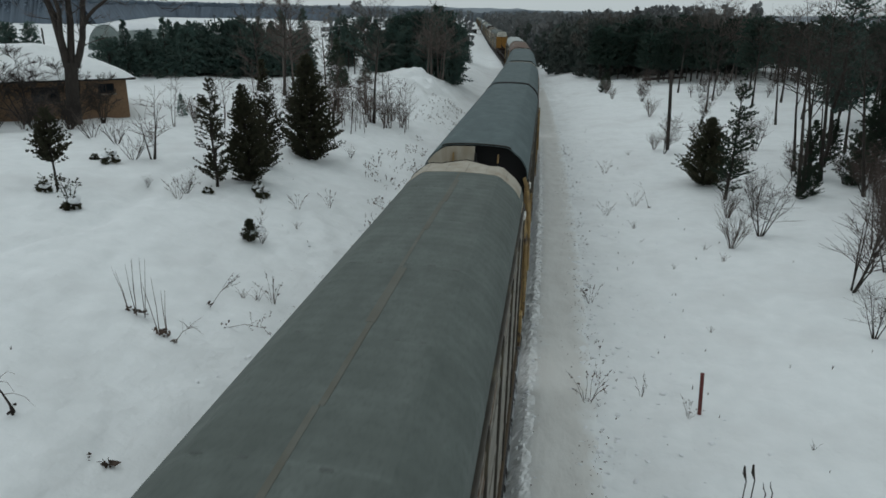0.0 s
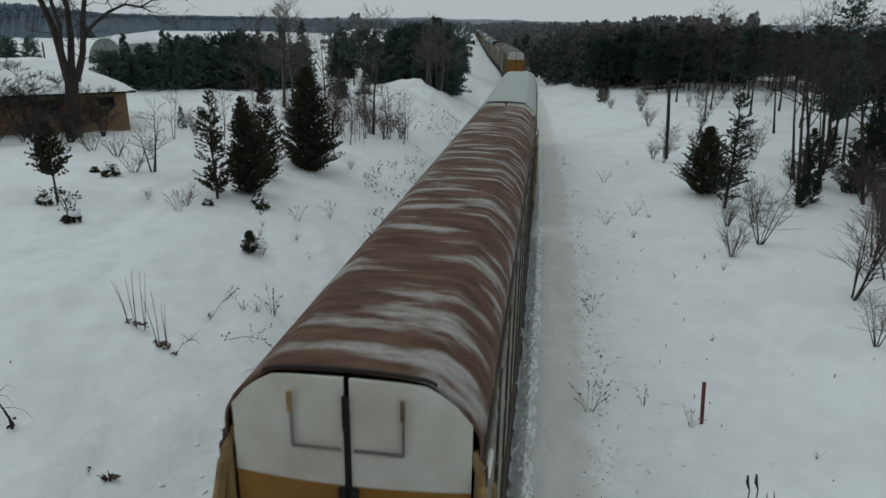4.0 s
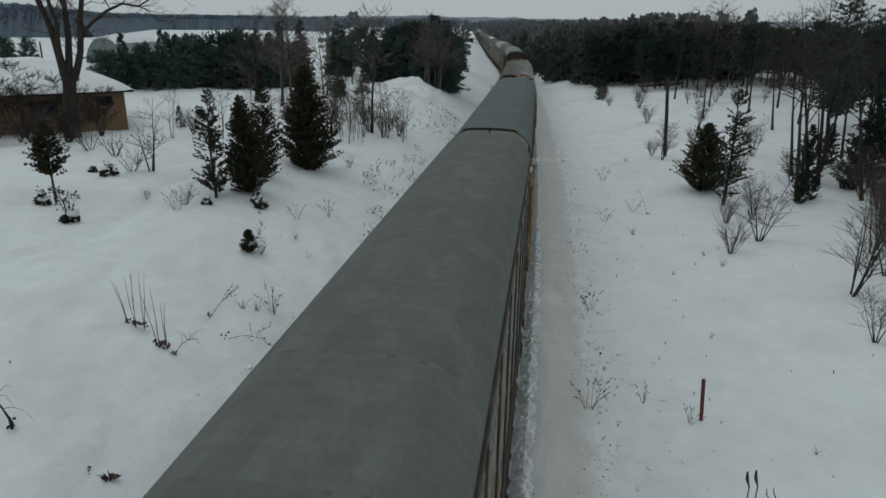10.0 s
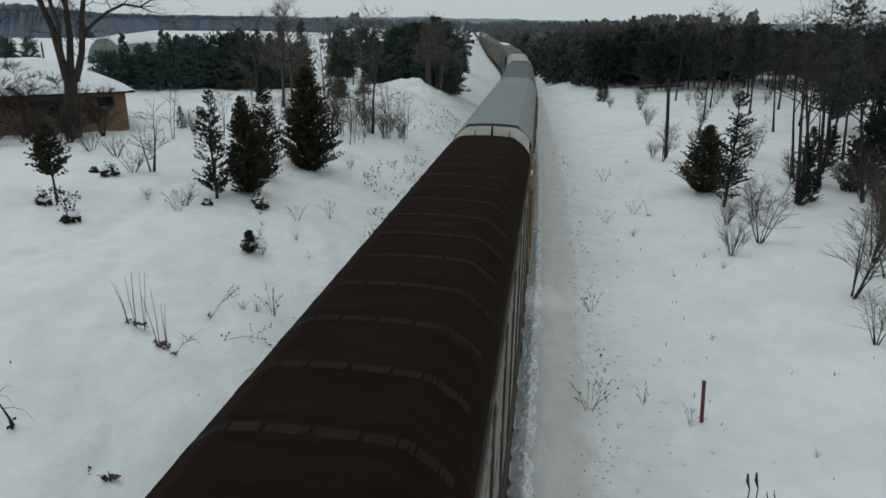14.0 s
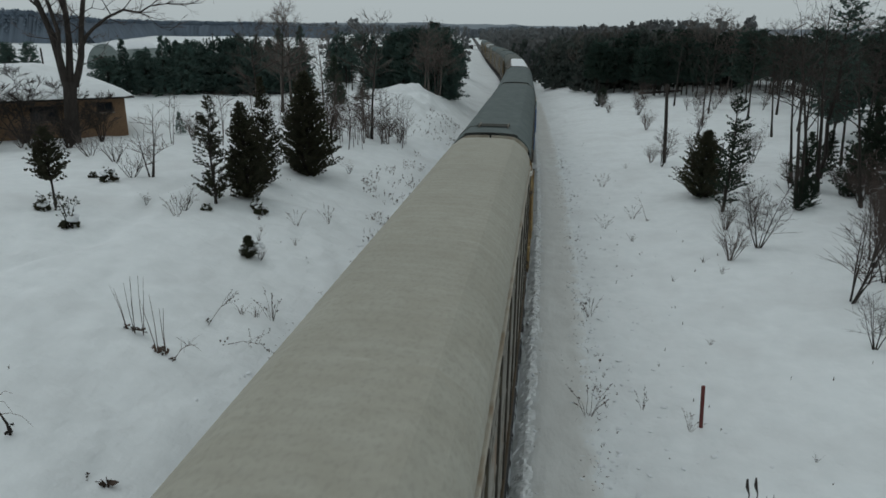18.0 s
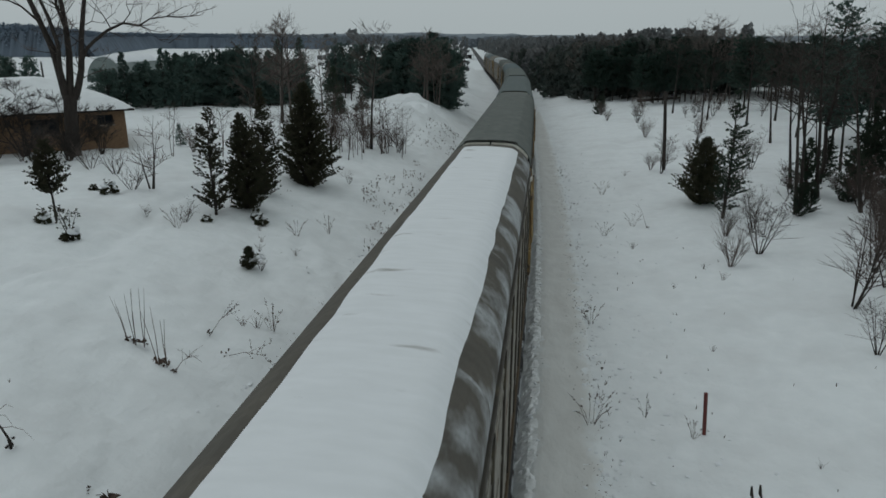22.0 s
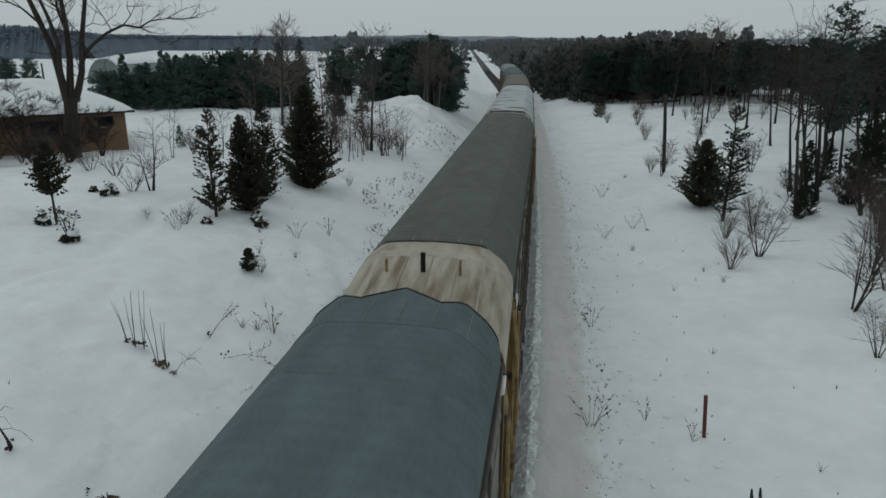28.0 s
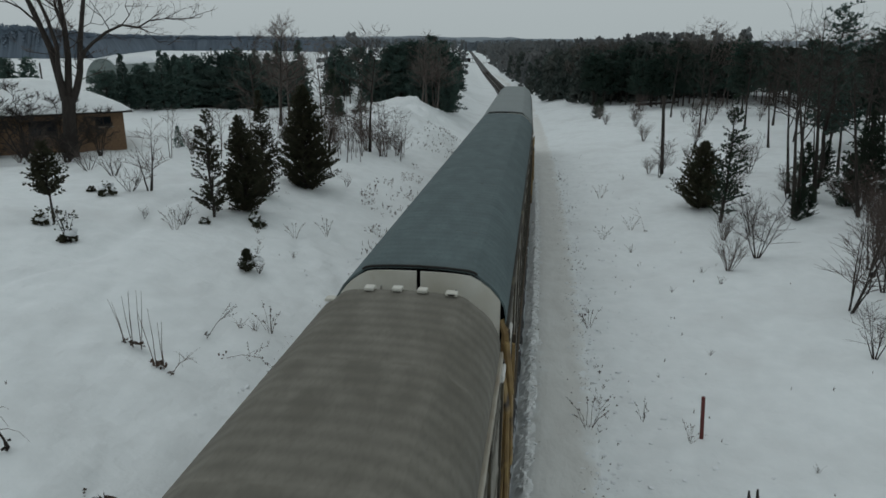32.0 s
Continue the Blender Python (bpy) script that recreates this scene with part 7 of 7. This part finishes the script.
            tuft(lv, q, Vector((rng.uniform(-1, 1), rng.uniform(-1, 1), 0.2)), rng.uniform(0.05, 0.10), rng, 3, 1.2)
    for _ in range(150):
        y = 10 + 38 * rng.random()
        u = 3.75 + rng.gauss(0, 0.28)
        if bumps(u * 0.3, y, 2.0, 2.9) < 0.05:
            continue
        x = track_x(y) + u
        p = Vector((x, y, ground(x, y) + 0.02))
        tuft(lv, p, Vector((rng.uniform(-1, 1), rng.uniform(-1, 1), 0.1)), rng.uniform(0.03, 0.08), rng, 4, 0.5)
    for _ in range(900):      # flecks of dirt on the crust by the rails and along the lane
        y = 8 + 46 * rng.random() ** 1.4
        u = rng.gauss(1.98, 0.17) if rng.random() < 0.45 else rng.gauss(3.62, 0.24)
        if bumps(u, y, 1.1, 4.9) < 0.0:
            continue
        x = track_x(y) + u
        tuft(lv, Vector((x, y, ground(x, y) + rng.uniform(0.02, 0.06))), Vector((rng.uniform(-1, 1), rng.uniform(-1, 1), 0.0)), rng.uniform(0.015, 0.05), rng, 3, 0.9)
    for _ in range(260):      # dirt along the foot of the bank
        y = 18 + 18 * rng.random()
        x = float(np.interp(y, (18, 22, 31, 36), (-5.6, -5.8, -4.6, -4.5))) + rng.gauss(0, 0.35)
        if bumps(x, y, 1.3, 8.8) < 0.05:
            continue
        tuft(lv, Vector((x, y, ground(x, y) + 0.02)), Vector((0.1, rng.choice((-1, 1)), 0.0)), rng.uniform(0.03, 0.08), rng, 3, 0.5)
    tagged(part("dead_leaves", lv, LEAF_BROWN), "brown dead leaves and stems along the slope", "weeds", kind="stuff")
    tagged(part("scattered_weeds", g, DRY), "dry weed tips scattered over the snow", "weeds", kind="stuff")
    mullein = thing("mullein_stalk", "dark dry flower stalks with thick heads", "weed", "dry weeds in the snow")
    for k, (dx, h) in enumerate(((0.0, 1.25), (0.16, 1.3), (0.55, 0.95), (0.42, 0.9))):
        part("stalk", Geo().tube([(dx, 0, -0.1), (dx + 0.02, 0.02, h * 0.7), (dx - 0.05, 0, h * 0.85), (dx - 0.07, 0, h)], [0.012, 0.012, 0.035 if k < 2 else 0.012, 0.018 if k < 2 else 0.004], 6), BARK, mullein)
    put(mullein, 6.65, 12.55)


def ruts():
    """Dirty scrapes that old wheels left along the foot of the bank."""
    rng = random.Random(33)
    g = Geo()
    for off, near, far, wide in ((-3.2, 14, 40, 0.10), (-3.75, 15, 42, 0.12), (-4.45, 19, 36, 0.14), (-5.0, 21, 33, 0.16), (-5.6, 21, 30, 0.14)):
        for i in range(int((far - near) / 0.10)):
            y = near + 0.10 * i
            if bumps(y, off, 2.2, 4.7) + 0.6 * bumps(y, off, 0.7, 1.7) < 0.08:
                continue
            x = track_x(y) + off + 0.10 * bumps(y, off, 1.8, 2.9) + rng.gauss(0, wide / 2)
            w, ln, skew = rng.uniform(0.012, 0.04), rng.uniform(0.08, 0.40), rng.uniform(-0.2, 0.2)
            vs = [(x + dx, y + dy, ground(x + dx, y + dy) + 0.025) for dx, dy in ((-w, 0.0), (-skew * ln, -ln / 2), (w, rng.uniform(-0.03, 0.03)), (skew * ln, ln / 2))]
            g.add(vs, [(0, 1, 2, 3)])
    tagged(part("wheel_ruts", g, material("scraped_dirt", (0.50, 0.49, 0.475), 0.9, second=(0.30, 0.285, 0.27), scale=2, amount=1, shuffle=True, bump=0.4, bump_scale=12)), "dirty scrapes of old wheel ruts in the snow", "ruts", kind="stuff")


def bent_sapling():
    """A small stem bowed over by snow, its twigs hanging in arcs."""
    rng = random.Random(34)
    t = thing("sapling", "small dead stem bowed over with arching twigs", "sapling")
    stem = Geo().tube([(0, 0, -0.1), (-0.02, 0, 0.25), (-0.14, 0, 0.5), (-0.30, 0.02, 0.72)], [0.032, 0.028, 0.022, 0.015], 6)
    base_leaves(stem, Vector((0.03, 0, 0.04)), rng, 8, 0.08)
    part("stem", stem, BARK, t)
    tw = Geo()
    for dx, dz, drop in ((0.55, 0.45, 0.10), (0.50, 0.10, 0.16), (0.62, -0.22, 0.12), (-0.3, 0.5, 0.0), (0.15, 0.6, 0.0), (-0.45, 0.2, 0.1)):
        a = Vector((-0.14 if dz < 0 else -0.28, 0.0, 0.5 if dz < 0 else 0.70))
        e = a + Vector((dx, rng.uniform(-0.15, 0.15), dz))
        tw.tube([a, a.lerp(e, 0.35) + Vector((0, 0, 0.10)), a.lerp(e, 0.7) + Vector((0, 0, 0.09)), e - Vector((0, 0, drop))], [0.009, 0.007, 0.005, 0.003], 4, cap=False)
    part("twigs", tw, DRY, t)
    put(t, -9.15, 11.5)


def leaf_rosette():
    rng = random.Random(35)
    g = Geo()
    for k in range(11):
        a = k * 0.571
        d = Vector((math.cos(a), math.sin(a), rng.uniform(0.1, 0.5)))
        tuft(g, Vector((0, 0, 0.05)), d * 2.2, 0.24 * rng.uniform(0.7, 1.1), rng, 1, 0.8)
    g.tube([(-0.45, 0, 0.03), (-0.2, 0.02, 0.09), (0, 0, 0.04)], [0.012, 0.009, 0.008], 4)
    base_leaves(g, Vector((-0.47, 0, 0.02)), rng, 4, 0.07)
    put(tagged(part("leaf_rosette", g, DRY), "rosette of withered leaves lying on the snow", "weed"), -6.75, 11.2)


def snow_edge():
    """The broken lip of snow that ploughing left beside the ties."""
    g = Geo()
    ys = [6 + 0.055 * i * (1 + i / 1100) for i in range(760)]
    k = 16
    vs = []
    for y in ys:
        shift = 0.10 * bumps(1, y, 1.1, 2.7) + 0.05 * bumps(2, y, 0.35, 6.1)
        for j in range(k + 1):
            f = j / k
            u = 1.47 + shift * (1 - f) + 0.90 * f
            hump = math.sin(math.pi * min(1.0, f * 1.15)) ** 0.8 if f * 1.15 < 1 else 0.0
            slab = 0.045 * (bumps(u, y, 0.33, 3.9) > 0.05) + 0.035 * (bumps(u * 1.4, y, 0.75, 1.9) > 0.0) + 0.03 * (bumps(u, y, 0.17, 7.3) > 0.15)
            z = ground(track_x(y) + u, y) + (0.012 + slab + 0.03 * bumps(u, y, 0.12, 5.5)) * hump - (0.03 if j == k else 0.0) - (0.3 if j == 0 else 0.0)
            vs.append((track_x(y) + u, y, z))
    g.add(vs, [(i * (k + 1) + j, i * (k + 1) + j + 1, (i + 1) * (k + 1) + j + 1, (i + 1) * (k + 1) + j) for i in range(len(ys) - 1) for j in range(k)])
    tagged(part("snow_edge", g, CRUST), "crumbling lip of ploughed snow beside the rails", "snow", kind="structure")


def scatter_clods():
    """Lumps of thrown snow beside the rails and along the path."""
    rng = random.Random(91)
    g = Geo()
    for _ in range(1100):
        y = 7 + 54 * rng.random() ** 1.25
        side = rng.random()
        u = rng.gauss(2.0, 0.14) if side < 0.2 else rng.gauss(3.9, 0.35) if side < 0.45 else rng.gauss(5.3, 1.0) if side < 0.65 else -rng.gauss(4.9, 0.9)
        x = track_x(y) + u
        s = rng.uniform(0.02, 0.075)
        g.box((0, 0, 0), (s * rng.uniform(1, 2.4), s * rng.uniform(1, 2.6), s * 0.6), Matrix.Translation((x, y, ground(x, y) + s * 0.1)) @ pose(0, 0, 0, rng.uniform(-20, 20), rng.uniform(-20, 20), rng.uniform(0, 180)), s * 0.3)
    tagged(part("snow_clods", g, SNOW_CAP, smooth=True), "clods of thrown snow beside the rails", "snow", kind="stuff")


build_house()
build_barn()
build_small()
plant_weeds()
bent_sapling()
leaf_rosette()
ruts()
snow_edge()
scatter_clods()


motions()
